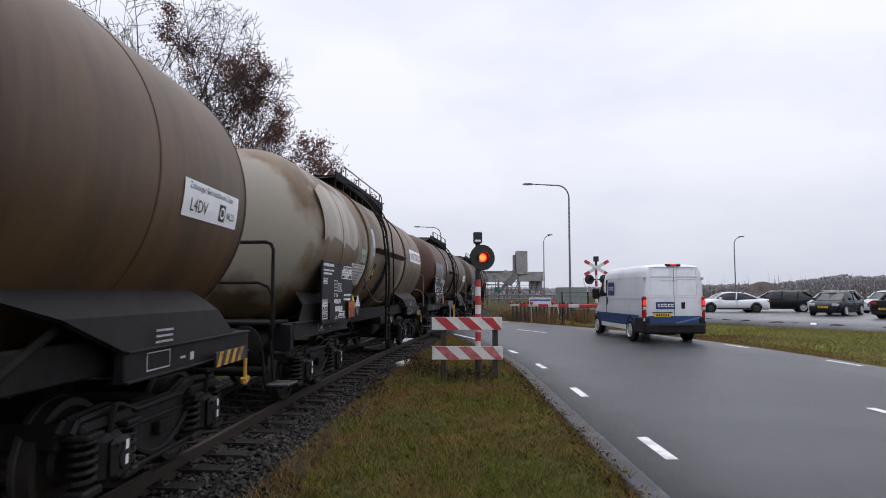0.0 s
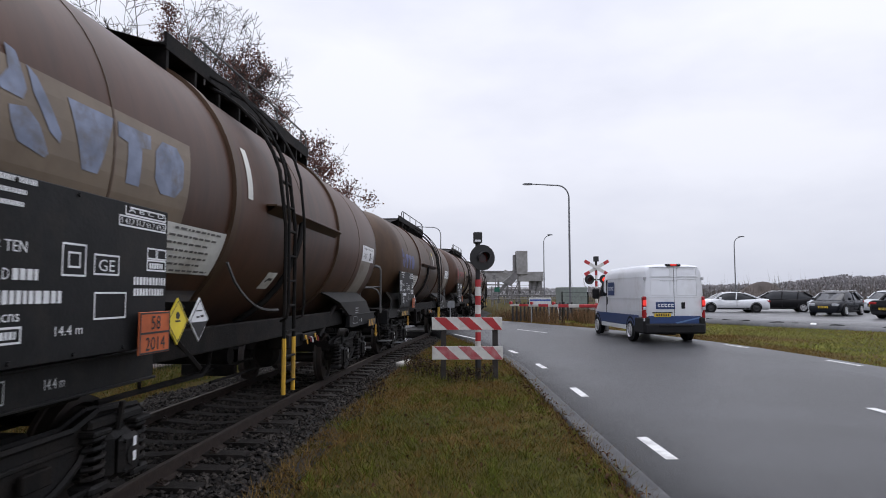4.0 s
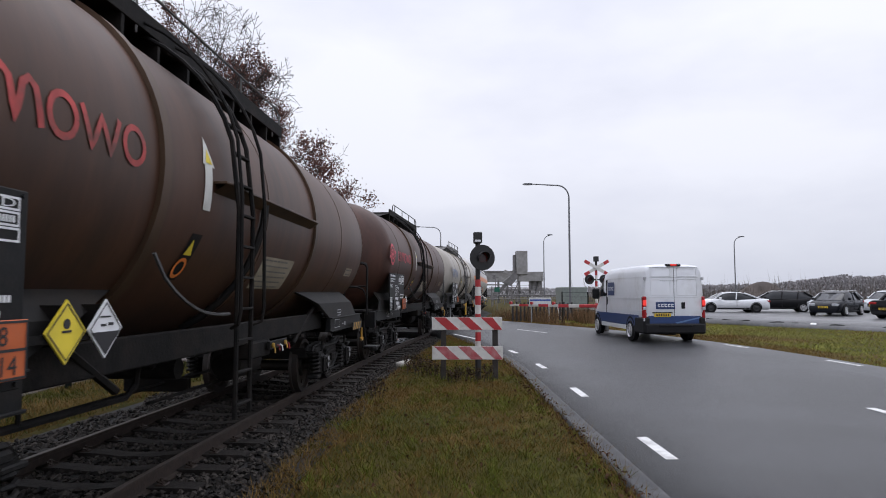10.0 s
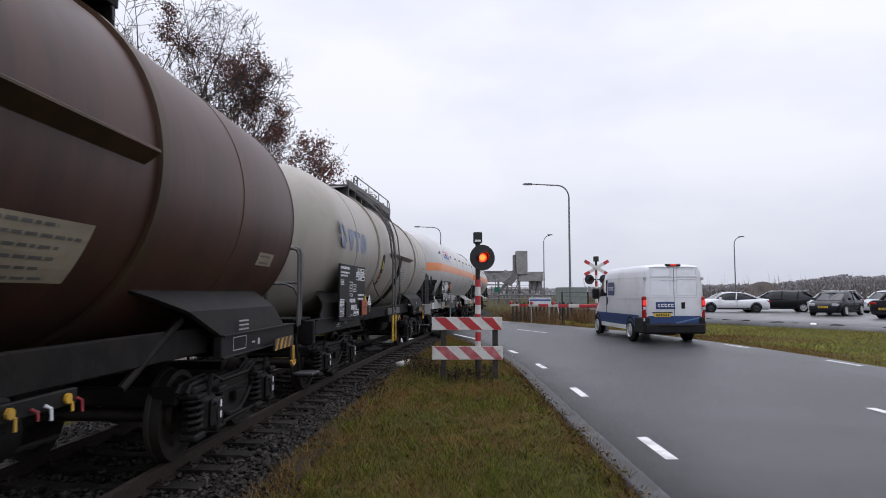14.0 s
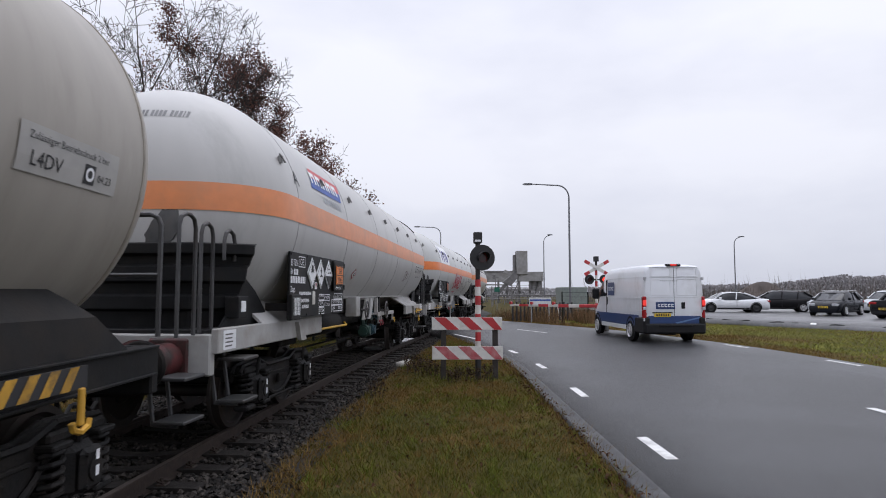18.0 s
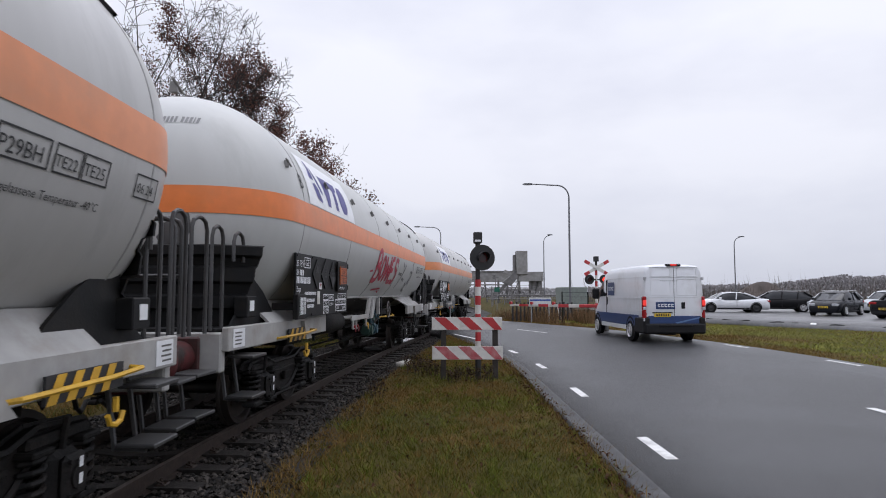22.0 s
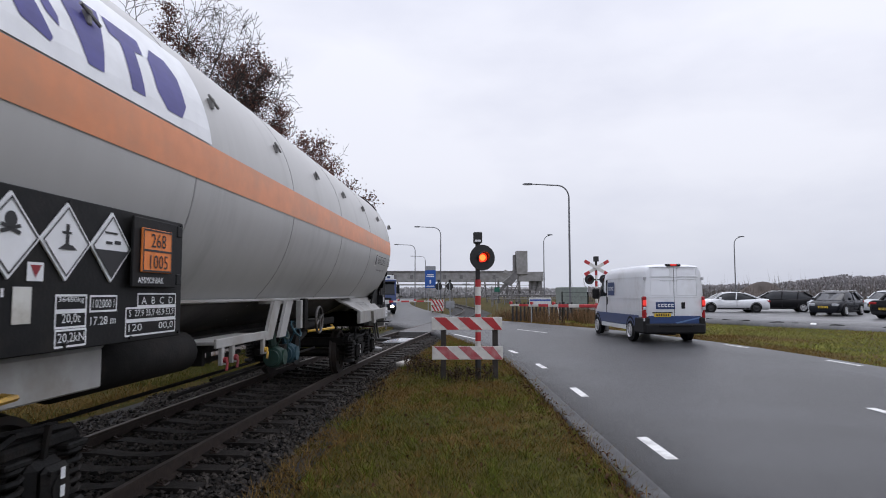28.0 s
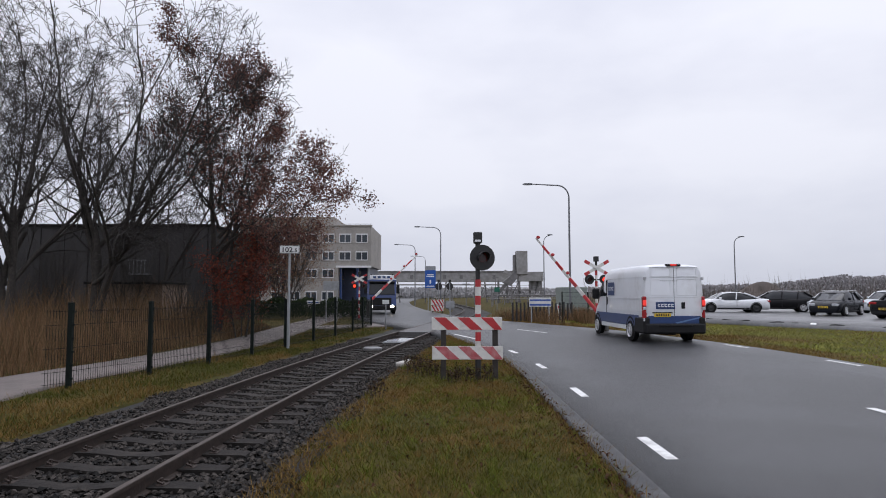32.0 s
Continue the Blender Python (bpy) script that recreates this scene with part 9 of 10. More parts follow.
def plant():
    """The conveyor bridge and loading tower far behind the crossing."""
    pale = mat("pale_concrete_steel", (0.27, 0.265, 0.26), 0.7, vary=0.2, scale=1.5, dirt=(0.19, 0.18, 0.17), dirt_amount=0.5, dirt_scale=0.4)
    grey = mat("hazy_grey_steel", (0.15, 0.145, 0.145), 0.7, vary=0.2, scale=2)
    w = thing("conveyor_bridge", pose(0, 118, 0), "long pale conveyor bridge on steel trestles", "bridge")
    part("gallery", Shape().box(-17, 0, 3.9, 13.2, 2.2, 5.75, 0.05), pale, w, smooth=0)
    part("roof", Shape().box(-17, -0.15, 5.75, 13.2, 2.35, 5.95), grey, w, smooth=0)
    part("lower_pipe", Shape().cyl((-17, 0.3, 3.35), (13, 0.3, 3.35), 0.13, 8), pale, w)
    for k in range(9):
        part("gallery_window", Shape().box(-15.5 + 3.1 * k, -0.03, 4.45, -14.9 + 3.1 * k, 0.02, 5.2), grey, w, smooth=0)
    for x in (-9.0, 1.0, 7.5):
        t = Shape()
        for s in (-1, 1):
            t.tube([(x + s * 0.9, 1.0, -0.1), (x + s * 0.4, 1.0, 3.9)], 0.13, 6)
        t.tube([(x - 0.8, 1.0, 0.8), (x + 0.5, 1.0, 3.4)], 0.07, 5)
        part("trestle", t, grey, w)
    q = thing("loading_tower", pose(13.6, 105, 0), "grey loading tower with inclined conveyors and platform", "tower")
    part("head_house", Shape().box(-1.3, 0, 4.9, 0.55, 2.2, 8.85, 0.05), pale, q, smooth=0)
    part("head_side", Shape().box(-1.75, 0.3, 5.3, -1.4, 1.9, 8.2, 0.03), grey, q, smooth=0)
    part("platform_house", Shape().box(-1.0, 0.2, 3.75, 3.2, 2.6, 5.35, 0.05), pale, q, smooth=0)
    part("hopper", Shape().prism([(-2.2, 3.0), (-0.6, 4.9), (-1.6, 5.2), (-3.6, 3.6)], 0.2, 1.8), grey, q, smooth=0)
    part("conveyor", Shape().prism([(-5.6, 0.6), (-5.2, 0.4), (-1.0, 5.2), (-1.5, 5.6)], 0.4, 1.4), grey, q, smooth=0)
    part("conveyor", Shape().prism([(-3.4, 5.2), (-3.2, 5.7), (-0.9, 4.8), (-1.0, 4.2)], 0.4, 1.4), pale, q, smooth=0)
    for x in (-4.3, -2.8, -0.8, 1.0, 2.9):
        part("leg", Shape().box(x - 0.16, 0.5, -0.1, x + 0.16, 0.9, 3.9), grey, q, smooth=0)
    for x in (1.7, 2.6):
        part("tank", Shape().cyl((x, 1.4, 2.4), (x, 1.4, 3.9), 0.42, 14, 0.5), pale, q)
    for k in range(5):
        part("lattice_bar", Shape().tube([(-4.6 + 0.85 * k, 0.45, 0.1), (-3.9 + 0.85 * k, 0.45, 2.2)], 0.06, 5), grey, q)
        part("lattice_bar", Shape().tube([(-3.9 + 0.85 * k, 0.45, 0.1), (-4.6 + 0.85 * k, 0.45, 2.2)], 0.06, 5), grey, q)
    part("railing", Shape().box(-4.6, 0.1, 3.05, 3.3, 0.14, 3.10).box(-4.6, 0.1, 2.7, 3.3, 0.14, 2.74), grey, q, smooth=0)
    part("chute", Shape().prism([(-1.9, 5.6), (-1.5, 6.4), (-1.4, 6.3), (-1.4, 5.2)], 0.5, 1.5), grey, q, smooth=0)
    part("deck", Shape().box(-4.6, 0.1, 2.2, 3.3, 2.6, 2.4), grey, q, smooth=0)
    part("brace", Shape().tube([(-2.8, 0.5, 0), (-0.8, 0.5, 3.8)], 0.09, 5).tube([(1.0, 0.5, 0), (2.9, 0.5, 3.8)], 0.09, 5), grey, q)
    r = thing("pipe_rack", pose(7.0, 88, 0), "low grey pipe rack and railings", "rack")
    for k in range(6):
        part("stanchion", Shape().box(-0.06 + 1.6 * k, 0, -0.1, 0.06 + 1.6 * k, 0.1, 1.5), grey, r, smooth=0)
    part("pipe", Shape().cyl((-1, 0, 1.45), (9, 0, 1.45), 0.1, 8), grey, r)
    part("pipe", Shape().cyl((-1, 0, 0.95), (9, 0, 0.95), 0.07, 8), grey, r)
    c = thing("green_container", pose(9.6, 44, 0.15), "grey-green container behind the fence", "container")
    cc = mat("container_green", (0.19, 0.22, 0.20), 0.6, vary=0.15)
    part("body", Shape().box(-1.3, 0, 0, 0.5, 2.4, 2.0, 0.03), cc, c, smooth=0)
    for k in range(5):
        part("rib", Shape().box(-1.2 + 0.31 * k, -0.03, 0.1, -1.1 + 0.31 * k, 0, 1.9), cc, c, smooth=0)
    h = thing("dark_screen", pose(6.1, 38.5, 0.1), "dark slatted screen behind the brown grass", "screen")
    for k in range(16):
        part("slat", Shape().box(-1.9 + 0.24 * k, 0, -0.1, -1.79 + 0.24 * k, 0.03, 1.05 + 0.05 * math.sin(2.1 * k)), M_DARK_WALL, h, smooth=0)
    f = thing("site_fence", pose(8.4, 36.5, 0.1), "dark wire fence with slim posts", "fence")
    for k in range(6):
        part("fence_post", Shape().box(-0.03 + 1.5 * k - 1.5, 0, -0.1, 0.03 + 1.5 * k - 1.5, 0.06, 1.7), M_FENCE, f, smooth=0)
    s = Shape()
    for z in (0.2, 0.6, 1.0, 1.4, 1.65):
        s.box(-1.5, 0.02, z, 6.0, 0.032, z + 0.012)
    part("wire", s, M_FENCE, f, smooth=0)


def masts():
    """Slim poles and frames scattered over the yard behind the crossing."""
    m = mat("pale_pole_steel", (0.17, 0.165, 0.165), 0.6, vary=0.15)
    for x, y, h in ((3.1, 84, 3.4), (4.6, 92, 4.2), (6.2, 80, 2.6), (8.0, 96, 4.6), (9.4, 86, 3.0), (10.6, 90, 3.8), (13.0, 84, 2.8), (15.4, 98, 4.4), (1.2, 96, 3.0), (17.0, 90, 2.6), (-2.4, 104, 3.4)):
        w = thing("yard_pole", pose(x, y, 0), "slim pale steel pole in the yard", "pole", "poles in the yard")
        part("pole", Shape().cyl((0, 0, -0.1), (0, 0, h), 0.07, 8), m, w)
        part("crossbar", Shape().box(-0.5, -0.05, h - 0.5, 0.5, 0.05, h - 0.38), m, w, smooth=0)
        part("box", Shape().box(-0.18, -0.15, h * 0.35, 0.18, 0.15, h * 0.35 + 0.5, 0.02), m, w)


masts()
office()
dark_hall()
plant()
# ---- plants ----
M_BARK = mat("bare_bark", (0.034, 0.029, 0.025), 0.9, vary=0.4, scale=12, bump=0.4, bump_scale=30)
M_TWIG = mat("fine_twigs", (0.030, 0.026, 0.024), 0.9, vary=0.3)


def leaf_mat(name, colors, rough=0.75):
    """Foliage whose single leaves differ in colour."""
    m = mat(name, colors[0], rough, spec=0.1)
    n, l = m.node_tree.nodes, m.node_tree.links
    g, r = n.new("ShaderNodeNewGeometry"), n.new("ShaderNodeValToRGB")
    r.color_ramp.elements[0].color = (*colors[0], 1)
    r.color_ramp.elements[1].color = (*colors[-1], 1)
    for k, c in enumerate(colors[1:-1]):
        e = r.color_ramp.elements.new((k + 1) / (len(colors) - 1))
        e.color = (*c, 1)
    l.new(g.outputs["Random Per Island"], r.inputs["Fac"])
    l.new(r.outputs["Color"], n["Principled BSDF"].inputs["Base Color"])
    return m


class Wood:
    """Grows branches; collects thick and thin wood apart, and the twig ends."""

    def __init__(self, seed):
        self.rng = random.Random(seed)
        self.tubes = {6: [], 3: []}
        self.ends = []

    def grow(self, p, d, length, radius, level, plan):
        rng = self.rng
        n = plan["steps"][level]
        pts, rad = [p.copy()], [radius]
        step = length / n
        up = plan["up"][level]
        for i in range(n):
            d = (d + Vector((rng.gauss(0, 1), rng.gauss(0, 1), rng.gauss(0, 1))) * plan["wander"][level] + Vector((0, 0, up))).normalized()
            p = p + d * step
            pts.append(p.copy())
            rad.append(max(radius * (1 - (i + 1) / n * plan["taper"][level]), plan["thin"]))
        self.tubes[6 if level < 2 else 3].append((pts, rad))
        last = len(plan["steps"]) - 1
        if level >= last:
            self.ends.append(pts[-1])
            self.ends.append(pts[len(pts) // 2])
            return
        count = plan["kids"][level]
        for k in range(count):
            t = plan["from"][level] + (1 - plan["from"][level]) * (k + rng.random() * 0.8) / count
            i = min(int(t * n), n - 1)
            q = pts[i].lerp(pts[i + 1], t * n - i)
            dd = (pts[i + 1] - pts[i]).normalized()
            side = dd.orthogonal().normalized()
            side.rotate(Matrix.Rotation(rng.uniform(0, 6.283), 3, dd))
            a = radians(rng.uniform(*plan["angle"][level]))
            nd = (dd * math.cos(a) + side * math.sin(a)).normalized()
            ln = length * plan["ratio"][level] * rng.uniform(0.65, 1.15) * (1.15 - 0.55 * t)
            self.grow(q, nd, ln, max(rad[i] * plan["slim"][level], plan["thin"]), level + 1, plan)

    def mesh(self, seg):
        v, f = [], []
        for pts, rad in self.tubes[seg]:
            k0 = len(v)
            n = len(pts)
            d = (pts[-1] - pts[0]).normalized()
            a = d.orthogonal().normalized()
            b = d.cross(a)
            for p, r in zip(pts, rad):
                for k in range(seg):
                    w = 6.28318 * k / seg
                    q = p + r * (math.cos(w) * a + math.sin(w) * b)
                    v.append((q.x, q.y, q.z))
            for i in range(n - 1):
                for k in range(seg):
                    f.append((k0 + i * seg + k, k0 + i * seg + (k + 1) % seg, k0 + (i + 1) * seg + (k + 1) % seg, k0 + (i + 1) * seg + k))
        return v, f


BARE = dict(steps=(6, 11, 7, 5, 3), wander=(0.06, 0.085, 0.13, 0.17, 0.2), up=(0.0, 0.060, 0.05, 0.03, 0.02), taper=(0.45, 0.90, 0.82, 0.65, 0.4), kids=(6, 12, 8, 4),
            angle=((16, 50), (26, 56), (28, 58), (30, 62)), ratio=(2.95, 0.38, 0.47, 0.52), slim=(0.56, 0.48, 0.56, 0.72), thin=0.0094)
BARE["from"] = (0.42, 0.12, 0.12, 0.1)
OAK = dict(BARE, steps=(10, 8, 6, 4, 3), kids=(10, 8, 6, 4), ratio=(0.40, 0.50, 0.50, 0.5), wander=(0.025, 0.12, 0.17, 0.2, 0.22), up=(0.02, 0.03, 0.03, 0.02, 0.0), angle=((35, 68), (28, 58), (28, 60), (30, 65)),
           taper=(0.90, 0.88, 0.80, 0.65, 0.4), slim=(0.50, 0.52, 0.58, 0.7))
OAK["from"] = (0.22, 0.15, 0.12, 0.1)
SHRUB = dict(steps=(5, 4, 3), wander=(0.1, 0.15, 0.2), up=(0.08, 0.05, 0.02), taper=(0.7, 0.7, 0.7), kids=(9, 7), angle=((15, 40), (20, 50)), ratio=(0.55, 0.5), slim=(0.5, 0.6), thin=0.004)
SHRUB["from"] = (0.15, 0.1)


def leaves(points, count, size, spread, rng, weight=None):
    """Small bent leaves round the twig ends."""
    v = np.zeros((count, 4, 3))
    i = rng.choice(len(points), count, p=weight)
    c = points[i] + rng.normal(0, spread, (count, 3))
    a = rng.normal(0, 1, (count, 3))
    a /= np.linalg.norm(a, axis=1)[:, None]
    b = np.cross(a, rng.normal(0, 1, (count, 3)))
    b /= np.linalg.norm(b, axis=1)[:, None]
    s = size * rng.uniform(0.6, 1.3, (count, 1))
    v[:, 0], v[:, 1], v[:, 2], v[:, 3] = c - a * s, c + b * s * 0.55, c + a * s, c - b * s * 0.55
    return v.reshape(-1, 3), np.arange(count * 4).reshape(-1, 4)


def tree(name, x, y, label, plan, seed, trunks, height, radius, category="tree", leaf=None, stems=None):
    wd = Wood(seed)
    rng = random.Random(seed + 50)
    for dx, dy, h, r, *up in stems or ():
        z = up[0] if up else -0.2
        wd.grow(Vector((0.3 * dx * (z < 0), 0.3 * dy, z)), Vector((dx, dy, 1)).normalized(), h, r, 0 if z < 0 else 1, plan)
    for k in range(trunks):
        a = 6.283 * k / trunks + rng.random()
        t = 0.0 if trunks == 1 else rng.uniform(0.12, 0.34)
        d = Vector((math.cos(a) * t, math.sin(a) * t, 1)).normalized()
        wd.grow(Vector((0.18 * math.cos(a) * (trunks > 1), 0.18 * math.sin(a) * (trunks > 1), -0.2)), d, height * rng.uniform(0.82, 1.0), radius * rng.uniform(0.8, 1.0), 0, plan)
    w = thing(name, pose(x, y, -0.15), label, category)
    v, f = wd.mesh(6)
    part("trunk", raw_mesh("trunk", v, f, M_BARK, True), None, w)
    v, f = wd.mesh(3)
    tagged(part("branchwork", raw_mesh("branchwork", v, f, M_TWIG, True), None, w, "fine bare branches"), kind="stuff")
    if leaf:
        count, size, spread, material, pick = leaf
        pts = np.array([tuple(p) for p in wd.ends])
        wt = np.array([max(pick(p), 0.0) for p in pts])
        gen = np.random.default_rng(seed)
        # even out the clumps where many twigs end close together
        cell = np.floor(pts / 0.9).astype(int)
        _, inv, num = np.unique(cell, axis=0, return_inverse=True, return_counts=True)
        wt = wt / num[inv.ravel()] ** 0.75
        hubs = pts[gen.choice(len(pts), max(count // 7, 20), p=wt / wt.sum())]
        v, f = leaves(hubs, count, size, spread, gen)
        cr = part("crown", raw_mesh("crown", v, f, material), None, w, leaf_label(material))
        tagged(cr, kind="stuff")
    return w


def leaf_label(m):
    return "withered leaves" if "brown" in m.name or "rust" in m.name else "leaves"


M_LEAF_BROWN = leaf_mat("brown_oak_leaves", [(0.125, 0.062, 0.050), (0.17, 0.085, 0.066), (0.13, 0.062, 0.052), (0.085, 0.05, 0.043)])
M_LEAF_RUST = leaf_mat("rust_beech_leaves", [(0.17, 0.042, 0.028), (0.11, 0.032, 0.023), (0.21, 0.060, 0.035), (0.08, 0.03, 0.023)])
M_LEAF_OCHRE = leaf_mat("brown_ochre_leaves", [(0.22, 0.125, 0.07), (0.16, 0.095, 0.055), (0.26, 0.15, 0.085)])
M_LEAF_GREEN = leaf_mat("dark_hedge_leaves", [(0.018, 0.03, 0.012), (0.03, 0.045, 0.016), (0.012, 0.02, 0.01)])

tree("tree", -15.9, 23.0, "tall bare tree with several dark stems", BARE, 1, 0, 13.0, 0.21, stems=[(-0.22, 0.1, 4.4, 0.24), (0.12, 0.0, 5.4, 0.18)])
tree("tree", -13.6, 24.5, "tall bare tree with forked stems behind the reeds", BARE, 2, 0, 13.5, 0.20, stems=[(-0.10, 0.05, 4.9, 0.25), (0.04, -0.1, 4.5, 0.19), (1.5, -0.1, 6.0, 0.10, 2.2)])
tree("tree", -18.6, 24.4, "bare tree with crooked limbs beside the reeds", BARE, 17, 0, 12.0, 0.16, stems=[(-0.1, 0.1, 4.6, 0.22)])
tree("tree", -20.6, 28.0, "bare tree at the edge of the wood", BARE, 8, 0, 12.5, 0.18, stems=[(0.1, 0.1, 5.2, 0.20)])
tree("tree", -14.0, 31.0, "slim bare tree behind the brush", BARE, 21, 0, 12.5, 0.18, stems=[(0.0, 0.1, 4.6, 0.14)])


def oak_pick(p):
    n = noise.noise((p[0] * 0.6, p[1] * 0.6, p[2] * 0.6 + 7))
    return max(0.0, 0.45 * n + 0.16 + 0.075 * p[0] + 0.045 * (p[2] - 6)) * (0.45 if p[2] < 3.5 else 1.0) + 0.015


tree("tree", -9.5, 26.5, "oak that keeps clumps of withered brown leaves", OAK, 5, 0, 9.7, 0.19, leaf=(34000, 0.055, 0.20, M_LEAF_BROWN, oak_pick),
     stems=[(0.02, 0.0, 12.0, 0.17), (0.12, 0.1, 10.8, 0.12), (1.05, -0.1, 5.3, 0.09, 3.2), (1.9, 0.2, 6.0, 0.09, 2.6), (0.75, 0.1, 4.8, 0.08, 4.2), (0.35, -0.1, 3.8, 0.07, 5.4), (-0.35, 0.1, 5.6, 0.07, 4.6)])
tree("shrub", -8.35, 26.2, "beech shrub with rust-red withered leaves", dict(SHRUB, angle=((8, 26), (15, 38)), ratio=(0.42, 0.45)), 11, 4, 4.1, 0.035, "shrub", (6500, 0.05, 0.22, M_LEAF_RUST, lambda p: 0.2 + max(0.0, noise.noise((p[0] * 1.1, p[1], p[2] * 1.1)))))
tree("shrub", -12.6, 50.0, "tall shrub with fine ochre-brown twigs and leaves", SHRUB, 13, 22, 8.4, 0.05, "shrub", (14000, 0.06, 0.35, M_LEAF_OCHRE, lambda p: 1.0))
tree("shrub", -13.9, 45.0, "tall shrub with dark twigs and few ochre leaves", SHRUB, 14, 18, 6.8, 0.05, "shrub", (4000, 0.05, 0.30, M_LEAF_OCHRE, lambda p: 1.0))


for k, (x, y, h) in enumerate(((-18.5, 30.0, 4.4), (-14.8, 29.5, 4.6), (-11.8, 29.0, 4.6), (-16.9, 33.0, 4.8), (-20.0, 31.0, 4.2))):
    tree("shrub", x, y, "dense dark bare brush before the hall", SHRUB, 30 + k, 11, h, 0.026, "shrub")


def hedge():
    rng = np.random.default_rng(3)
    n = 14000
    x = rng.uniform(-14.5, -5.6, n)
    c = np.stack([x, 46 + 0.45 * rng.normal(0, 1, n).clip(-1.4, 1.4), rng.uniform(0, 1, n) ** 0.7 * (1.25 + 0.15 * np.sin(x * 3))], 1)
    v, f = leaves(c, n, 0.07, 0.05, rng)
    tagged(new("hedge", raw_mesh("hedge", v, f, M_LEAF_GREEN)), "clipped dark green hedge before the office block", "hedge", kind="stuff")


hedge()


def tufts(points, size, rng):
    """Small upright rags of far-off foliage."""
    n = len(points)
    a = rng.uniform(0, 6.283, n)
    h = np.stack([np.cos(a), np.sin(a), rng.normal(0, 0.25, n)], 1) * (size * rng.uniform(0.4, 0.9, (n, 1)))
    u = np.stack([rng.normal(0, 0.3, n), rng.normal(0, 0.3, n), np.ones(n)], 1) * (size * rng.uniform(0.6, 1.3, (n, 1)))
    v = np.stack([points - u, points + h, points + u, points - h], 1)
    return v.reshape(-1, 3), np.arange(4 * n).reshape(-1, 4)


def blades(points, z, height, width, rng, bend=0.5, segments=1):
    """Upright blades: tall thin triangles, leaning at random."""
    n = len(points)
    a = rng.uniform(0, 6.283, n)
    h = height * rng.uniform(0.5, 1.25, n)
    lean = rng.normal(0, bend, (n, 2)) * h[:, None]
    w = width * rng.uniform(0.6, 1.3, n)
    v = np.zeros((n, 3, 3))
    v[:, 0, 0], v[:, 0, 1], v[:, 0, 2] = points[:, 0] - w * np.cos(a), points[:, 1] - w * np.sin(a), z
    v[:, 1, 0], v[:, 1, 1], v[:, 1, 2] = points[:, 0] + w * np.cos(a), points[:, 1] + w * np.sin(a), z
    v[:, 2, 0], v[:, 2, 1], v[:, 2, 2] = points[:, 0] + lean[:, 0], points[:, 1] + lean[:, 1], z + h
    return v.reshape(-1, 3), np.arange(3 * n).reshape(-1, 3)


def track_np(y):
    q = np.clip(y, Y_LOW, Y_HIGH)
    return C0 + C1 * q + C2 * q * q + C3 * q ** 3 + (y - q) * (C1 + 2 * C2 * q + 3 * C3 * q * q)


def bank_np(x):
    return 0.02 * np.clip(x - 1.5, 0, 9) + 0.03 * np.clip(x - 11, 0, 7)


def road_left(y):
    return np.interp(y, [-10, 10, 14, 18.7, 21, 25, 28], [1.70, 1.70, 1.72, 1.42, 1.1, 0.2, -0.6])


M_GRASS = leaf_mat("verge_grass", [(0.0819, 0.08424, 0.01248), (0.039, 0.04524, 0.0078), (0.1131, 0.1014, 0.01716), (0.1482, 0.1092, 0.02652), (0.0507, 0.0624, 0.00936), (0.0936, 0.09204, 0.0156)], 0.8)
M_GRASS_BROWN = leaf_mat("brown_grass", [(0.152, 0.0864, 0.024), (0.112, 0.068, 0.0208), (0.184, 0.116, 0.036), (0.096, 0.068, 0.0192)], 0.85)
M_GRASS_GREEN = leaf_mat("green_grass", [(0.17, 0.1997, 0.034), (0.221, 0.2338, 0.04675), (0.2125, 0.1913, 0.04675), (0.1445, 0.17, 0.0306)], 0.8)
M_TUFT = leaf_mat("tuft_grass", [(0.07225, 0.102, 0.0119), (0.1105, 0.1318, 0.0187), (0.136, 0.1275, 0.0272), (0.0595, 0.085, 0.01105)], 0.8)
M_LEAF_FALLEN = leaf_mat("brown_fallen_leaves", [(0.075, 0.035, 0.022), (0.045, 0.026, 0.018), (0.11, 0.06, 0.035)], 0.85)
M_TRACK_GRASS = leaf_mat("mossy_grass", [(0.0527, 0.06076, 0.00744), (0.0744, 0.0775, 0.01116), (0.031, 0.03596, 0.00744), (0.062, 0.062, 0.01116)], 0.85)
M_REED = leaf_mat("dry_reed", [(0.1872, 0.1092, 0.0546), (0.1248, 0.0702, 0.03588), (0.2418, 0.156, 0.0858), (0.078, 0.0468, 0.02652), (0.0702, 0.0585, 0.0234)], 0.85)


def patchy(x, y, k):
    return np.array([noise.noise((float(a) * k, float(b) * k, 3.3)) for a, b in zip(x, y)])


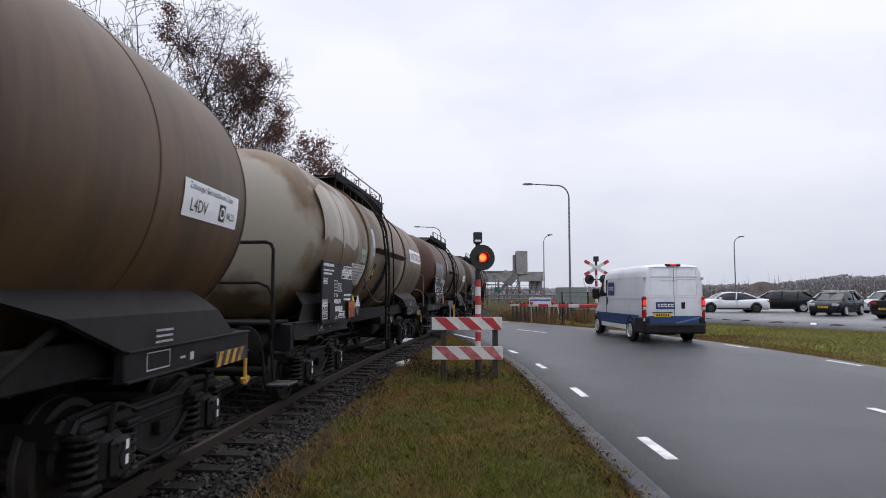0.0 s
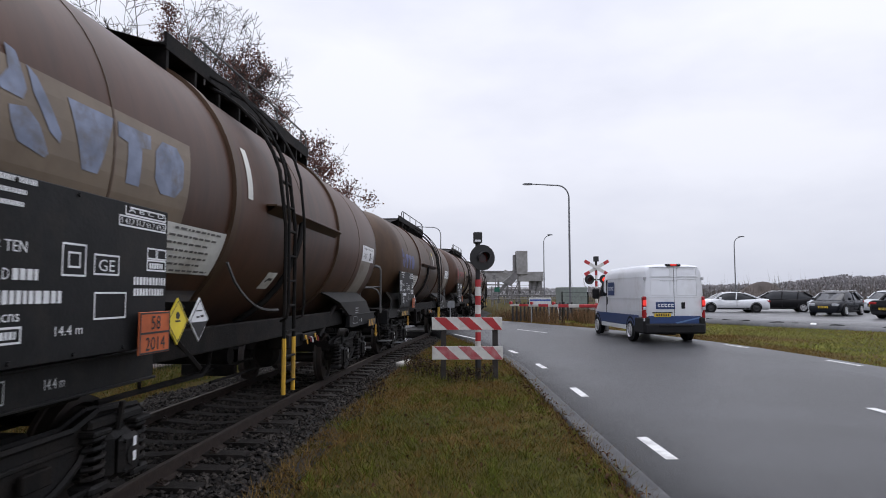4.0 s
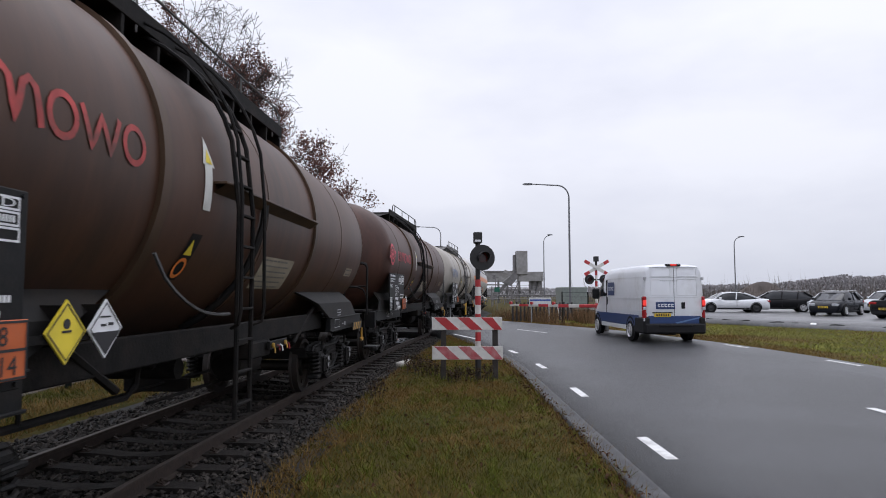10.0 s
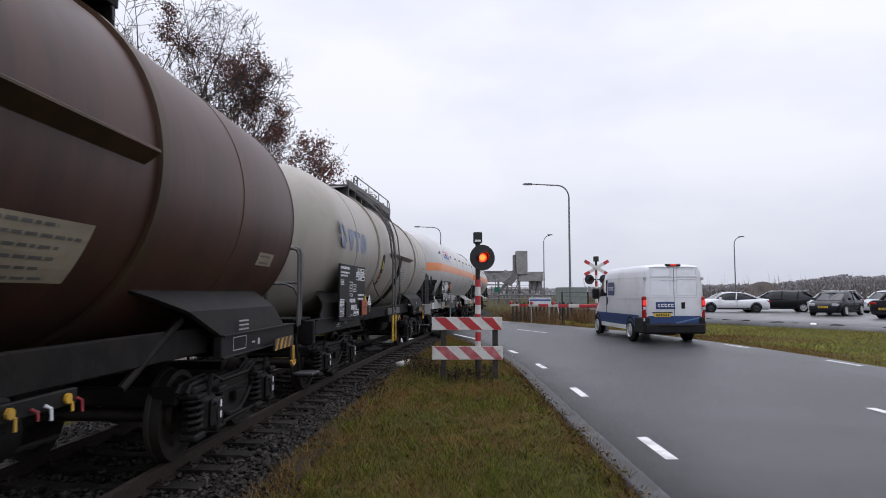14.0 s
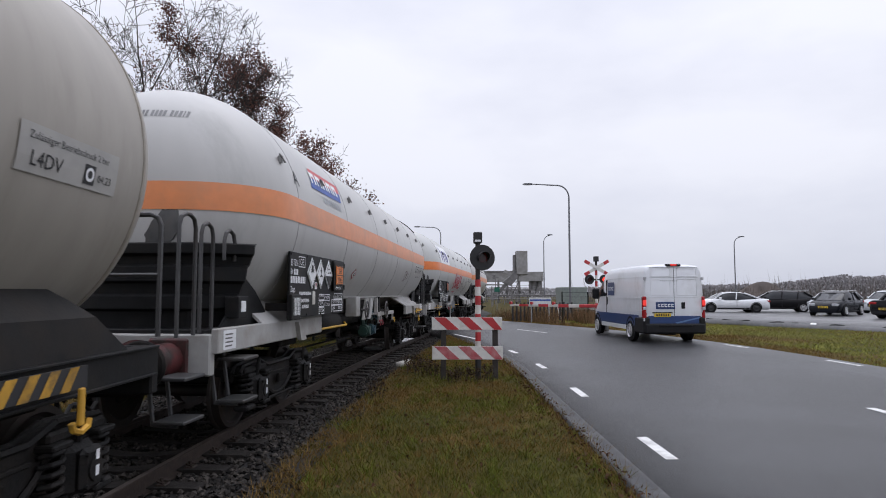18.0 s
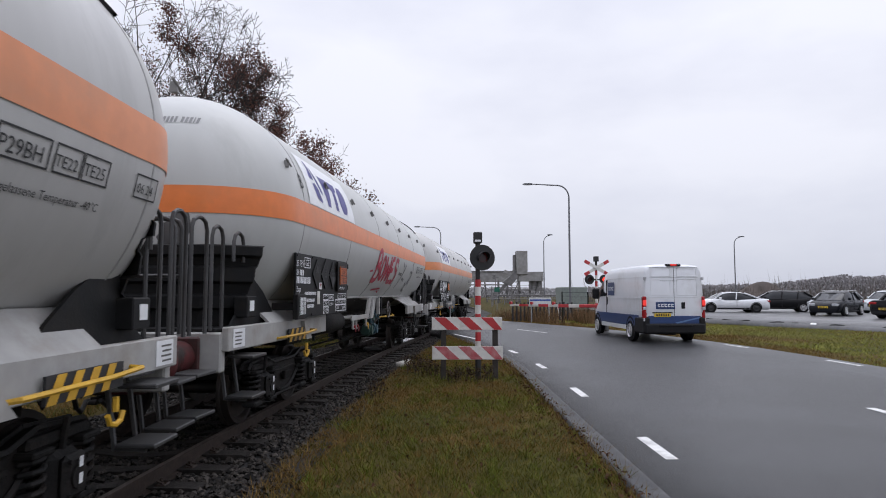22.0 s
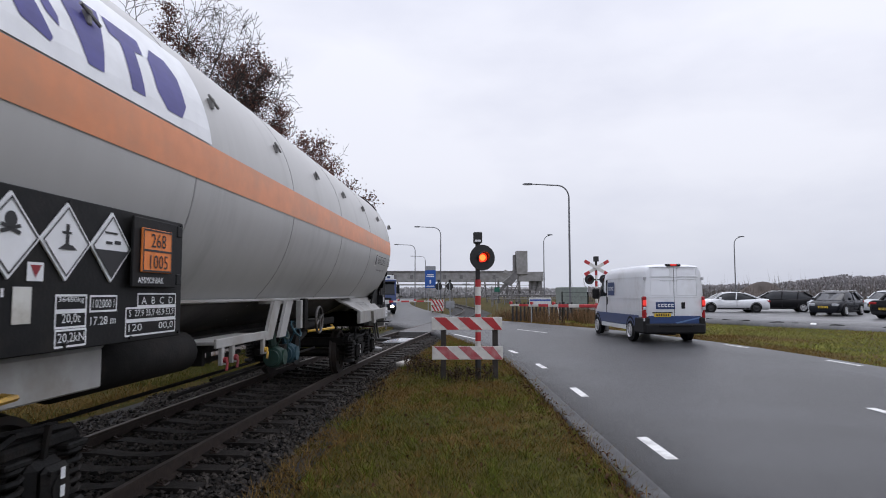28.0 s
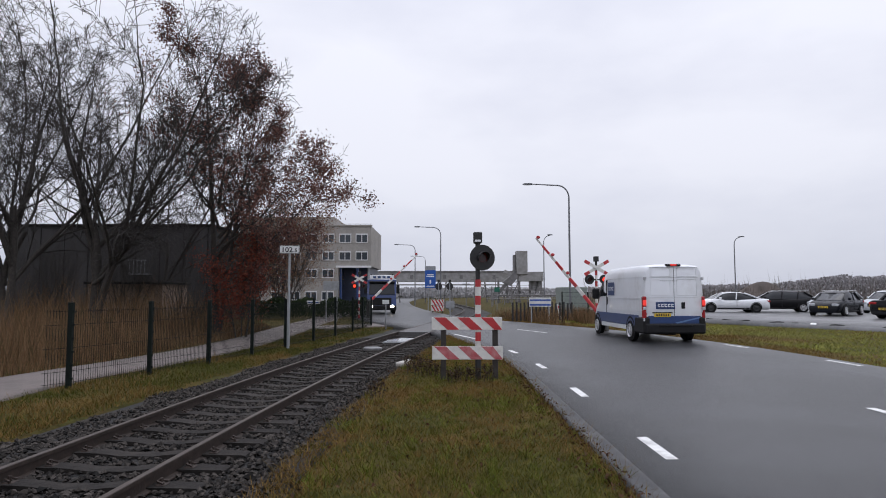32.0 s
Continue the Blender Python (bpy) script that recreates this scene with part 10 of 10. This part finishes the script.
def grass():
    rng = np.random.default_rng(9)
    # verge between track and road
    n = 125000
    y = 2.4 + 24 * rng.random(n) ** 1.7
    lo, hi = track_np(y) + 1.85, road_left(y) + 0.04 + 0.06 * np.sin(5.1 * y) * np.sin(2.3 * y + 1) + 0.05 * np.sin(17 * y)
    x = lo + (hi - lo) * rng.random(n) ** 0.85
    keep = hi > lo + 0.05
    x, y = x[keep], y[keep]
    p = patchy(x, y, 0.9) + 0.55 * patchy(x, y, 3.1)
    edge = np.clip((x - track_np(y) - 1.8) / 0.8, 0, 1)
    side = np.clip((road_left(y) - x) / 0.35, 0, 1)
    brown = (p + rng.normal(0, 0.22, len(x)) + 0.35 * (1 - edge) + 0.10 * np.clip((y - 11) / 5, 0, 1) * 3 - 0.12 - 0.16 * np.clip((11 - y) / 4, 0, 1)) > 0.05
    brown |= (side < 0.6) & (rng.random(len(x)) < 0.5)
    tall = np.where(side < 0.35, 1.5, 1.0)
    tall = tall * (1 + 0.55 * patchy(x, y, 4.5) + 0.3 * patchy(x, y, 11.0))
    pts = np.stack([x, y], 1)
    for name, sel, m, h, label in (("verge_grass", ~brown, M_GRASS, 0.055, "short green grass of the verge"), ("verge_dry_grass", brown, M_GRASS_BROWN, 0.065, "brownish dead grass and moss in the verge")):
        v, f = blades(pts[sel], bank_np(x[sel]) - 0.075, tall[sel] * h * (1 + 0.9 * (rng.random(sel.sum()) ** 6)), 0.0045, rng, 0.7)
        tagged(new(name, raw_mesh(name, v, f, m)), label, "grass", kind="stuff")
    # tufts of longer grass
    hub_y = 2.6 + 20 * rng.random(420) ** 1.5
    hub_x = track_np(hub_y) + 1.9 + (road_left(hub_y) - track_np(hub_y) - 1.85) * rng.random(420) ** 0.7
    keep = hub_x < road_left(hub_y) + 0.05
    hx, hy = np.repeat(hub_x[keep], 26), np.repeat(hub_y[keep], 26)
    hx, hy = hx + rng.normal(0, 0.035, len(hx)), hy + rng.normal(0, 0.035, len(hy))
    v, f = blades(np.stack([hx, hy], 1), bank_np(hx) - 0.075, 0.115, 0.005, rng, 0.65)
    tagged(new("grass_tufts", raw_mesh("grass_tufts", v, f, M_TUFT)), "tufts of longer green grass in the verge", "grass", kind="stuff")
    # dead leaves, most of them along the road edge
    ly = 2.6 + 16 * rng.random(2600) ** 1.5
    lx = road_left(ly) + 0.06 - np.abs(rng.normal(0, 0.18, 2600))
    far = rng.random(2600) < 0.35
    lx = np.where(far, track_np(ly) + 1.7 + (road_left(ly) - track_np(ly) - 1.7) * rng.random(2600), lx)
    v, f = leaves(np.stack([lx, ly, bank_np(lx) - 0.02 + 0.02 * rng.random(2600)], 1), 2600, 0.022, 0.01, rng)
    tagged(new("fallen_leaves", raw_mesh("fallen_leaves", v, f, M_LEAF_FALLEN)), "withered brown leaves lying in the grass edge", "leaves", kind="stuff")
    # left of the track, up to the path
    n = 42000
    y = 4 + 30 * rng.random(n) ** 1.5
    hi = track_np(y) - 2.0
    lo = np.interp(y, [4, 12.4, 21, 30, 36], [-7.2, -7.45, -6.3, -6.5, -6.3])
    x = lo + (hi - lo) * rng.random(n)
    p = patchy(x, y, 0.7)
    brown = (p + rng.normal(0, 0.25, n)) > 0.18
    pts = np.stack([x, y], 1)
    for name, sel, m, label in (("trackside_grass", ~brown, M_TRACK_GRASS, "rough green grass and moss beside the track"), ("trackside_dry_grass", brown, M_GRASS_BROWN, "withered grass beside the track")):
        v, f = blades(pts[sel], np.full(sel.sum(), -0.15), 0.085 * (1 + 1.2 * rng.random(sel.sum()) ** 5), 0.006, rng, 0.6)
        tagged(new(name, raw_mesh(name, v, f, m)), label, "grass", kind="stuff")
    # right verge between road and parking ground
    n = 60000
    u, w = rng.random(n), rng.random(n)
    y = 11 + 31 * w
    lo = np.interp(y, [11, 20, 26, 33, 42], [9.35, 8.95, 7.9, 5.9, 3.1])
    hi = np.interp(y, [11, 17, 24, 30.5, 36, 47], [22, 19.2, 16.1, 13.8, 12.9, 12.1])
    x = lo + (hi - lo) * u ** 1.4
    p = patchy(x, y * 1.0, 0.35)
    brown = (p + rng.normal(0, 0.25, n) + 0.5 * ((x - lo) < 1.3) - 0.25 * ((x - lo) > 3.2)) > 0.15
    pts = np.stack([x, y], 1)
    for name, sel, m, label in (("roadside_grass", ~brown, M_GRASS_GREEN, "bright green grass strip beside the road"), ("roadside_dry_grass", brown, M_GRASS_BROWN, "brown grass strip beside the road")):
        v, f = blades(pts[sel], bank_np(x[sel]) - 0.08, 0.075, 0.012, rng, 0.9)
        tagged(new(name, raw_mesh(name, v, f, m)), label, "grass", kind="stuff")
    # tall brown grass beyond the crossing
    n = 9000
    x, y = rng.uniform(2.6, 10.0, n), rng.uniform(33.0, 44.0, n)
    lo = np.interp(y, [33, 36, 40, 44], [6.3, 5.6, 4.4, 3.4])
    keep = (x > lo) & ~((np.abs(x - 7.0) < 0.55) & (y < 39.7))
    v, f = blades(np.stack([x, y], 1)[keep], bank_np(x[keep]) - 0.05, 0.75, 0.012, rng, 0.22)
    tagged(new("tall_grass", raw_mesh("tall_grass", v, f, M_REED)), "tall withered brown grass by the fence", "grass", kind="stuff")
    # reeds behind the path
    n = 21000
    y = 9 + 24 * rng.random(n) ** 1.1
    hi = np.interp(y, [9, 12.5, 17, 21, 26, 33], [-9.35, -9.75, -9.05, -8.75, -8.65, -8.9])
    x = hi - 5.5 * rng.random(n) ** 1.3
    k = (1.0 + 0.55 * patchy(x, y, 0.35) + 0.8 * patchy(x, y, 1.2)) * np.where(y > 21, 0.55, 1.0) * (0.55 + 0.45 * np.clip((hi - x) / 1.2, 0, 1))
    v, f = blades(np.stack([x, y], 1), np.full(n, -0.15), 1.0 * k, 0.008, rng, 0.24)
    tagged(new("reeds", raw_mesh("reeds", v, f, M_REED)), "dense dry tan reeds behind the path", "reeds", kind="stuff")
    # brushwood behind the reeds
    n = 12000
    y = rng.uniform(20, 34, n)
    x = rng.uniform(-24, -9.8, n)
    v, f = blades(np.stack([x, y], 1), np.full(n, -0.15), 1.9 * rng.uniform(0.4, 1.2, n), 0.011, rng, 0.35)
    tagged(new("brushwood", raw_mesh("brushwood", v, f, M_REED)), "dry brown brushwood under the trees", "brushwood", kind="stuff")


grass()


def weeds():
    """Dead weeds round the posts of the striped boards."""
    rng = random.Random(6)
    m = mat("dead_weed", (0.035, 0.024, 0.018), 0.9, vary=0.3)
    ml = leaf_mat("weed_leaves_brown", [(0.05, 0.03, 0.02), (0.035, 0.022, 0.016), (0.06, 0.05, 0.02)])
    for x, y, h in ((-0.55, 13.6, 0.42), (-0.35, 13.5, 0.38), (-0.72, 13.9, 0.36), (-0.15, 13.3, 0.30), (0.35, 12.7, 0.32), (0.55, 12.6, 0.28), (0.9, 12.6, 0.30), (-1.1, 10.6, 0.30), (0.2, 12.5, 0.25)):
        wd = Wood(rng.randint(1, 999))
        pl = dict(SHRUB, kids=(5, 4), thin=0.003)
        for k in range(4):
            wd.grow(Vector((rng.uniform(-0.12, 0.12), rng.uniform(-0.12, 0.12), -0.03)), Vector((rng.uniform(-0.3, 0.3), rng.uniform(-0.3, 0.3), 1)).normalized(), h, 0.006, 0, pl)
        w = thing("weed", pose(x, y, bank(x) - 0.07), "withered dark weed with curled leaves", "weed", "weeds by the boards")
        v0, f0 = wd.mesh(6)
        tagged(part("stem", raw_mesh("stem", v0, f0, m), None, w), kind="stuff")
        pts = np.array([tuple(p) for p in wd.ends])
        v, f = leaves(pts, 90, 0.03, 0.02, np.random.default_rng(rng.randint(1, 999)))
        tagged(part("foliage", raw_mesh("foliage", v, f, ml), None, w), kind="stuff")


weeds()


def far_woods():
    """Winter woods on the horizon, haze painted into their colours, thousands of bare stems."""
    rng = np.random.default_rng(21)
    hazy = leaf_mat("haze_coloured_wood", [(0.27, 0.26, 0.265), (0.24, 0.23, 0.235), (0.30, 0.285, 0.29)], 1.0)
    near = leaf_mat("brown_far_wood", [(0.14, 0.115, 0.10), (0.11, 0.09, 0.08), (0.16, 0.135, 0.115)], 1.0)
    n = 60000
    x = rng.uniform(45, 230, n)
    y = rng.uniform(165, 200, n)
    h = np.interp(x / y, [0.2, 0.40, 0.5, 0.56, 0.62, 0.72, 0.9], [3.6, 4.0, 4.2, 5.2, 7.2, 6.6, 7.2]) * (0.95 + 0.16 * patchy(x, y, 0.06) + 0.10 * patchy(x, y, 0.2))
    v, f = tufts(np.stack([x, y, h * rng.random(n) ** 0.6], 1), 0.36, rng)
    tagged(new("far_woods", raw_mesh("far_woods", v, f, hazy)), "bare woods on the horizon, coloured pale for the haze", "woods", kind="stuff")
    n = 3000
    x, y = rng.uniform(22, 110, n), rng.uniform(95, 112, n)
    v, f = blades(np.stack([x, y], 1), np.zeros(n), 3.2 * rng.uniform(0.25, 1.3, n) ** 1.7, 0.045, rng, 0.14)
    tagged(new("far_thicket", raw_mesh("far_thicket", v, f, near)), "thin bare saplings beyond the parking ground", "thicket", kind="stuff")
    n = 40000
    x, y = rng.uniform(-70, 50, n), rng.uniform(230, 300, n)
    v, f = tufts(np.stack([x, y, 4.0 * (0.85 + 0.3 * patchy(x, y, 0.1)) * rng.random(n) ** 0.6], 1), 0.5, rng)
    # paler still: the mist over the farthest woods is in these colours
    pale = leaf_mat("mist_coloured_wood", [(0.36, 0.355, 0.36), (0.32, 0.315, 0.32), (0.40, 0.395, 0.40)], 1.0)
    tagged(new("distant_woods", raw_mesh("distant_woods", v, f, pale)), "woods far along the line, coloured pale for the mist", "woods", kind="stuff")
    v, f = [], []
    for i in range(9):
        for k in range(24):
            a = 6.283 * k / 24
            r = (1 - i / 8) * (1 + 0.12 * math.sin(3 * a))
            v.append((58 + 7.5 * r * math.cos(a), 114 + 4 * r * math.sin(a), 4.0 * math.sin(math.pi / 2 * i / 8) ** 1.6 - 0.1))
    for i in range(8):
        for k in range(24):
            f.append((i * 24 + k, i * 24 + (k + 1) % 24, (i + 1) * 24 + (k + 1) % 24, (i + 1) * 24 + k))
    tagged(new("earth_mound", raw_mesh("earth_mound", v, f, mat("dark_earth", (0.075, 0.062, 0.055), 0.95, vary=0.3, scale=0.8, bump=0.5, bump_scale=3), True)), "low dark earth mound beyond the cars", "mound")


far_woods()
# ---- what moves ----
def along(q, x):
    """The place on the line of a point x behind a wagon's middle q."""
    y = q + x
    for _ in range(3):
        s = track_x(y)[1]
        y = q + x / math.hypot(1, s)
    return on_track(y)


def wagon_pose(q, a, b):
    p0, p1 = along(q, a), along(q, b)
    d = (p1 - p0).normalized()
    c = p0 - d * a
    return pose(c.x, c.y, 0, 0, 0, math.degrees(math.atan2(d.y, d.x)))


FLASH, PHASE = 0.6346, 0.505


def motions():
    for w, q, a, b in TRAIN:
        walk(w, [(k * 0.5, wagon_pose(q - travel(k * 0.5), a, b)) for k in range(65)])
    # wheels roll as far as the train goes
    for ws in WHEELSETS:
        base = ws.matrix_basis.translation.copy()
        rows = []
        for k in range(0, 229):
            t = k * 0.14
            rows.append((t, Matrix.Translation(base) @ Matrix.Rotation(-travel(t) * 1.005 / 0.455, 4, "Y")))
        rows.append((32.0, Matrix.Translation(base) @ Matrix.Rotation(-travel(32.0) * 1.005 / 0.455, 4, "Y")))
        walk(ws, rows)
    # booms rise once the train has passed
    rise = [(0, 0), (29.0, 0), (29.3, 5), (29.7, 11), (30.2, 19), (30.6, 25), (31.0, 32), (31.5, 40.5), (32.0, 49)]
    walk(boom_r, [(t, pose(0, 0, 0, 0, -a, 0)) for t, a in rise])
    walk(boom_l, [(t, pose(0, 0, 0, 0, -a * 0.82, 0)) for t, a in rise])
    # the lamp discs turn their glowing face out and in
    for disc, early in BEACONS:
        if early is None:
            disc.matrix_basis = disc.matrix_basis @ Matrix.Rotation(math.pi, 4, "Z")
            continue
        base = disc.matrix_basis.translation.copy()
        rows = []

        def put(t, a):
            if 0 < t < 32 and (not rows or t > rows[-1][0] + 0.003):
                rows.append((t, Matrix.Translation(base) @ Matrix.Rotation(radians(a), 4, "Z")))
        k0 = PHASE + early * FLASH
        lit0 = ((0 - k0) % FLASH) < 0.267
        rows.append((0.0, Matrix.Translation(base) @ Matrix.Rotation(0 if lit0 else math.pi, 4, "Z")))
        n = math.ceil(-k0 / FLASH * 2)
        while True:
            t = k0 + 0.004 + n * FLASH / 2 if n % 2 == 0 else k0 + 0.267 + (n - 1) * FLASH / 2
            if t > 32:
                break
            a, b = (180, 360) if n % 2 == 0 else (0, 180)
            for d, q in ((-0.05, a), (-0.03, a), (-0.01, a), (-0.0034, a + 60), (0.0034, a + 120), (0.01, b), (0.03, b), (0.05, b)):
                put(t + d, q)
            n += 1
        rows.append((32.0, rows[-1][1]))
        walk(disc, rows)


motions()
